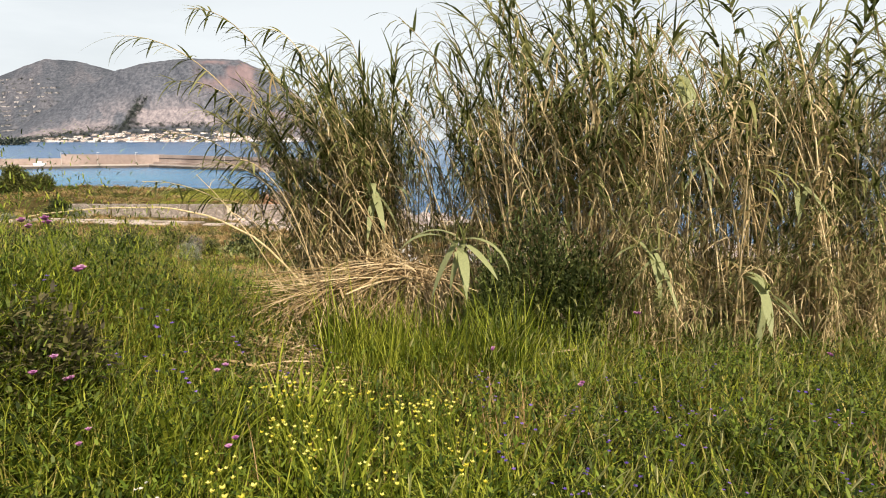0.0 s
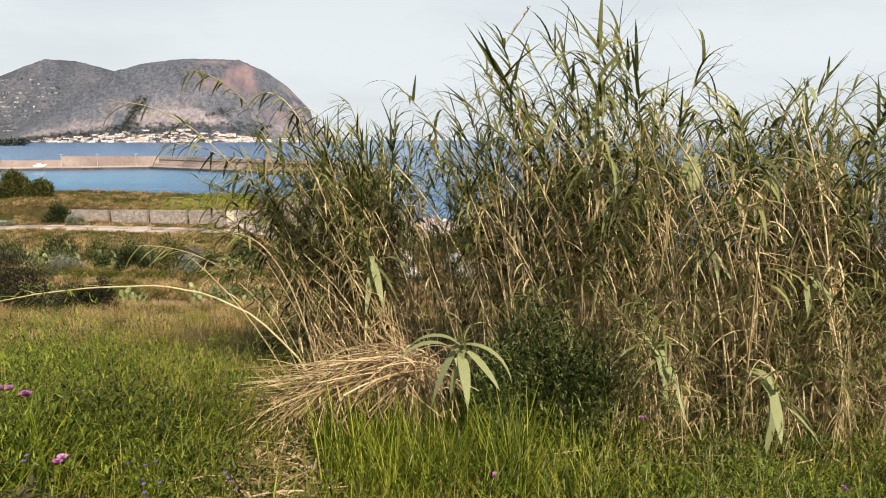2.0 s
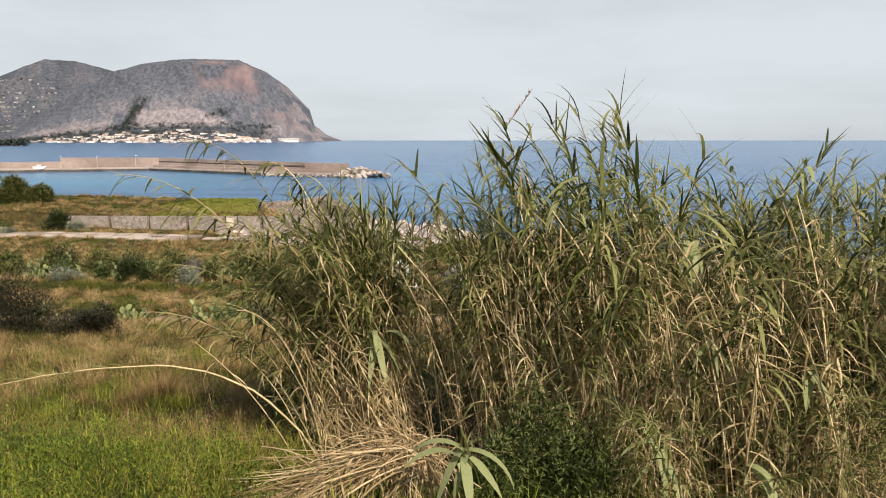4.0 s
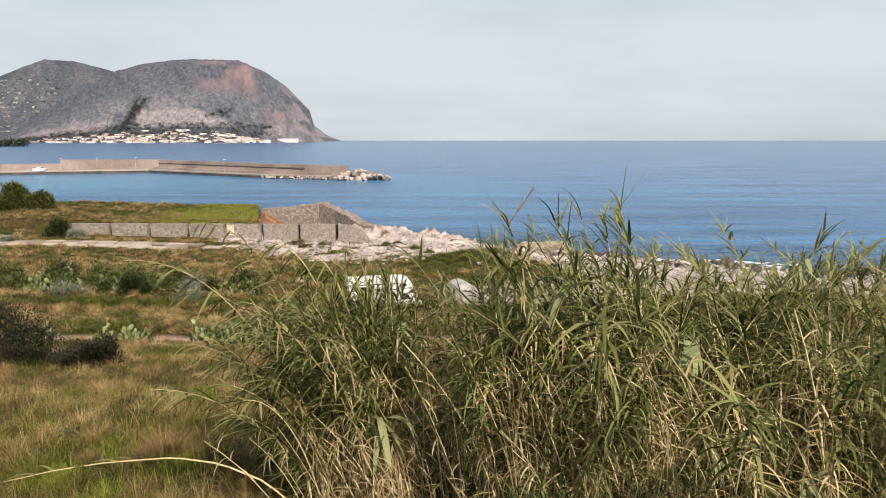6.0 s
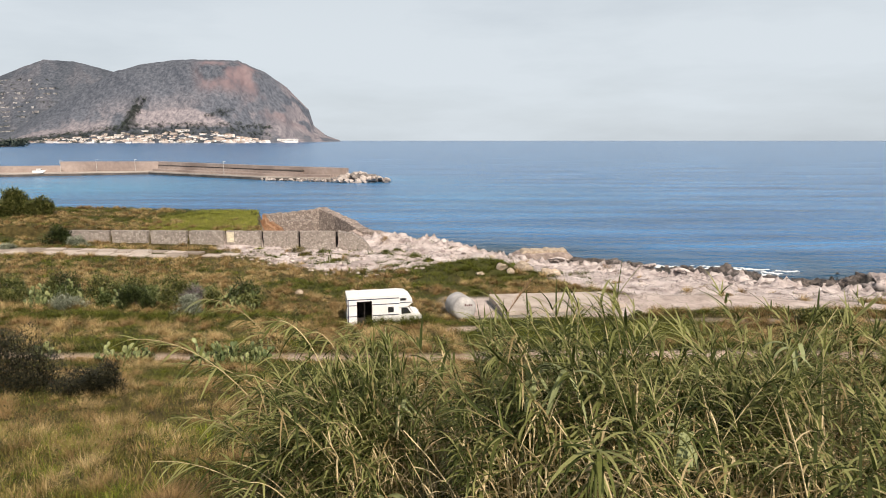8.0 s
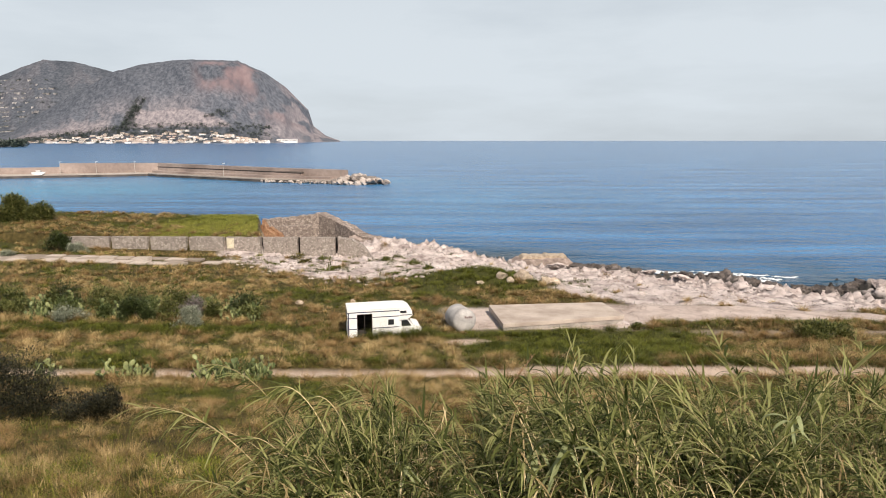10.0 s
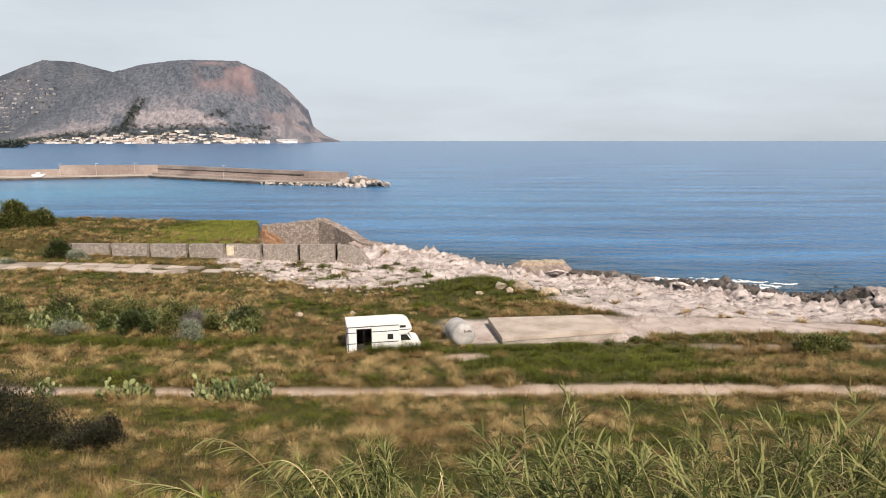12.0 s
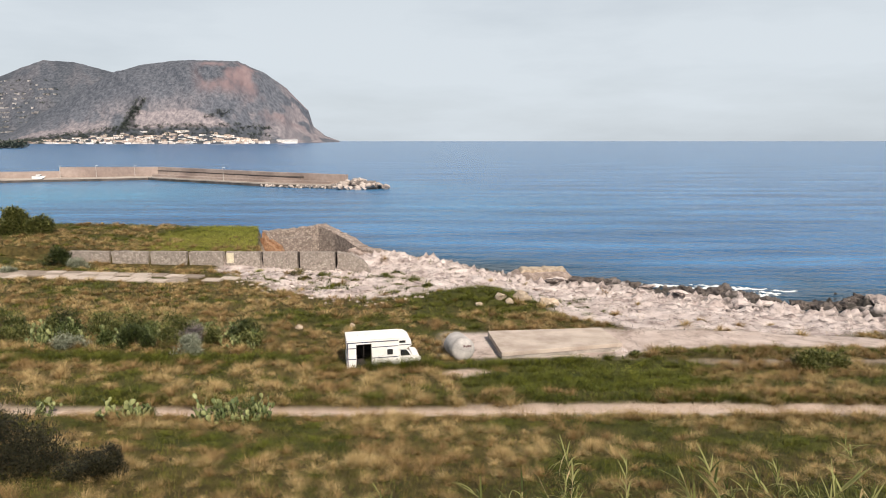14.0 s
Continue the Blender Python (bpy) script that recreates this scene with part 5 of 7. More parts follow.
# ---- shrubs and cacti ----
def shrub(name, x, y, rx, ry, h, mat, label, leaves=2600, size=0.09, seed=0, category="shrub", lumps=16, group="", narrow=0.5):
    r = np.random.RandomState(seed)
    ob = thing(name, label, category, group, at=pose(x, y, ground_z(x, y) - 0.05))
    c = r.normal(size=(lumps, 3))
    c /= np.linalg.norm(c, axis=1)[:, None]
    c[:, 2] = np.abs(c[:, 2])
    c = c * r.uniform(0.45, 0.78, (lumps, 1))
    which = r.randint(0, lumps, leaves)
    d = r.normal(size=(leaves, 3))
    d /= np.linalg.norm(d, axis=1)[:, None]
    p = c[which] + d * r.uniform(0.15, 0.36, (leaves, 1)) * (0.7 + 0.6 * r.rand(lumps)[which])[:, None]
    p = p * np.array([rx, ry, h * 0.85]) + np.array([0, 0, 0.12 * h])
    p[:, 2] = np.maximum(p[:, 2], 0.02 * h)
    az = np.arctan2(d[:, 1], d[:, 0]) + r.uniform(-0.7, 0.7, leaves)
    v, t = blades(p, az, size * r.uniform(0.7, 1.5, leaves), size * narrow, r.uniform(0.1, 1.7, leaves), r.uniform(0, 0.9, leaves), 2, 0.7)
    attach("crown", mesh_tris("crown", v, t), mat, ob)
    stems = []
    for i in range(7):
        e = c[i % lumps] * np.array([rx, ry, h * 0.8])
        stems.append(tube([(0.06 * e[0], 0.06 * e[1], -0.1), 0.45 * e + np.array([0, 0, 0.1 * h]), e], [0.035 * h ** 0.5, 0.025 * h ** 0.5, 0.008], 5))
    for s in stems[:4]:
        attach("stem", mesh_tris("stem", *s), M_TWIG, ob)
    return ob


def pad_mesh(seed):
    bm = bmesh.new()
    bmesh.ops.create_uvsphere(bm, u_segments=8, v_segments=6, radius=1.0)
    for v in bm.verts:
        z = v.co.z
        v.co = Vector((v.co.x * 0.135 * (0.75 + 0.25 * (z + 1) / 2 * 1.4), v.co.y * 0.022, 0.19 + 0.19 * z))
    me = bpy.data.meshes.new("pad")
    bm.to_mesh(me)
    bm.free()
    me.polygons.foreach_set("use_smooth", np.full(len(me.polygons), True))
    return me


PAD = pad_mesh(0)


def prickly_pear(x, y, spread, h, count, seed, label="prickly pear cactus with broad grey-green pads"):
    r = random.Random(seed)
    ob = thing("prickly_pear", label, "cactus", "prickly pears in the field", at=pose(x, y, ground_z(x, y) - 0.05))
    grown = []
    count = int(count * 2.9)
    for i in range(count):
        big = 0.92 * r.uniform(0.65, 1.25)
        if i < max(4, count // 3) or not grown:
            base = Vector((r.gauss(0, 0.45) * spread, r.gauss(0, 0.4) * spread, 0))
            lean = Vector((base.x * 0.25, base.y * 0.25, 1)).normalized()
        else:
            src = r.choice(grown)
            base = src[1]
            lean = (src[2] + Vector((r.uniform(-0.7, 0.7), r.uniform(-0.6, 0.6), r.uniform(0.0, 0.6)))).normalized()
            if base.z > h or abs(base.x) > spread * 1.1:
                base = Vector((r.uniform(-spread, spread) * 0.9, r.uniform(-spread, spread) * 0.5, 0))
                lean = Vector((0.2 * r.uniform(-1, 1), 0.2, 1)).normalized()
        q = lean.to_track_quat("Z", "Y").to_matrix().to_4x4() @ pose(0, 0, 0, 0, 0, r.uniform(0, 180))
        o = attach("pad", PAD, M_PAD, ob)
        o.matrix_local = Matrix.Translation(base) @ q @ Matrix.Scale(big, 4)
        grown.append((base, base + lean * 0.36 * big, lean))
    return ob


prickly_pear(-18.8, 33.9, 1.1, 0.9, 26, 1)
prickly_pear(-17.5, 33.6, 0.9, 0.8, 20, 9)
prickly_pear(-23.3, 34.2, 0.9, 0.9, 18, 8)
prickly_pear(-12.9, 33.2, 1.4, 1.3, 46, 2, "large prickly pear cactus beside the dirt track")
prickly_pear(-11.2, 33.3, 1.3, 1.5, 44, 3, "large prickly pear cactus beside the dirt track")
for i, (x, y, w, h, n_) in enumerate(((-36.5, 53, 2.2, 2.2, 50), (-32.5, 51.5, 1.9, 2.0, 46), (-29, 52.5, 1.8, 2.0, 40), (-24.9, 51.6, 1.9, 2.3, 46), (-17.6, 51.2, 1.3, 1.5, 32), (-34.5, 50.5, 1.6, 1.6, 30), (-27.2, 50.6, 1.5, 1.7, 30), (-16.2, 50.6, 1.0, 1.2, 20))):
    prickly_pear(x, y, w, 1.35 * h, n_, 10 + i)
for i, (x, y, rx, h, mt) in enumerate(((-38.5, 52.5, 2.6, 2.7, M_BUSH_LEAF), (-33.6, 53.4, 2.2, 2.3, M_DARK_LEAF), (-30.2, 53.4, 2.0, 2.2, M_BUSH_LEAF), (-27.6, 53.0, 1.9, 2.4, M_BUSH_LEAF), (-23.6, 52.6, 1.7, 2.3, M_BUSH_LEAF), (-39.5, 50.2, 2.0, 1.6, M_MAUVE_LEAF), (-17.6, 52.6, 1.6, 1.8, M_DARK_LEAF))):
    shrub("scrub_bush", x, y, rx, 1.3, 1.25 * h, mt, "tangled scrub bush among prickly pears", 2200, 0.17, 70 + i, "bush", 18, "scrub among the cacti")
for i, (x, y, rx, h) in enumerate(((-12.9, 33.5, 1.2, 0.9), (-11.2, 33.7, 1.1, 1.2), (-18.6, 34.2, 0.9, 0.6), (-17.4, 33.9, 0.8, 0.6))):
    shrub("scrub_bush", x, y, rx, 0.7, h, M_THICKET_LEAF, "green undergrowth inside a prickly pear clump", 1500, 0.09, 90 + i, "bush", 14, "undergrowth of the cacti")
for i, x in enumerate((-38, -34.2, -31.5, -27.0, -22.8, -19.2)):
    prickly_pear(x, 54.2 + 0.4 * (i % 2), 1.6, 2.2, 20, 40 + i)
for i in range(22):
    x, y = -39.5 + 1.12 * i + 0.5 * math.sin(2.3 * i), 51.8 + 1.3 * math.sin(1.7 * i)
    shrub("scrub_bush", x, y, 1.2 + 0.4 * math.sin(i), 1.1, 1.7 + 0.6 * math.sin(2.9 * i), (M_BUSH_LEAF, M_THICKET_LEAF, M_BUSH_LEAF)[i % 3], "green scrub growing among prickly pears", 1200, 0.17, 140 + i, "bush", 14, "scrub among the cacti")
shrub("round_shrub", -25.6, 49.8, 1.7, 1.3, 2.3, M_DARK_LEAF, "dense dark green rounded shrub among cacti", 3600, 0.16, 1)
shrub("silver_shrub", -20.4, 48.4, 1.6, 1.1, 1.8, M_SILVER_LEAF, "rounded silver-grey shrub in the field", 3400, 0.15, 2, narrow=0.35)
shrub("silver_shrub", -31.0, 49.5, 2.0, 1.1, 1.6, M_SILVER_LEAF, "pale grey-green shrub among cacti", 2400, 0.15, 3, narrow=0.35)
shrub("mauve_shrub", -21.6, 51.2, 2.0, 1.1, 1.9, M_MAUVE_LEAF, "leafless mauve-brown shrub among cacti", 2600, 0.16, 4, narrow=0.25)
shrub("brown_shrub", -17.3, 22.4, 2.7, 2.0, 2.9, M_BROWN_LEAF, "large dark brown-green shrub on the slope", 21000, 0.085, 5, lumps=34)
shrub("brown_shrub", -13.5, 22.0, 1.35, 1.1, 1.4, M_BROWN_LEAF, "low dark shrub beside a larger one", 8000, 0.085, 6)
shrub("coast_bush", -78, 112, 4.4, 3.2, 5.2, M_BUSH_LEAF, "large olive-green bush by the shore", 8000, 0.42, 7, "bush", 34)
shrub("coast_bush", -72.6, 111, 2.8, 2.3, 3.6, M_BUSH_LEAF, "olive-green bush beside a larger one", 4400, 0.40, 8, "bush", 24)
shrub("round_shrub", -58.8, 93.4, 2.9, 2.0, 3.3, M_DARK_LEAF, "dark round shrub on the terrace", 3000, 0.3, 9)
shrub("silver_shrub", -55.4, 92.0, 1.8, 1.4, 1.8, M_SILVER_LEAF, "grey-green shrub on the terrace", 2000, 0.26, 10, narrow=0.35)
shrub("silver_shrub", -62, 86.5, 1.6, 1.1, 1.0, M_SILVER_LEAF, "grey-green shrub beside the lane", 1400, 0.24, 13, narrow=0.35)
shrub("field_bush", 29.0, 45.2, 2.6, 1.4, 1.5, M_BUSH_LEAF, "untidy green bush in the dry grass", 3800, 0.2, 11, "bush")
for i, (x, y, rx, h) in enumerate(((0.95, 5.75, 0.6, 2.2), (1.45, 5.6, 0.6, 1.6), (0.6, 5.6, 0.4, 1.4))):
    shrub("thicket_bush", x, y, rx, 0.5, h, M_THICKET_LEAF, "loose dark green leafy bush at the foot of the reeds", 4200, 0.075, 12 + i, "bush", 40, "bushes at the foot of the reeds", 0.3)
for i, (x, y, s) in enumerate(((-17, 87, 1.4), (-12, 84, 1.2), (-8, 86, 1.3), (-14, 80, 1.0), (-6, 81, 0.9), (-21, 88, 1.6), (-4, 84, 1.1), (-10, 79, 0.9), (-2, 80, 0.8), (-19, 83, 1.1), (15.5, 48.0, 0.7))):
    shrub("cushion_shrub", x, y, s, s * 0.8, 0.55 * s + 0.1, M_OLIVE if i % 2 else M_BUSH_LEAF, "low green cushion shrub among pale rocks", 900, 0.16, 30 + i, group="cushion shrubs among the rocks")


# ---- the reed thicket ----
def reed_curve(h, lean, n=12):
    t = np.linspace(0, 1, n)
    a = lean * t ** 1.6
    dz, dx = np.cos(a), np.sin(a)
    step = h / (n - 1)
    return np.stack([np.cumsum(dx) * step - dx[0] * step, np.zeros(n), np.cumsum(dz) * step - dz[0] * step], 1)


def along(c, f):
    """Points at the fractions f of a curve."""
    n = len(c)
    return np.stack([np.interp(f * (n - 1), np.arange(n), c[:, i]) for i in range(3)], 1)


def reed_model(seed, h, lean, dry=0.5, plume=False):
    """A cane bowed towards +x: broad green leaves swept that way over its upper part, withered ones hanging along the lower."""
    r = np.random.RandomState(seed)
    ob = thing("reed", "tall giant reed with drooping green and straw-coloured leaves", "reed", "giant reeds of the thicket")
    c = reed_curve(h, lean)
    c[:, 1] += 0.05 * np.sin(np.linspace(0, 3, len(c)) + seed)
    n = len(c)
    attach("stem", mesh_tris("stem", *tube(c, np.linspace(0.0115, 0.0035, n), 5), True), M_CANE, ob)
    k = int(h * r.uniform(10, 14))
    f = np.sort(dry - 0.12 + (1.12 - dry) * r.rand(k) ** 0.8)
    ln = r.uniform(0.34, 0.72, k) * np.interp(f, [0, 0.8, 0.95, 1], [1, 1, 0.95, 0.75])
    az = np.where(r.rand(k) < 0.75, r.normal(0, 0.75, k), r.uniform(0, 6.28, k))
    tilt = np.interp(f, [0, 0.7, 0.95, 1], [0.8, 0.6, 0.35, 0.15]) + lean * f ** 2 * 0.7 + r.normal(0, 0.2, k)
    droop = np.where(r.rand(k) < 0.25, r.uniform(0.1, 0.7, k), r.uniform(1.4, 2.6, k)) * np.interp(f, [0, 0.92, 1], [1.0, 1.0, 0.5])
    w = r.uniform(0.018, 0.047, k) * np.interp(f, [0, 0.9, 1], [1, 1, 0.8])
    attach("leaves", mesh_tris("leaves", *blades(along(c, f), az, ln, w, tilt, droop, 5, 0.35)), M_REED, ob)
    k = int(h * r.uniform(9, 13))
    f = r.uniform(0.06, dry + 0.32, k)
    v, t = blades(along(c, f), r.uniform(0, 6.28, k), r.uniform(0.25, 0.62, k), r.uniform(0.010, 0.030, k), r.uniform(1.3, 2.5, k), r.uniform(0.5, 1.2, k), 4, 0.3)
    attach("dry_leaves", mesh_tris("dry_leaves", v, t), M_REED_DRY, ob)
    if plume:
        m_ = 150
        q = r.uniform(0, 1, m_)
        b = c[-1] + np.stack([-0.26 * q, 0 * q, 0.38 * q], 1)
        v, t = blades(b, r.normal(3.14, 0.8, m_), 0.07, 0.006, 0.45, 0.3, 2)
        attach("plume", mesh_tris("plume", v, t), M_PLUME, ob)
    return ob, float(c[-1, 2] + 0.12)


def thicket_height(x):
    return float(np.interp(x, [-2.6, -1.6, -0.7, -0.25, 0.0, 0.3, 0.5, 0.9, 1.5, 2.0, 2.4, 2.8, 3.4, 3.8, 4.2, 4.7, 5.2, 5.8, 7, 9], [2.9, 3.6, 3.9, 3.7, 3.0, 3.4, 4.0, 4.3, 4.6, 4.75, 4.5, 4.15, 4.1, 3.8, 4.1, 4.3, 4.0, 4.1, 4.0, 4.0]))


rr = random.Random(44)
models = [reed_model(300 + i, 4.2, 0.35 if i == 17 else 0.15 + 0.05 * i, rr.uniform(0.45, 0.66), plume=(i == 17)) for i in range(18)]
used = [False] * 18


def plant(x, y, h, turn, lean=0.0, k=None):
    k = rr.randrange(17) if k is None else k
    m = pose(x, y, ground_z(x, y) - 0.05, 0, lean, turn) @ Matrix.Scale(h / models[k][1], 4)
    if not used[k]:
        models[k][0].matrix_basis = m
        used[k] = True
        return models[k][0]
    ob = copy_thing(models[k][0], Matrix())
    ob.matrix_basis = m
    return ob


back_parts = {}


def plant_behind(x, y, h, turn, lean):
    """Reeds of the back rows, gathered by material."""
    k = rr.randrange(17)
    m = np.array(pose(x, y, ground_z(x, y) - 0.05, 0, lean, turn) @ Matrix.Scale(h / models[k][1], 4))
    for child in models[k][0].children:
        co = np.empty(len(child.data.vertices) * 3, np.float32)
        child.data.vertices.foreach_get("co", co)
        ti = np.empty(len(child.data.loops), np.int32)
        child.data.loops.foreach_get("vertex_index", ti)
        back_parts.setdefault(child.data.materials[0].name, []).append((co.reshape(-1, 3) @ m[:3, :3].T + m[:3, 3], ti.reshape(-1, 3)))


count = 0
while count < 265:
    x, y = rr.uniform(-2.1, 9.2), rr.uniform(5.4, 11.0)
    front = float(np.interp(x, [-2.2, -0.6, 0.4, 1.4, 3, 9], [8.2, 8.0, 7.0, 6.2, 5.7, 5.4]))
    if y < front or (x < -0.4 and y > 10) or (-0.35 < x * 8.45 / (y + 0.45) < 0.2 and rr.random() < 0.85) or (x > 3.9 and y > 7 and rr.random() < 0.25) or (x < -1.9 and rr.random() < 0.3):
        continue
    h = thicket_height(x * 8.45 / (y + 0.45)) * rr.choice((0.76, 0.86, 0.93, 0.97, 1.0, 1.02)) * (1 + max(0, y - 8) * float(np.interp(x, [2.0, 3.6], [-0.075, 0.015])))
    turn = rr.gauss(180, 45) if x < 1.2 or rr.random() < 0.45 else rr.uniform(0, 360)
    (plant if y < 7.9 else plant_behind)(x, y, h, turn, abs(rr.gauss(0, 5)) + (4 if x < -0.6 else 0))
    count += 1
for i in range(85):
    x = rr.uniform(1.6, 6.2)
    y = rr.uniform(5.1, 6.1)
    plant(x, y, rr.uniform(0.8, 2.5), rr.uniform(0, 360), abs(rr.gauss(0, 9)))
for i in range(34):
    x, y = rr.uniform(-1.7, -0.4), rr.uniform(7.4, 9.0)
    plant(x, y, thicket_height(x) * rr.uniform(0.75, 1.0), rr.gauss(180, 40), abs(rr.gauss(0, 6)))
for i in range(55):
    x, y = rr.uniform(0.9, 4.2), rr.uniform(8.4, 10.9)
    plant_behind(x, y, thicket_height(x * 8.45 / (y + 0.45)) * rr.uniform(0.7, 0.98) * (1 + (y - 8) * float(np.interp(x, [2.0, 3.6], [-0.075, 0.005]))), rr.uniform(0, 360), abs(rr.gauss(0, 5)))
for i in range(9):
    x, y = rr.uniform(-1.3, -0.5), rr.uniform(8.1, 9.0)
    plant_behind(x, y, rr.uniform(3.3, 3.95), rr.gauss(180, 60), abs(rr.gauss(0, 3)))
for i in range(18):
    x, y = rr.uniform(-1.35, -0.35), rr.uniform(7.9, 8.8)
    plant(x, y, rr.uniform(3.75, 4.0), rr.gauss(180, 60), abs(rr.gauss(0, 3)), rr.randrange(1, 7))
# the tallest canes
for n_, (x, y, h, turn) in enumerate(((2.64, 7.2, 4.95, 175), (2.85, 7.4, 4.95, 190), (3.0, 7.5, 4.75, 170), (2.45, 7.2, 5.0, 190), (2.3, 7.1, 4.8, 170), (2.1, 7.3, 4.7, 185), (1.95, 7.1, 4.6, 175), (1.75, 7.4, 4.45, 190), (2.55, 7.5, 4.9, 160), (2.0, 7.0, 4.6, 205), (1.5, 7.2, 4.2, 180),
                                      (3.6, 8.0, 4.4, 150), (4.25, 7.9, 4.6, 10), (4.1, 7.6, 4.35, 340), (4.5, 8.2, 4.65, 10), (5.9, 8.0, 4.2, 0), (-0.45, 8.0, 3.8, 90))):
    plant(x, y, h, turn, 1, 2 + n_ % 8)
# leafy tops at the thin end of the thicket
thin = random.Random(88)
for i in range(40):
    y = thin.uniform(9.8, 11.0)
    if i < 18:
        x, top = y * thin.uniform(-0.105, -0.045), 18.36 - 0.51 * (y - 10) - thin.uniform(0, 0.35)
    else:
        x, top = y * thin.uniform(-0.265, -0.105), 17.85 - 0.56 * (y - 10) - thin.uniform(0, 0.4)
    plant(x, y, top - ground_z(x, y), thin.gauss(180, 60), abs(thin.gauss(0, 3)), thin.randrange(0, 8))
# dead canes without leaves, upright among the others
M_DEAD = material("dead_cane", (0.32, 0.24, 0.12), (0.72, 0.58, 0.34), scale=1.2, rough=0.55, bump_scale=25, vary=0.7, by="object", stretch=(1, 1, 0.15))
dead = []
for i in range(6):
    ob = thing("dead_cane", "thin upright dead cane, straw-coloured and leafless", "reed", "dead canes of the thicket")
    c = reed_curve(3.0, 0.15 + 0.09 * i, 9)
    attach("stem", mesh_tris("stem", *tube(c, np.linspace(0.012, 0.005, 9), 4), True), M_DEAD, ob)
    rk = np.random.RandomState(900 + i)
    f = rk.uniform(0.15, 0.95, 12)
    pos = np.stack([np.interp(f * 8, np.arange(9), c[:, j]) for j in range(3)], 1)
    attach("dry_leaves", mesh_tris("dry_leaves", *blades(pos, rk.uniform(0, 6.28, 12), rk.uniform(0.25, 0.55, 12), rk.uniform(0.012, 0.026, 12), rk.uniform(0.8, 1.8, 12), rk.uniform(0.8, 1.8, 12), 4, 0.3)), M_REED_DRY, ob)
    dead.append(ob)
fresh = list(dead)
for i in range(260):
    x = rr.uniform(-2.0, 7.5)
    y = float(np.interp(x, [-2.2, -0.6, 0.4, 1.4, 3, 9], [8.1, 7.9, 6.9, 6.1, 5.6, 5.3])) + abs(rr.gauss(0, 0.9))
    m = pose(x, y, ground_z(x, y) - 0.05, 0, abs(rr.gauss(0, 8)), rr.gauss(180, 70)) @ Matrix.Scale(rr.uniform(0.6, 1.3) * min(1.0, thicket_height(x) / 3.9), 4)
    ob = fresh.pop() if fresh else copy_thing(rr.choice(dead), Matrix())
    ob.matrix_basis = m
# a sunlit row of them leans out at the left foot
for i in range(24):
    x, y = rr.uniform(-1.9, 0.1), rr.uniform(7.0, 7.7)
    ob = copy_thing(rr.choice(dead), Matrix())
    ob.matrix_basis = pose(x, y, ground_z(x, y) - 0.05, 0, rr.uniform(2, 24), rr.gauss(180, 25)) @ Matrix.Scale(rr.uniform(0.5, 0.95), 4)


def arched_reed(base, tip, seed, bare=False):
    """A cane that leans out and bows over, its leaves hanging from the bent part."""
    r = np.random.RandomState(seed)
    ob = thing("leaning_reed", "giant reed leaning out of the thicket with hanging leaves", "reed", "leaning reeds")
    p0, p3 = np.array(base, float), np.array(tip, float)
    d = p3 - p0
    p1, p2 = p0 + d * np.array([0.12, 0.2, 0.62]), p0 + d * np.array([0.55, 0.6, 1.03])
    u = np.linspace(0, 1, 18)[:, None]
    c = (1 - u) ** 3 * p0 + 3 * u * (1 - u) ** 2 * p1 + 3 * u ** 2 * (1 - u) * p2 + u ** 3 * p3
    attach("stem", mesh_tris("stem", *tube(c, np.linspace(0.015, 0.004, 18), 5), True), M_DEAD if bare else M_CANE, ob)
    k = 8 if bare else 58
    f = np.sort(r.uniform(0.8 if bare else 0.22, 1.0, k))
    pos = np.stack([np.interp(f * 17, np.arange(18), c[:, i]) for i in range(3)], 1)
    side = math.atan2(d[1], d[0])
    az = side + np.where(np.arange(k) % 2, 0.6, -0.6) + r.normal(0, 0.4, k)
    v, t = blades(pos, az, r.uniform(0.28, 0.6, k), r.uniform(0.024, 0.048, k), r.uniform(1.1, 2.2, k), r.uniform(0.3, 0.9, k), 5, 0.35)
    attach("leaves", mesh_tris("leaves", v, t), M_REED, ob)
    if not bare:
        k = 16
        f = r.uniform(0.12, 0.55, k)
        pos = np.stack([np.interp(f * 17, np.arange(18), c[:, i]) for i in range(3)], 1)
        v, t = blades(pos, r.uniform(0, 6.28, k), r.uniform(0.3, 0.6, k), r.uniform(0.015, 0.035, k), r.uniform(0.8, 2.0, k), r.uniform(0.4, 1.4, k), 5, 0.3)
        attach("dry_leaves", mesh_tris("dry_leaves", v, t), M_REED_DRY, ob)


for n_, (bx, by, tx, ty, tz) in enumerate(((-1.5, 8.6, -3.64, 8.5, 19.2), (-1.7, 8.3, -4.45, 8.0, 18.75), (-1.9, 8.5, -3.95, 8.3, 17.45), (-1.6, 8.8, -3.9, 8.5, 18.2), (-2.0, 8.4, -4.4, 8.3, 16.75), (-1.2, 8.4, -2.5, 8.4, 18.9),
                                           (-1.8, 8.9, -3.5, 8.8, 17.0), (-1.0, 8.5, -2.0, 8.5, 18.7), (-1.5, 8.2, -2.9, 8.0, 17.7), (-0.9, 8.6, -1.4, 8.5, 18.8), (-1.7, 8.6, -3.1, 8.6, 18.0), (-1.8, 8.1, -3.2, 8.0, 16.5))):
    arched_reed((bx, by, ground_z(bx, by) - 0.05), (tx, ty, tz), 500 + n_)
# bare straw-coloured canes fanning from the left foot of the thicket
rb = random.Random(8)
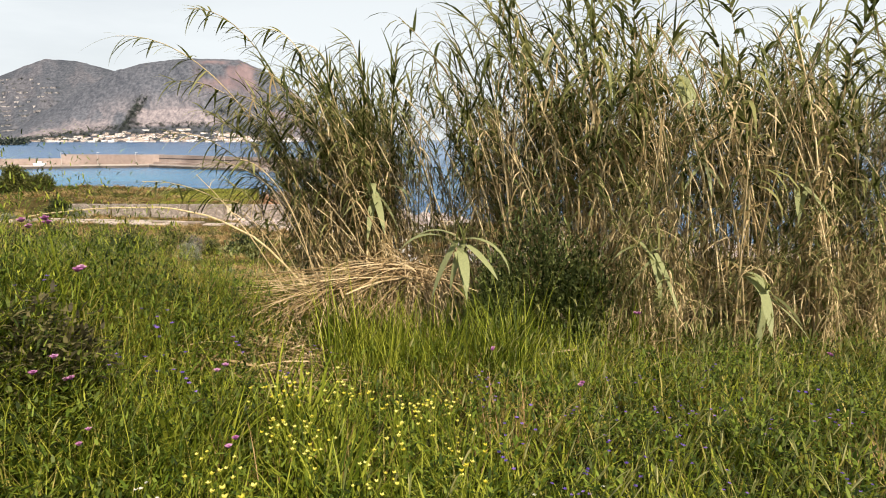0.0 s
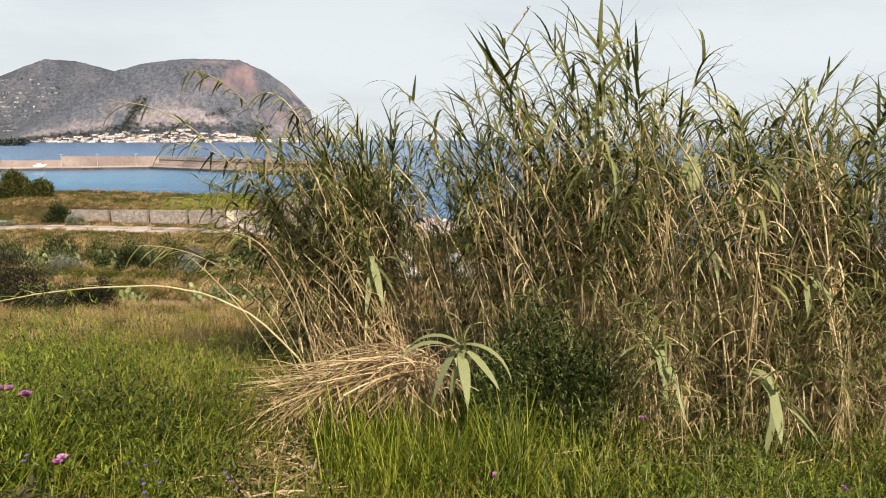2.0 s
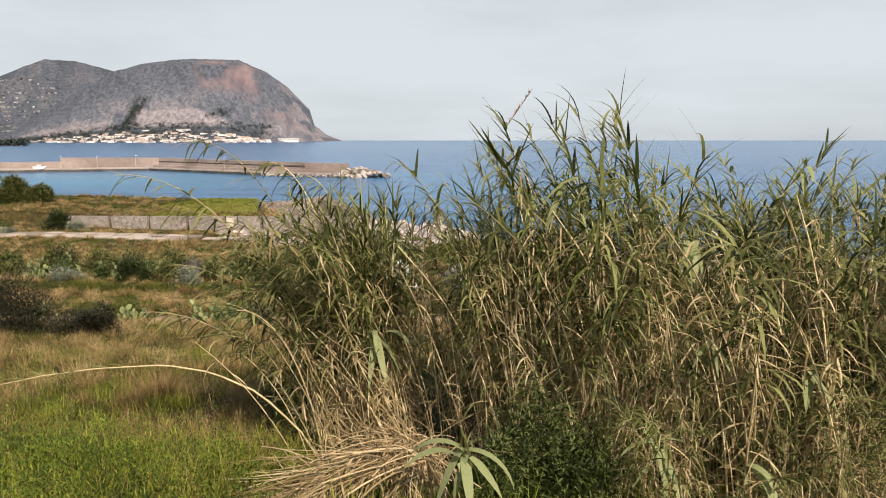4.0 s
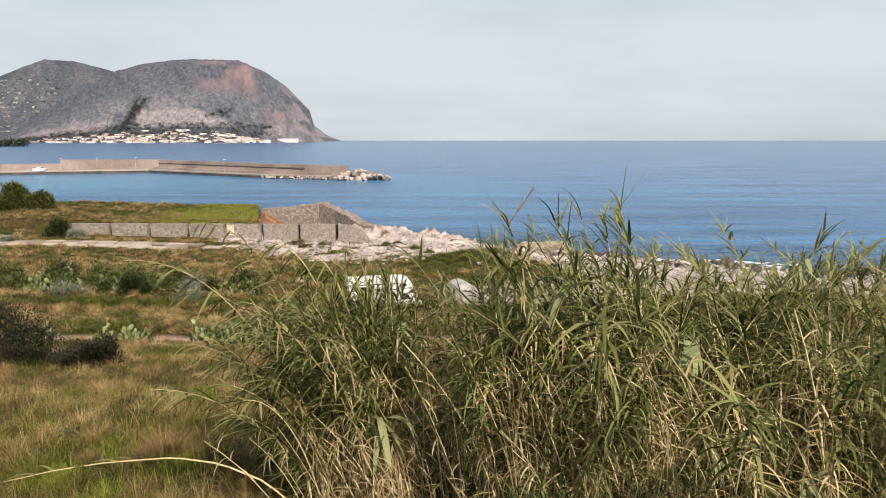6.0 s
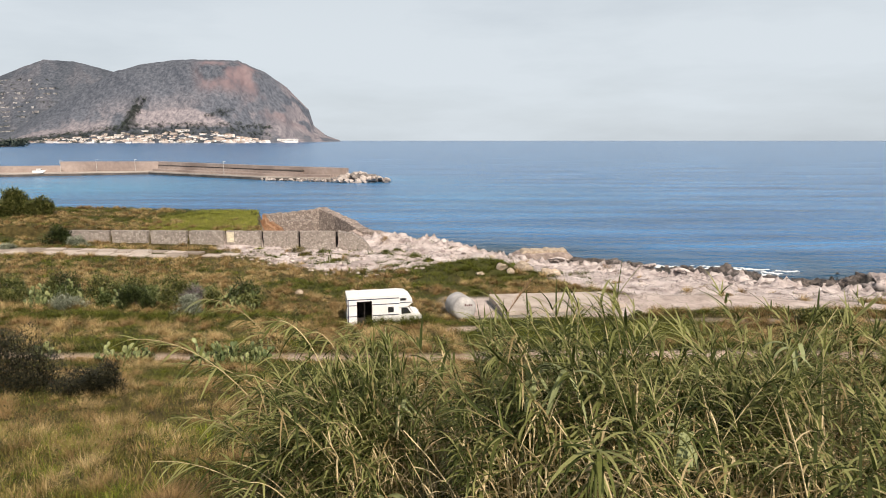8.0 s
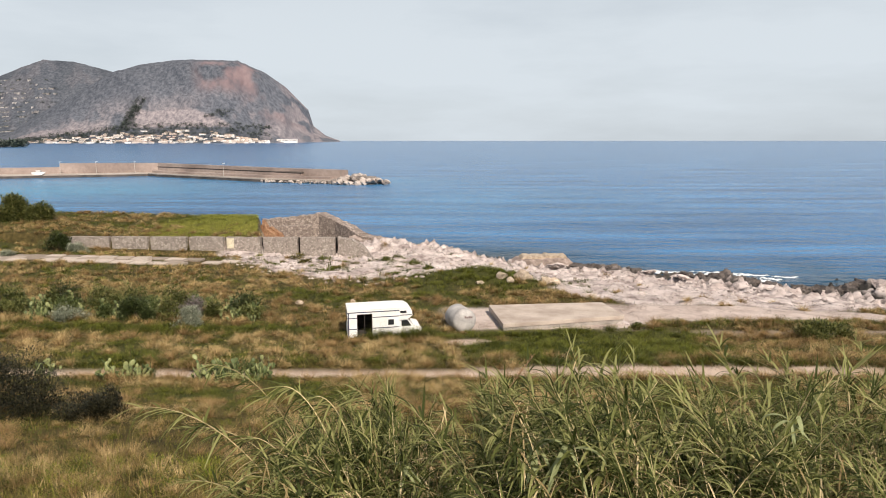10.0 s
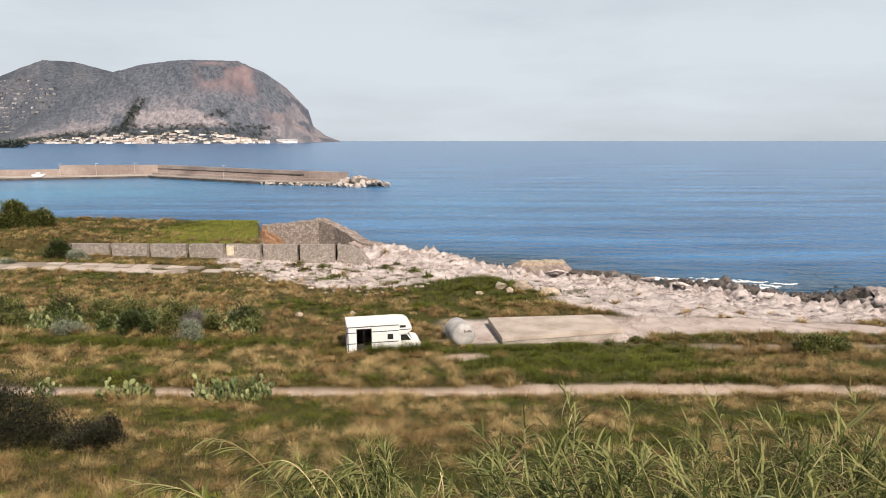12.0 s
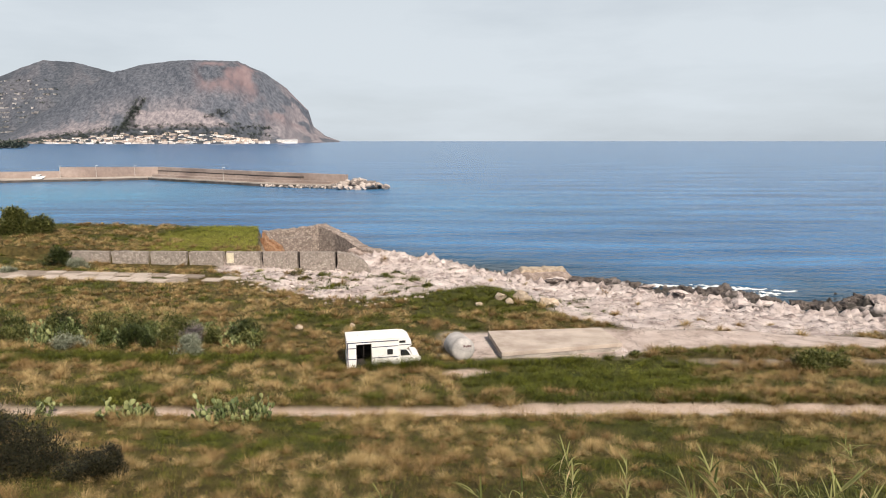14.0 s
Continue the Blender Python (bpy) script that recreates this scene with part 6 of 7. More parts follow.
for n_ in range(14):
    bx, by = rb.uniform(-1.9, -0.8), rb.uniform(7.5, 8.3)
    h = rb.uniform(1.9, 3.5)
    arched_reed((bx, by, ground_z(bx, by) - 0.05), (bx - rb.uniform(0.5, 1.7), by - rb.uniform(-0.2, 0.5), ground_z(bx, by) + h), 560 + n_, True)
plant(1.45, 7.2, 4.75, 180, 0, 17)
for k in range(17):
    if not used[k]:
        plant(4 + 0.2 * k, 9.5, 4.0, 30 * k, 0, k)

for nm, mt, label in (("reed_bed_canes", M_CANE, "straw-coloured canes of the back rows of reeds"), ("reed_bed_leaves", M_REED, "drooping green leaves of the back rows of reeds"),
                      ("reed_bed_dry_leaves", M_REED_DRY, "dry leaves of the back rows of reeds")):
    tagged(attach(nm, mesh_tris(nm, *joined(back_parts[mt.name])), mt), label, "reeds", kind="stuff")

# long bare cane that arches low over the grass
arch = thing("arching_cane", "long bent straw-coloured cane arching over the grass", "reed")
tt = np.linspace(0, 1, 22)
apts = np.stack([-1.45 - 3.8 * tt, 7.0 - 0.6 * tt, np.interp(tt, [0, 0.1, 0.22, 0.36, 0.5, 0.7, 0.85, 1], [14.9, 15.6, 16.12, 16.42, 16.55, 16.55, 16.5, 16.4])], 1)
attach("stem", mesh_tris("stem", *tube(apts, np.linspace(0.015, 0.006, 22), 5), True), M_CANE, arch)
v, t = blades(apts[13:20], np.full(7, np.pi) + np.random.RandomState(2).normal(0, 0.5, 7), 0.5, 0.035, 1.2, 1.3, 5, 0.3)
attach("leaves", mesh_tris("leaves", v, t), M_REED, arch)


def pale_shoot(foot, node, count_, length, width, seed):
    """A bent shoot with a tuft of broad leaves that arch out and hang straight down."""
    r = np.random.RandomState(seed)
    x, y = foot
    z0 = ground_z(x, y)
    ob = thing("broad_leaf_shoot", "reed shoot with broad pale sage-green hanging leaves", "reed", "shoots with hanging leaves", at=pose(x, y, z0))
    e = np.array(node) - np.array([x, y, z0])
    u = np.linspace(0, 1, 10)
    c = np.stack([e[0] * u ** 1.7, e[1] * u ** 1.7, -0.1 + (e[2] + 0.1) * u ** 0.85], 1)
    attach("stem", mesh_tris("stem", *tube(c, np.linspace(0.010, 0.006, 10), 6), True), M_REED, ob)
    for i in range(count_):
        b = (e + np.array([r.uniform(-0.07, 0.07), r.uniform(-0.05, 0.05), -r.uniform(0, 0.12)]))[None]
        arched = i % 3 == 0
        a = r.choice([2.6, 3.4, -0.6]) + r.normal(0, 0.4) if arched else -1.57 + r.normal(0, 0.9)
        bend = (0.8 + r.uniform(-0.3, 0.3), 1.9 + r.uniform(-0.3, 0.4)) if arched else (2.35 + r.uniform(-0.4, 0.3), 0.45)
        v, t = blades(b, [a], length * r.uniform(0.6, 1.1), width * r.uniform(0.7, 1.2), *bend, 9, 0.5)
        attach("leaf", mesh_tris("leaf", v, t, True), M_REED_PALE, ob)
    k = 7
    v, t = blades(np.repeat([e], k, 0) + r.normal(0, 0.02, (k, 3)), r.uniform(0, 6.28, k), r.uniform(0.12, 0.3, k), 0.02, r.uniform(0.1, 0.7, k), r.uniform(0.3, 1.4, k), 4, 0.35)
    attach("young_leaves", mesh_tris("young_leaves", v, t), M_REED, ob)


for i, (foot, node, n_, ln, w) in enumerate((((0.45, 5.6), (0.20, 4.8, 16.45), 8, 0.75, 0.10), ((-0.6, 8.2), (-0.91, 7.5, 16.75), 7, 0.85, 0.10), ((3.1, 5.9), (3.17, 5.0, 15.95), 6, 0.62, 0.11),
                                             ((2.7, 7.0), (2.85, 6.6, 18.1), 9, 0.62, 0.085), ((2.3, 6.0), (2.11, 5.3, 16.3), 8, 0.7, 0.06), ((1.7, 7.2), (1.46, 7.0, 18.75), 7, 0.7, 0.075), ((1.2, 7.4), (1.09, 7.2, 18.6), 7, 0.6, 0.07),
                                             ((0.1, 8.3), (-0.6, 8.0, 17.9), 6, 0.55, 0.065), ((3.9, 6.2), (3.75, 5.6, 17.0), 7, 0.5, 0.06), ((2.9, 6.4), (2.85, 6.0, 17.2), 7, 0.55, 0.055), ((4.4, 7.6), (4.5, 7.4, 18.9), 5, 0.4, 0.06))):
    pale_shoot(foot, node, n_, ln, w, 1 + i)
# dead leaves, side shoots and broken canes inside the thicket
r = np.random.RandomState(31)
FRONT = ([-2.2, -0.6, 0.4, 1.4, 3, 9], [8.3, 8.0, 7.1, 6.3, 5.7, 5.4])


def thicket_points(n, power, top):
    x, y = r.uniform(-2.1, 8.8, n), r.uniform(5.5, 10.4, n)
    k = x * 8.7 / (y + 0.6)
    keep = (y > np.interp(x, *FRONT)) & ~((k > -0.5) & (k < 0.15) & (r.rand(n) < 0.75)) & ~((x < -0.3) & (r.rand(n) < 0.4)) & ~((x > 3.9) & (y > 7) & (r.rand(n) < 0.5))
    x, y = x[keep], y[keep]
    hmax = np.array([thicket_height(a * 8.7 / (b + 0.6)) for a, b in zip(x, y)])
    return np.stack([x, y, land(x, y) + r.rand(len(x)) ** power * hmax * top], 1)


b = thicket_points(7000, 0.9, 0.74)
n = len(b)
v, t = blades(b, r.uniform(0, 6.28, n), r.uniform(0.25, 0.75, n), r.uniform(0.01, 0.028, n), np.where(r.rand(n) < 0.7, r.uniform(2.0, 3.1, n), r.uniform(0.0, 2.0, n)), r.uniform(0.0, 0.5, n), 4, 0.3)
tagged(attach("dead_reed_litter", mesh_tris("dead_reed_litter", v, t), M_REED_DRY), "tangle of dead straw-coloured reed leaves", "reed litter", kind="stuff")
b = thicket_points(6000, 0.8, 0.80)
n = len(b)
v, t = blades(b, r.uniform(0, 6.28, n), r.uniform(0.3, 0.7, n), r.uniform(0.014, 0.042, n), r.uniform(0.3, 1.1, n), r.uniform(1.3, 2.4, n), 5, 0.35)
tagged(attach("reed_side_leaves", mesh_tris("reed_side_leaves", v, t), M_REED), "green leaves of side shoots in the thicket", "reed leaves", kind="stuff")

# heap of cut reed straw: a bent ridge, open underneath where it droops over at one end
def strands(p0, p1, p2, width, segs=6):
    """Thin flat straws along quadratic curves."""
    k = len(p0)
    u = np.linspace(0, 1, segs + 1)[None, :, None]
    c = (1 - u) ** 2 * p0[:, None] + 2 * u * (1 - u) * p1[:, None] + u ** 2 * p2[:, None]
    d = p2 - p0
    side = np.stack([-d[:, 1], d[:, 0], r.normal(0, 0.6, k) * np.linalg.norm(d, axis=1)], 1)
    side /= np.linalg.norm(side, axis=1)[:, None] + 1e-9
    side = side * (width / 2)[:, None]
    v = np.stack([c - side[:, None], c + side[:, None]], 2).reshape(k, -1, 3)
    q = 2 * np.arange(segs)
    tri = np.concatenate([np.stack([q, q + 1, q + 3], 1), np.stack([q, q + 3, q + 2], 1)])
    return v.reshape(-1, 3), (tri[None] + (np.arange(k) * 2 * (segs + 1))[:, None, None]).reshape(-1, 3)


RIDGE = np.array([(-0.06, 5.75, 15.84), (-0.35, 5.72, 15.98), (-0.8, 5.65, 15.93), (-1.3, 5.45, 15.80), (-1.8, 5.1, 15.74), (-2.25, 4.7, 15.72)])


def ridge(u):
    return np.stack([np.interp(u * 5, np.arange(6), RIDGE[:, i]) for i in range(3)], 1)


def jit(k, a, b, c):
    return r.normal(0, 1, (k, 3)) * np.array([a, b, c])


def on_land(p, lift=0.05):
    p[:, 2] = np.maximum(p[:, 2], land(p[:, 0], p[:, 1]) + lift)
    return p


n = 300                                    # along the ridge and down its long tail
u0 = r.uniform(-0.05, 0.6, n)
u2 = u0 + r.uniform(0.08, 0.36, n)
off = jit(n, 0.06, 0.17, 0.05)
A = strands(ridge(u0) + off, ridge((u0 + u2) / 2) + off + jit(n, 0.03, 0.05, 0.06), on_land(ridge(u2) + off + jit(n, 0.4, 0.45, 0.10)), r.uniform(0.005, 0.015, n))
n = 90                                    # drooping over the open end
s_ = ridge(np.where(r.rand(n) < 0.75, r.uniform(0.0, 0.11, n), r.uniform(0.1, 0.4, n))) + jit(n, 0.08, 0.16, 0.06)
e_ = s_ + np.stack([r.uniform(-0.15, 0.2, n), r.uniform(-0.5, 0.25, n), r.uniform(-0.75, -0.2, n)], 1)
B = strands(s_, s_ + np.stack([0.45 * (e_ - s_)[:, 0], 0.6 * (e_ - s_)[:, 1], r.uniform(0.0, 0.1, n)], 1), on_land(e_), r.uniform(0.006, 0.015, n))
def heap_top(x, y):
    """Upper face of the heap: high along the ridge, falling to the front."""
    o = np.argsort(RIDGE[:, 0])
    ry, rz = np.interp(x, RIDGE[o, 0], RIDGE[o, 1]), np.interp(x, RIDGE[o, 0], RIDGE[o, 2])
    g = land(x, y)
    return g + 0.06 + (rz - g) * np.clip(1 - np.maximum(ry - y, (y - ry) * 1.6) / 0.8, 0, 1) ** 0.8


n = 900                                    # lying on its face, swept towards the tail
sx_ = r.uniform(-2.2, 0.0, n)
sy_ = np.interp(sx_, RIDGE[::-1, 0], RIDGE[::-1, 1]) + r.uniform(-0.36, 0.22, n)
ok = ~((sx_ > -1.0) & (sx_ < -0.1) & (sy_ < 5.55))
sx_, sy_ = sx_[ok], sy_[ok]
n = len(sx_)
az = np.pi + r.normal(0.4, 1.25, n)
ln = r.uniform(0.15, 0.6, n)
ex_, ey_ = sx_ + ln * np.cos(az), sy_ + ln * np.sin(az)
s_ = np.stack([sx_, sy_, heap_top(sx_, sy_) + r.uniform(-0.08, 0.05, n)], 1)
e_ = np.stack([ex_, ey_, heap_top(ex_, ey_) + r.uniform(-0.06, 0.08, n)], 1)
C_ = strands(s_, (s_ + e_) / 2 + np.stack([0 * az, 0 * az, r.uniform(0.0, 0.09, n)], 1), e_, r.uniform(0.005, 0.014, n))
n = 170                                    # long loose straws on top
s_ = ridge(r.uniform(0.0, 0.6, n)) + jit(n, 0.15, 0.2, 0.05)
e_ = s_ + np.stack([r.normal(-0.1, 0.5, n), r.normal(-0.15, 0.4, n), r.normal(-0.08, 0.1, n)], 1)
D_ = strands(s_, (s_ + e_) / 2 + np.array([0, 0, 0.14]), on_land(e_), r.uniform(0.008, 0.02, n))
n = 900                                    # trampled straw before it
lx, ly = r.normal(-1.38, 0.2, n), r.normal(4.3, 0.45, n)
s_ = np.stack([lx, ly, land(lx, ly) + r.uniform(0.03, 0.25, n)], 1)
e_ = on_land(s_ + jit(n, 0.22, 0.22, 0.05))
E_ = strands(s_, (s_ + e_) / 2 + np.array([0, 0, 0.04]), e_, r.uniform(0.007, 0.018, n), 3)
n = 36                                     # scraps along the edge of the thicket
lx = r.uniform(0.3, 3.4, n)
ly = r.normal(0, 0.22, n) + np.interp(lx, [0.3, 1.4, 3.4], [5.4, 5.0, 4.9])
s_ = np.stack([lx, ly, land(lx, ly) + r.uniform(0.05, 0.3, n)], 1)
F_ = strands(s_, s_ + jit(n, 0.15, 0.12, 0.05), on_land(s_ + jit(n, 0.35, 0.2, 0.06)), r.uniform(0.006, 0.016, n), 3)
tagged(attach("straw_heap", mesh_tris("straw_heap", *joined([A, B, C_, D_, E_, F_])), M_STRAW), "collapsed heap of bleached dry reed straw", "straw", kind="stuff")


# ---- grasses ----
def view_wedge(x, y, margin=1.5):
    return (np.abs(x) < 0.74 * (y + 0.9) + margin).astype(float)


def bare_ground(x, y):
    return (1 - np.clip(zone_track(x, y) * 1.05, 0, 1)) * (1 - zone_lane(x, y)) * (1 - 0.85 * np.exp(-((y - 94.3) / 2.2) ** 2) * step01(-np.asarray(x), 15, 18))


def off_heap(x, y):
    d = ((x + 0.95) / 1.0) ** 2 + ((y - 5.7) / 0.5) ** 2
    e = ((x + 1.38) / 0.34) ** 2 + ((y - 4.25) / 0.8) ** 2
    return ((d > 1) & (e > 1)).astype(float)


def off_slab(x, y):
    hard = ((x > 3.8) & (x < 15.3) & (y > 46.5 + 0.24 * (x - 4.7)) & (y < 54.6)) | ((x > -7.9) & (x < -1.3) & (y > 44.75 + 0.21 * (x + 7.3)) & (y < 48.6)) | ((x > -62) & (np.abs(y - 96.6 + 0.021 * (x + 17)) < 0.75))
    return 1 - hard.astype(float)


def patch(seed, scale, lo, hi):
    return lambda x, y: step01(fractal(x * scale, y * scale, 3, seed), lo, hi)


def scatter(pick, x0, x1, y0, y1, density, r):
    n = int((x1 - x0) * (y1 - y0) * density)
    x, y = r.uniform(x0, x1, n), r.uniform(y0, y1, n)
    ok = r.rand(n) < pick(x, y)
    return x[ok], y[ok]


def sow(name, label, mat, pick, area, density, height, width, segs=3, seed=0, droop=(0.2, 1.1), tilt=0.35, wind=0.0):
    """Single blades over a stretch of ground; pick gives how likely one stands at a place."""
    r = np.random.RandomState(seed)
    x, y = scatter(pick, *area, density, r)
    k = len(x)
    az = r.uniform(0, 6.28, k) if not wind else r.normal(0, wind, k)
    hh = height * r.uniform(0.5, 1.25, k) * (0.6 + 0.8 * fractal(x * 0.9, y * 0.9, 2, seed + 5))
    v, t = blades(np.stack([x, y, land(x, y) - 0.03], 1), az, hh, width * r.uniform(0.6, 1.4, k), np.abs(r.normal(0, tilt, k)), r.uniform(*droop, k), segs)
    return tagged(attach(name, mesh_tris(name, v, t), mat), label, "grass", kind="stuff")


def tussocks(name, label, mat, pick, area, density, count_, height, width, clump, seed, segs=2, tilt=1.0):
    """Rounded tufts: blades that fan out from a common foot."""
    r = np.random.RandomState(seed)
    cx, cy = scatter(pick, *area, density, r)
    size = r.uniform(0.55, 1.4, len(cx))
    cx, cy, size = (np.repeat(a, count_) for a in (cx, cy, size))
    k = len(cx)
    a, q = r.uniform(0, 6.28, k), r.rand(k) ** 0.6
    x, y = cx + clump * size * q * np.cos(a) * 1.2, cy + clump * size * q * np.sin(a)
    v, t = blades(np.stack([x, y, land(x, y) - 0.03], 1), a + r.normal(0, 0.45, k), height * size * r.uniform(0.6, 1.15, k), width * r.uniform(0.6, 1.5, k),
                  tilt * q * r.uniform(0.4, 1.25, k), r.uniform(0.2, 1.3, k), segs)
    return tagged(attach(name, mesh_tris(name, v, t), mat), label, "grass", kind="stuff")


def weeds(name, label, mat, pick, area, density, height, size, seed, narrow=0.4):
    """Small leaves at all heights: clovers, vetches and other herbs."""
    r = np.random.RandomState(seed)
    x, y = scatter(pick, *area, density, r)
    k = len(x)
    lump = 0.35 + 1.1 * fractal(x * 2.6, y * 2.6, 2, seed + 2)
    z = land(x, y) + height * r.rand(k) ** 0.7 * lump
    v, t = blades(np.stack([x, y, z], 1), r.uniform(0, 6.28, k), size * r.uniform(0.6, 1.5, k), size * narrow, r.uniform(0.2, 1.6, k), r.uniform(0.0, 1.0, k), 2, 0.7)
    return tagged(attach(name, mesh_tris(name, v, t), mat), label, "herbs", kind="stuff")


M_DARK_HERB = leafy("dark_herb", (0.022, 0.036, 0.009), (0.105, 0.14, 0.028), leaf=0.3)
pA, pB, pC = patch(61, 0.9, 0.40, 0.60), patch(62, 0.7, 0.42, 0.58), patch(63, 0.22, 0.44, 0.56)
pD, pE = patch(64, 1.4, 0.45, 0.60), patch(65, 0.12, 0.42, 0.55)
NEAR = (-5.8, 5.8, 1.0, 6.8)
# meadow beside the camera
sow("meadow_grass", "lush green meadow grass", M_GRASS, lambda x, y: view_wedge(x, y, 0.6) * off_heap(x, y) * (0.35 + 0.65 * pA(x, y)) * (1 - 0.75 * step01(x, 1.2, 2.0) * step01(y, 4.4, 5.0)), NEAR, 560, 0.40, 0.017, 3, 1, tilt=0.6, droop=(0.2, 1.6))
sow("meadow_grass", "yellowing meadow grass", M_GRASS_YELLOW, lambda x, y: view_wedge(x, y, 0.6) * off_heap(x, y) * (0.2 + 0.8 * (1 - pA(x, y))) * (0.25 + 0.5 * step01(x, -1.5, 0) - 0.3 * step01(x, 0.8, 2) * step01(-y, -3.6, -2.6)), NEAR, 300, 0.42, 0.014, 3, 2, tilt=0.55, droop=(0.2, 1.6))
sow("tall_grass", "tall bright green grass before the reeds", M_GRASS, lambda x, y: view_wedge(x, y, 0.6) * off_heap(x, y) * (0.3 + 0.7 * pD(x, y)), (-2.2, 1.6, 3.7, 5.4), 420, 0.62, 0.011, 4, 21, tilt=0.35, droop=(0.2, 1.2))
sow("tall_grass", "tall green grass growing up through the straw", M_GRASS, lambda x, y: 0.4 + 0.6 * pD(x, y), (-1.0, 0.8, 4.2, 5.25), 1000, 0.95, 0.011, 4, 23, tilt=0.3, droop=(0.2, 1.0))
sow("tall_grass", "tall bright green grass at the foot of the reeds", M_GRASS, lambda x, y: 0.3 + 0.7 * pD(x, y), (0.9, 2.3, 4.9, 5.6), 240, 1.15, 0.011, 4, 26, tilt=0.22, droop=(0.2, 0.9))
sow("tall_grass", "clump of tall grass before the straw", M_GRASS, lambda x, y: np.exp(-((x + 0.98) / 0.16) ** 2), (-1.4, -0.5, 4.6, 5.3), 900, 0.95, 0.010, 4, 27, tilt=0.22, droop=(0.2, 0.9))
weeds("tall_weeds", "tall feathery weeds on the bank", M_GRASS, lambda x, y: view_wedge(x, y, 0.8) * pA(x, y), (-5.5, -2.0, 2.4, 5.2), 700, 1.0, 0.05, 22, 0.2)
weeds("meadow_herbs", "dark leafy herbs among the grass", M_HERB, lambda x, y: view_wedge(x, y, 0.6) * off_heap(x, y) * (0.25 + 0.75 * pD(x, y)), NEAR, 1300, 0.40, 0.047, 3)
weeds("bank_weeds", "tall feathery green weeds on the bank", M_HERB, lambda x, y: view_wedge(x, y, 0.8) * step01(-x, 1.0, 2.0), (-6.5, -0.8, 1.4, 6.5), 1000, 0.62, 0.042, 4, 0.2)
weeds("bank_weeds", "pale green weeds on the bank", M_GRASS, lambda x, y: view_wedge(x, y, 0.8) * step01(-x, 1.0, 2.0), (-6.5, -0.8, 1.4, 7.5), 500, 0.66, 0.045, 5, 0.18)
weeds("shade_herbs", "dark green clover and vetch low in the meadow", M_DARK_HERB, lambda x, y: view_wedge(x, y, 0.5) * (0.15 + 0.85 * step01(x, 0.3, 1.4)) * (0.3 + 0.7 * pD(x, y)), (-1.5, 5.0, 1.0, 5.6), 1300, 0.45, 0.035, 8)
sow("bank_grass", "tall yellow-green grass on the bank", M_GRASS, lambda x, y: view_wedge(x, y, 0.8) * step01(-x, 0.8, 1.8), (-6.5, -0.6, 1.4, 5.4), 420, 0.62, 0.007, 3, 12, tilt=0.5, droop=(0.2, 1.5))
sow("meadow_grass", "green meadow grass round about", M_GRASS, lambda x, y: (1 - view_wedge(x, y, 0.5)) * (0.4 + 0.6 * pA(x, y)), (-16, 16, -9, 13), 26, 0.42, 0.022, 2, 51, tilt=0.6)
tussocks("meadow_tufts", "lush tufts of broad green grass", M_GRASS, lambda x, y: view_wedge(x, y, 0.6) * off_heap(x, y) * (0.3 + 0.7 * pA(x, y)) * (1 - 0.8 * step01(x, 1.2, 2.0) * step01(y, 4.4, 5.0)), NEAR, 4.5, 46, 0.40, 0.013, 0.12, 41, 3, 0.75)
tussocks("meadow_tufts", "lush clump of broad bright green blades", M_GRASS, lambda x, y: 1 + 0 * x, (-1.8, -0.35, 2.0, 3.3), 7, 40, 0.50, 0.024, 0.14, 43, 4, 0.6)
sow("meadow_grass", "reddish brown stems in the meadow", M_RUSSET, lambda x, y: off_heap(x, y) * patch(67, 1.6, 0.5, 0.62)(x, y), (-1.3, 3.2, 2.2, 4.8), 170, 0.40, 0.008, 3, 44, tilt=0.35)
weeds("bank_weeds", "dark green leafy weeds on the bank", M_DARK_HERB, lambda x, y: view_wedge(x, y, 0.8) * step01(-x, 0.9, 1.6) * (0.2 + 0.8 * pD(x, y)), (-5.5, -0.8, 1.2, 5.0), 1100, 0.5, 0.055, 45, 0.35)
weeds("tall_weeds", "tall feathery weeds rising over the bank", M_HERB, lambda x, y: view_wedge(x, y, 0.8) * pA(x, y) * step01(-x, 1.7, 2.3), (-5.5, -1.6, 2.0, 4.6), 900, 1.15, 0.04, 46, 0.22)
sow("bank_grass", "russet seeding grass on the bank", M_RUSSET, lambda x, y: view_wedge(x, y, 0.8) * step01(-x, 1.3, 2.4) * (0.2 + 0.8 * pA(x, y)), (-7.5, -0.6, 4.0, 9), 330, 0.6, 0.006, 3, 335, tilt=0.45, droop=(0.2, 1.3))
sow("slope_grass", "green grass on the upper slope", M_GRASS, lambda x, y: view_wedge(x, y) * (0.3 + 0.7 * pB(x, y)) * (1 - step01(x, -2.6, -1.6) * step01(y, 7, 8)), (-13, 3, 8.5, 17), 70, 0.36, 0.011, 2, 13)
sow("slope_grass", "brownish olive grass on the upper slope", M_SLOPE, lambda x, y: view_wedge(x, y) * (1 - step01(x, -2.6, -1.6) * step01(y, 7, 8)), (-13, 3, 5.2, 17), 130, 0.36, 0.010, 2, 17)
sow("slope_grass", "golden dry grass on the slope", M_GOLD, lambda x, y: view_wedge(x, y) * (1 - 0.75 * pB(x, y)) * (1 - step01(x, -2.6, -1.6) * step01(-y, -11, -10)), (-14, 10, 7.5, 17), 30, 0.45, 0.010, 3, 14)


def slope(x, y):
    return view_wedge(x, y) * (1 - step01(x, -2.6, -1.6) * step01(-y, -11, -10))


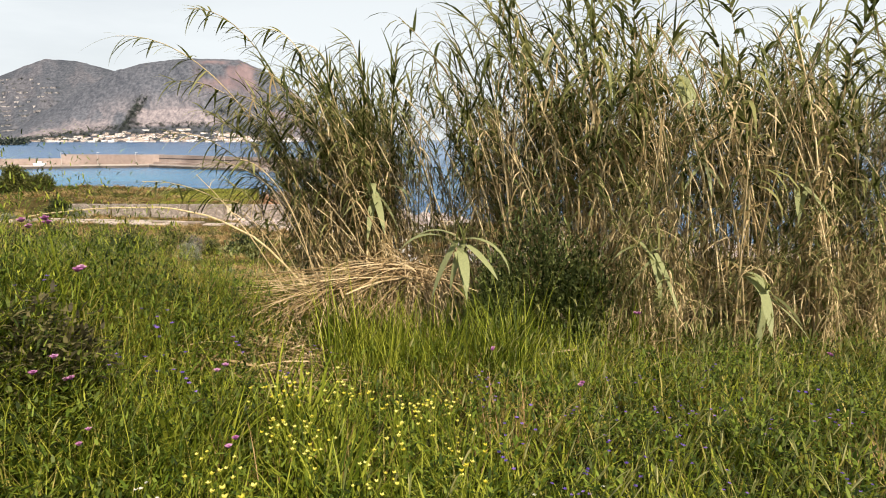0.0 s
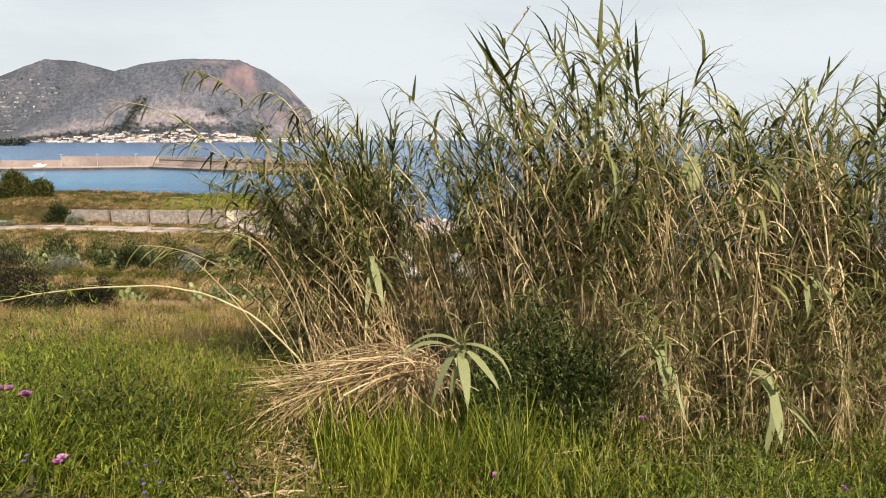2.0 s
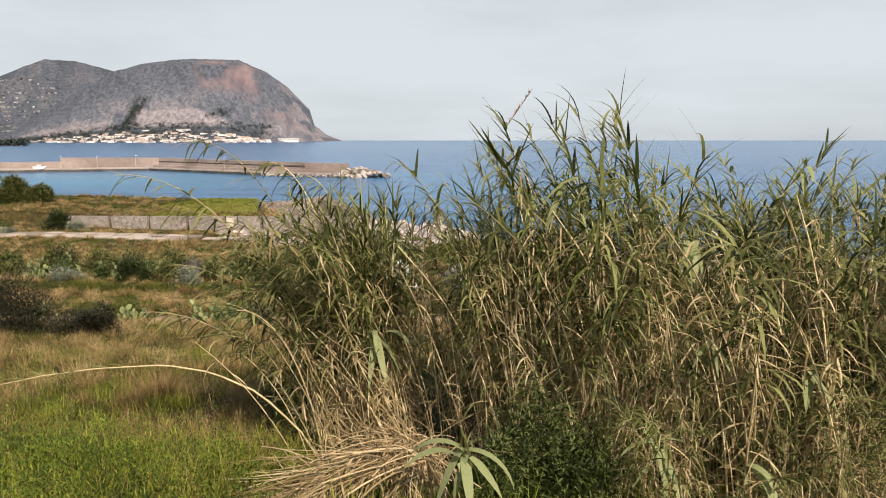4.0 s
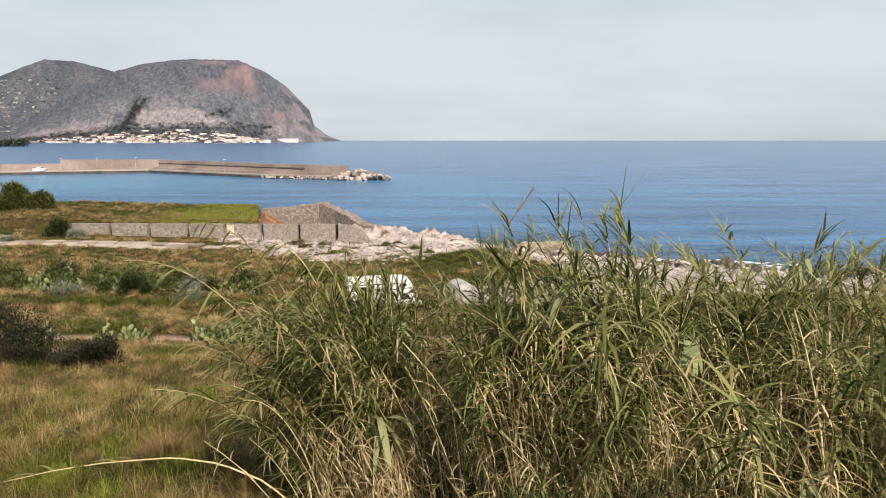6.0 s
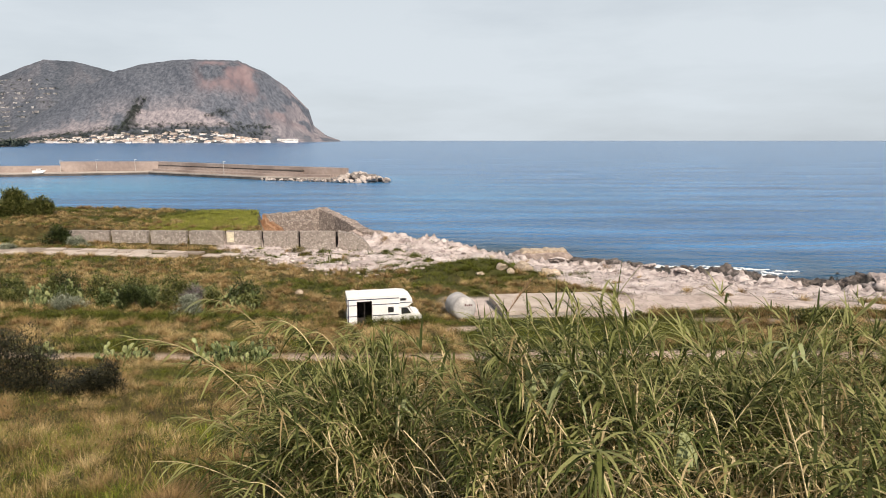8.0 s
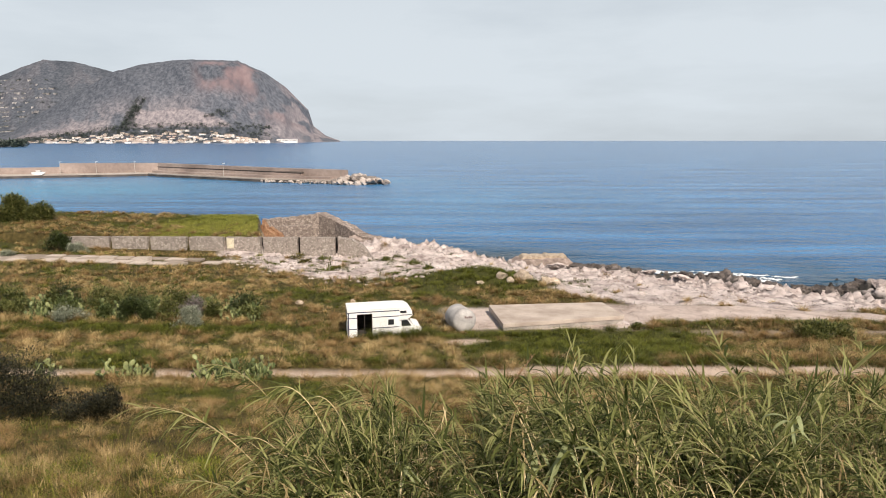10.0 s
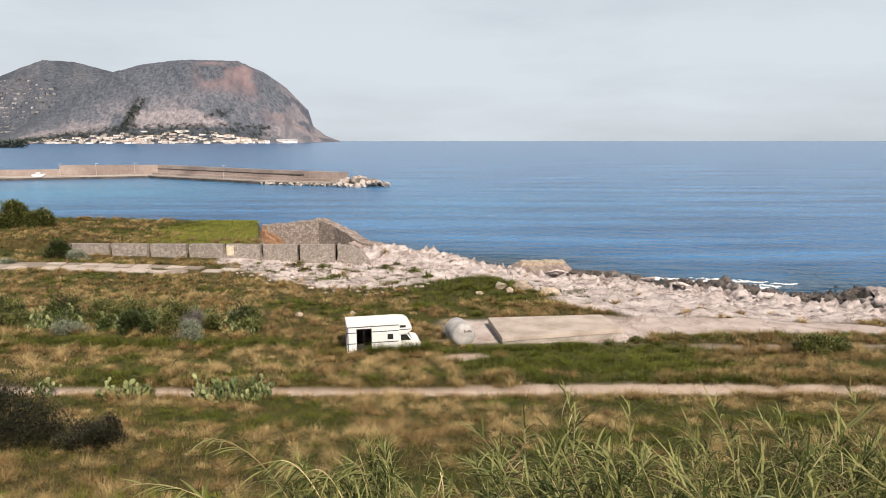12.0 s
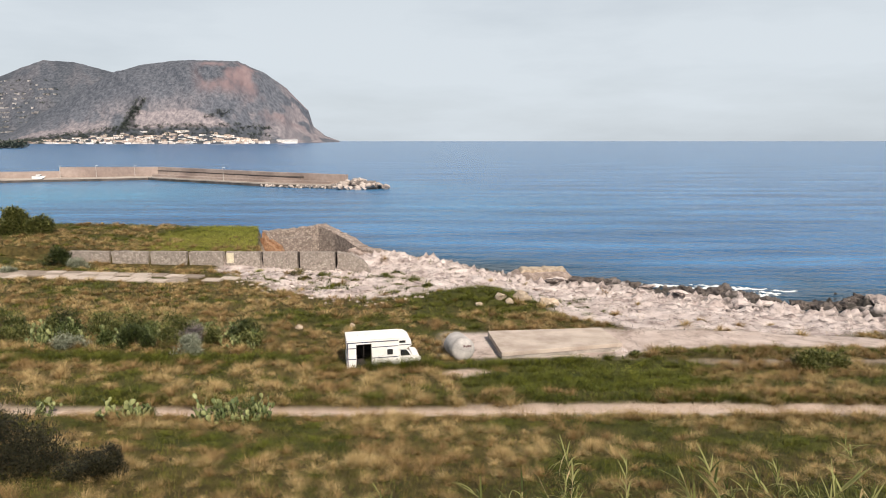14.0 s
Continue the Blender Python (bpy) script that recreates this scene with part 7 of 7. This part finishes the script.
for mt, label, pk, dens, h, sd in ((M_RUSSET, "russet tufts of seeding grass", lambda x, y: slope(x, y) * (1 - 0.6 * pB(x, y)), 0.7, 0.55, 15), (M_GOLD, "golden tufts of dry grass on the slope", lambda x, y: slope(x, y) * (0.1 + 0.9 * pC(x, y)), 0.5, 0.50, 16),
                                   (M_GRASS, "fresh green tufts on the slope", lambda x, y: slope(x, y) * (0.2 + 0.8 * pB(x, y)), 1.5, 0.45, 18), (M_OLIVE, "olive green tufts on the slope", slope, 0.9, 0.48, 19)):
    tussocks("slope_tussocks", label, mt, pk, (-14, 10, 6.8, 17), dens, 250, h, 0.006, 0.15, sd, 3, 1.3)
tussocks("slope_tussocks", "thick fluffy clump of russet grass", M_RUSSET, lambda x, y: np.exp(-((x + 5.7) / 0.9) ** 2 - ((y - 10.6) / 0.5) ** 2), (-8, -3.5, 9, 12), 5, 420, 0.62, 0.006, 0.16, 24, 3, 1.3)
weeds("slope_herbs", "dark green herbs between the tufts of the slope", M_HERB, lambda x, y: slope(x, y) * pD(x * 0.5, y * 0.5), (-14, 4, 6.8, 17), 120, 0.3, 0.05, 25, 0.35)

# the dry field: low growth first, then tufts
FIELD_0, FIELD_A1 = (-20, 20, 12.5, 22.5), (-30, 30, 22.5, 36.6)
FIELD_A, FIELD_B, FIELD_C = (-30, 30, 13, 36.6), (-50, 50, 35.6, 62), (-98, 25, 60, 127)


def field(x, y):
    return view_wedge(x, y) * bare_ground(x, y) * off_slab(x, y) * (1 - 0.95 * zone_rock(x, y)) * (1 - 0.8 * terrace(x, y) * step01(x, -52, -44) * step01(y, 99, 104))


def dry(x, y):
    return 1 - zone_green(x, y)


for area, dens, h, w, sd in ((FIELD_A, 230, 0.27, 0.013, 100), (FIELD_B, 80, 0.30, 0.024, 110), (FIELD_C, 20, 0.36, 0.05, 120)):
    sow("field_grass", "olive green low grass of the field", M_OLIVE, lambda x, y: field(x, y) * (0.35 + 0.65 * dry(x, y)), area, 0.6 * dens, h, w, 1, sd, tilt=0.65)
    sow("field_grass", "fresh green grass in the field", M_GREEN, lambda x, y: field(x, y) * (0.42 + 0.58 * zone_green(x, y)), area, dens, h, w, 1, sd + 1, tilt=0.65)
for area, dens, h, w, sd in ((FIELD_B, 22, 0.38, 0.022, 140), (FIELD_C, 5, 0.38, 0.05, 141)):
    sow("field_grass", "pale golden grass between the tufts", M_GOLD, lambda x, y: field(x, y) * dry(x, y) * (0.3 + 0.7 * pE(x, y)), area, dens, h, w, 1, sd, tilt=0.5)
sow("field_grass", "russet seeding grass of the slope", M_RUSSET, lambda x, y: field(x, y) * dry(x, y) * (0.15 + 0.85 * pB(x * 0.5, y * 0.5)), FIELD_A, 40, 0.42, 0.009, 1, 145, tilt=0.5)
for area, dens, h, sz, sd in ((FIELD_A, 80, 0.30, 0.07, 130), (FIELD_B, 11, 0.42, 0.15, 131), (FIELD_C, 1.6, 0.5, 0.3, 132)):
    weeds("field_herbs", "low dark green herbs between the tufts", M_DARK_HERB, lambda x, y: field(x, y) * step01(fractal(x * 0.45, y * 0.6, 3, 57), 0.47, 0.58), area, dens, h, sz, sd, 0.35)
for area, dens, cnt, h, w, cl, sd, sg in ((FIELD_0, 0.75, 280, 0.50, 0.006, 0.16, 190, 2), (FIELD_A1, 0.95, 280, 0.54, 0.009, 0.19, 200, 2), (FIELD_B, 0.72, 250, 0.66, 0.017, 0.27, 210, 2), (FIELD_C, 0.36, 150, 0.72, 0.034, 0.36, 220, 2)):
    tussocks("field_tussocks", "golden rounded tufts of dry grass", M_GOLD, lambda x, y: field(x, y) * dry(x, y) * (0.12 + 0.88 * pC(x, y)), area, dens, cnt, h, w, cl, sd, sg, 1.35)
    tussocks("field_tussocks", "russet tufts of seeding grass", M_RUSSET, lambda x, y: field(x, y) * dry(x, y) * (0.25 + 0.75 * (1 - pC(x, y))), area, dens * 0.8, cnt, h, w, cl, sd + 1, sg, 1.35)
    tussocks("field_tussocks", "dark green grass tufts", M_GREEN, lambda x, y: field(x, y) * (0.16 + 0.84 * zone_green(x, y)) * (0.4 + 0.6 * pE(x, y)), area, dens * 1.1, cnt, h * 0.7, w, cl * 1.5, sd + 2, 1, 1.2)
# the row at y 36.1 is dark herbs added as the track bank's shadow line
for pk, area, dens, sd in ((lambda x, y: np.exp(-((y - 46.6) / 0.5) ** 2), (-46, -8, 45, 48.5), 60, 150), (lambda x, y: np.exp(-((y - 36.1) / 0.3) ** 2) * (0.4 + 0.6 * pB(x, y)), (-28, 36, 35.4, 37), 90, 151),
                           (lambda x, y: np.exp(-((y - 38.2 - 0.05 * x) / 0.5) ** 2) * step01(x, 15, 19), (14, 38, 36, 42), 60, 152), (lambda x, y: np.exp(-((y - 48.4) / 0.4) ** 2) * step01(x, 16, 19), (15, 46, 47, 50), 60, 153)):
    weeds("ditch_herbs", "dark green rank herbs along a ditch and for a bank's shadow", M_DARK_HERB, lambda x, y, pk=pk: pk(x, y) * bare_ground(x, y), area, dens, 0.55, 0.12, sd, 0.35)
# taller rank growth along the track, the terraces and the yard
for nm, mt, pk, area, dens, sd in (
        ("verge_grass", M_GREEN, lambda x, y: np.exp(-((y - 36.6) / 0.5) ** 2) * (0.3 + 0.7 * pB(x, y)), (-22, 32, 35.6, 37.8), 3.0, 300),
        ("verge_grass", M_RUSSET, lambda x, y: np.exp(-((y - 36.9) / 0.6) ** 2) * step01(x, 12, 16), (10, 34, 35.8, 38.4), 3.0, 301),
        ("verge_grass", M_GREEN, lambda x, y: np.exp(-((y - 46.9) / 1.0) ** 2), (-44, -7.5, 44.6, 49), 3.4, 302),
        ("verge_grass", M_GREEN, lambda x, y: np.exp(-((y - 49.4) / 0.7) ** 2), (17.5, 46, 48, 51), 2.6, 303),
        ("verge_grass", M_RUSSET, lambda x, y: np.exp(-((y - 44.0) / 1.6) ** 2) * step01(x, 16, 22), (14, 44, 41, 47), 1.4, 304),
        ("verge_grass", M_GREEN, lambda x, y: np.exp(-((y - 41.2) / 2.2) ** 2) * step01(x, 0, 4) * step01(-x, -24, -18), (-2, 24, 37, 46), 2.6, 305),
        ("verge_grass", M_GREEN, lambda x, y: np.exp(-((y - 45.9 - 0.24 * (x - 4.7)) / 0.5) ** 2), (3, 15.5, 45, 49), 3.0, 306),
        ("verge_grass", M_RUSSET, lambda x, y: np.exp(-((y - 44.0) / 0.6) ** 2), (-8.5, 4.5, 43, 45), 2.6, 307),
        ("verge_grass", M_GOLD, lambda x, y: np.exp(-((y - 33.7) / 0.35) ** 2) * (0.3 + 0.7 * pB(x, y)), (-28, 28, 33, 34.4), 3.2, 309),
        ("verge_grass", M_RUSSET, lambda x, y: np.exp(-((y - 33.2) / 0.5) ** 2) * (0.3 + 0.7 * pB(x, y)), (-28, 28, 32, 34.2), 3.2, 311),
        ("verge_grass", M_GREEN, lambda x, y: np.exp(-((y - 44.35 - 0.21 * (x + 7.3)) / 0.35) ** 2), (-9, 0, 43, 46), 7.0, 312),
        ("verge_grass", M_LIME, lambda x, y: 0.25 * np.exp(-((y - 92.6) / 1.3) ** 2) * step01(-x, 15, 18), (-60, -14, 91, 97), 1.3, 310),
        ("verge_grass", M_GREEN, lambda x, y: np.exp(-((x - 5.0) / 8) ** 2 - ((y - 67.5) / 4) ** 2), (-12, 20, 60, 75), 1.6, 308)):
    tussocks(nm, "rank grass along the edge of the field", mt, lambda x, y, pk=pk: pk(x, y) * view_wedge(x, y, 3) * bare_ground(x, y) * off_slab(x, y), area, dens, 150, 0.55, 0.014, 0.34, sd, 1, 0.8)
tussocks("verge_grass", "tall rank grass hiding the van's wheels", M_GREEN, lambda x, y: np.exp(-((y - 44.2 - 0.21 * (x + 7.3)) / 0.3) ** 2), (-9, -0.8, 43, 46), 9.0, 150, 0.95, 0.012, 0.2, 313, 2, 0.7)
sow("moss_grass", "low yellow-green turf beside the yard", M_LIME, lambda x, y: np.exp(-((x - 15) / 5) ** 2 - ((y - 44.6) / 1.3) ** 2), (4, 27, 41, 48), 160, 0.22, 0.02, 1, 333, tilt=0.8)
sow("bank_grass", "yellowing grass on the bank", M_GRASS_YELLOW, lambda x, y: view_wedge(x, y, 0.8) * step01(-x, 0.8, 1.8), (-6.5, -0.6, 1.4, 6.5), 300, 0.6, 0.006, 3, 334, tilt=0.5, droop=(0.2, 1.5))
sow("terrace_grass", "short bright green grass on the terrace", M_LIME, lambda x, y: step01(-x - 0.29 * (y - 97), 29.2, 29.9) * step01(x + 9 * (fractal(x * 0.2, y * 0.2, 2, 73) - 0.5), -54, -45) * step01(y + 5 * fractal(x * 0.25, y * 0.3, 2, 74), 97.5, 101), (-62, -29, 97.0, 125), 50, 0.3, 0.055, 2, 330, tilt=0.5)
tussocks("rock_tufts", "green tufts between pale rocks", M_GREEN, lambda x, y: step01(fractal(x * 0.3, y * 0.3, 2, 71), 0.52, 0.66) * zone_rock(x, y), (-30, 6, 68, 93), 0.8, 34, 0.5, 0.05, 0.5, 331)

# ---- flowers of the meadow ----
def paint(name, a, b):
    return material(name, a, b, scale=9, rough=0.6, vary=0.5, by="object", leaf=0.3, fine=0.08)


M_YELLOW = paint("yellow_petal", (0.62, 0.55, 0.05), (0.80, 0.76, 0.22))
M_PINK = paint("pink_petal", (0.45, 0.16, 0.38), (0.66, 0.36, 0.58))
M_VIOLET = paint("violet_petal", (0.10, 0.06, 0.33), (0.24, 0.15, 0.50))
M_WHITE = paint("white_petal", (0.62, 0.62, 0.52), (0.80, 0.80, 0.74))


def blossom(r, centre, size, petals, up):
    """A ring of rounded petals."""
    a = np.arange(petals) * 6.283 / petals + r.uniform(0, 1)
    return blades(np.repeat([centre], petals, 0), a, size, size * 0.8, 1.57 - up, 0.3, 3, 0.8)


def flower_model(name, label, category, h, heads, size, petals, up, mat, seed, group, spread=0.1):
    r = np.random.RandomState(seed)
    ob = thing(name, label, category, group)
    for i in range(heads):
        a, q = r.uniform(0, 6.28), r.uniform(0.2, 1) * spread
        top = np.array([q * math.cos(a), q * math.sin(a), h * r.uniform(0.72, 1.0)])
        attach("stem", mesh_tris("stem", *tube([(0, 0, -0.05), top * np.array([0.35, 0.35, 0.55]), top], [0.003, 0.0022, 0.0015], 4)), M_GRASS, ob)
        rings = [blossom(r, top, size, petals, up)]
        if petals > 8:
            rings.append(blossom(r, top + np.array([0, 0, size * 0.15]), size * 0.7, petals, up + 0.5))
        attach("blossom", mesh_tris("blossom", *joined(rings)), mat, ob)
    return ob


fr = random.Random(91)


def strew(models, spots):
    fresh = list(models)
    for x, y, s in spots:
        m = pose(x, y, ground_z(x, y), fr.uniform(-8, 8), fr.uniform(-8, 8), fr.uniform(0, 360)) @ Matrix.Scale(s, 4)
        if fresh:
            fresh.pop().matrix_basis = m
        else:
            ob = copy_thing(fr.choice(models), Matrix())
            ob.matrix_basis = m


strew([flower_model("mustard_plant", "wild mustard with small pale yellow flowers", "flower", 0.60, 6, 0.019, 4, 0.85, M_YELLOW, i, "mustard in the meadow", 0.14) for i in range(4)],
      [(fr.uniform(-1.15, 0.15), fr.uniform(1.35, 3.1), fr.uniform(0.75, 1.1)) for i in range(30)])
strew([flower_model("thistle", "pink-purple thistle flower on a stalk", "flower", 0.62, 2, 0.024, 12, 0.75, M_PINK, 10 + i, "thistles in the meadow", 0.08) for i in range(3)],
      [(-1.85, 1.9, 1.1), (-2.0, 2.3, 1.4), (-2.15, 2.7, 1.5), (-1.75, 2.1, 1.0), (-2.3, 2.9, 1.5), (-1.6, 1.75, 0.9), (0.22, 1.6, 0.8), (0.95, 2.9, 1.0), (0.5, 3.9, 1.0), (-0.95, 1.9, 1.0), (2.9, 3.6, 1.0), (1.9, 4.9, 1.2), (-1.3, 2.5, 1.1)])
strew([flower_model("vetch", "violet vetch flowers among grass", "flower", 0.45, 4, 0.014, 5, 0.5, M_VIOLET, 20 + i, "vetch in the meadow", 0.1) for i in range(4)],
      [(fr.uniform(0.1, 2.6), fr.uniform(1.7, 3.9), fr.uniform(0.8, 1.1)) for i in range(34)] + [(fr.uniform(-2.4, -1.0), fr.uniform(2.4, 4.2), 1.2) for i in range(9)])
strew([flower_model("daisy", "small white daisies low in the grass", "flower", 0.34, 4, 0.011, 8, 0.2, M_WHITE, 30 + i, "daisies in the meadow", 0.1) for i in range(3)],
      [(fr.uniform(0.15, 1.5), fr.uniform(1.3, 2.0), 1.0) for i in range(18)] + [(fr.uniform(-1.7, -1.1), fr.uniform(1.3, 1.8), 1.0) for i in range(10)])
shrub("mallow_plant", -2.15, 2.3, 0.45, 0.45, 0.62, M_MALLOW, "dark brownish leafy plant at the meadow's edge", 1500, 0.05, 61, "plant")

M_EAR = leafy("barley_ear", (0.15, 0.17, 0.045), (0.40, 0.39, 0.16), third=(0.26, 0.27, 0.085))
# bearded ears on thin stalks
r = np.random.RandomState(77)
x, y = scatter(lambda x, y: view_wedge(x, y, 0.5) * off_heap(x, y) * (0.15 + 0.85 * step01(x, -0.6, 0.5)), *NEAR, 46, r)
k = len(x)
az, L = r.normal(0.2, 0.8, k), r.uniform(0.45, 0.68, k)
ti, dr = np.abs(r.normal(0.15, 0.12, k)), r.uniform(0.2, 0.7, k)
v, t = blades(np.stack([x, y, land(x, y)], 1), az, L, 0.004, ti, dr, 4)
tips = v.reshape(k, 9, 3)[:, -1]
v2, t2 = blades(np.repeat(tips, 3, 0), np.repeat(az, 3) + np.tile([-0.12, 0, 0.12], k), 0.095, 0.007, np.repeat(ti + dr, 3) + np.tile([-0.08, 0.0, 0.08], k), 0.35, 3, 0.6)
tagged(attach("barley_ears", mesh_tris("barley_ears", *joined([(v, t), (v2, t2)])), M_EAR), "bearded yellowish ears of wild barley", "grass", kind="stuff")
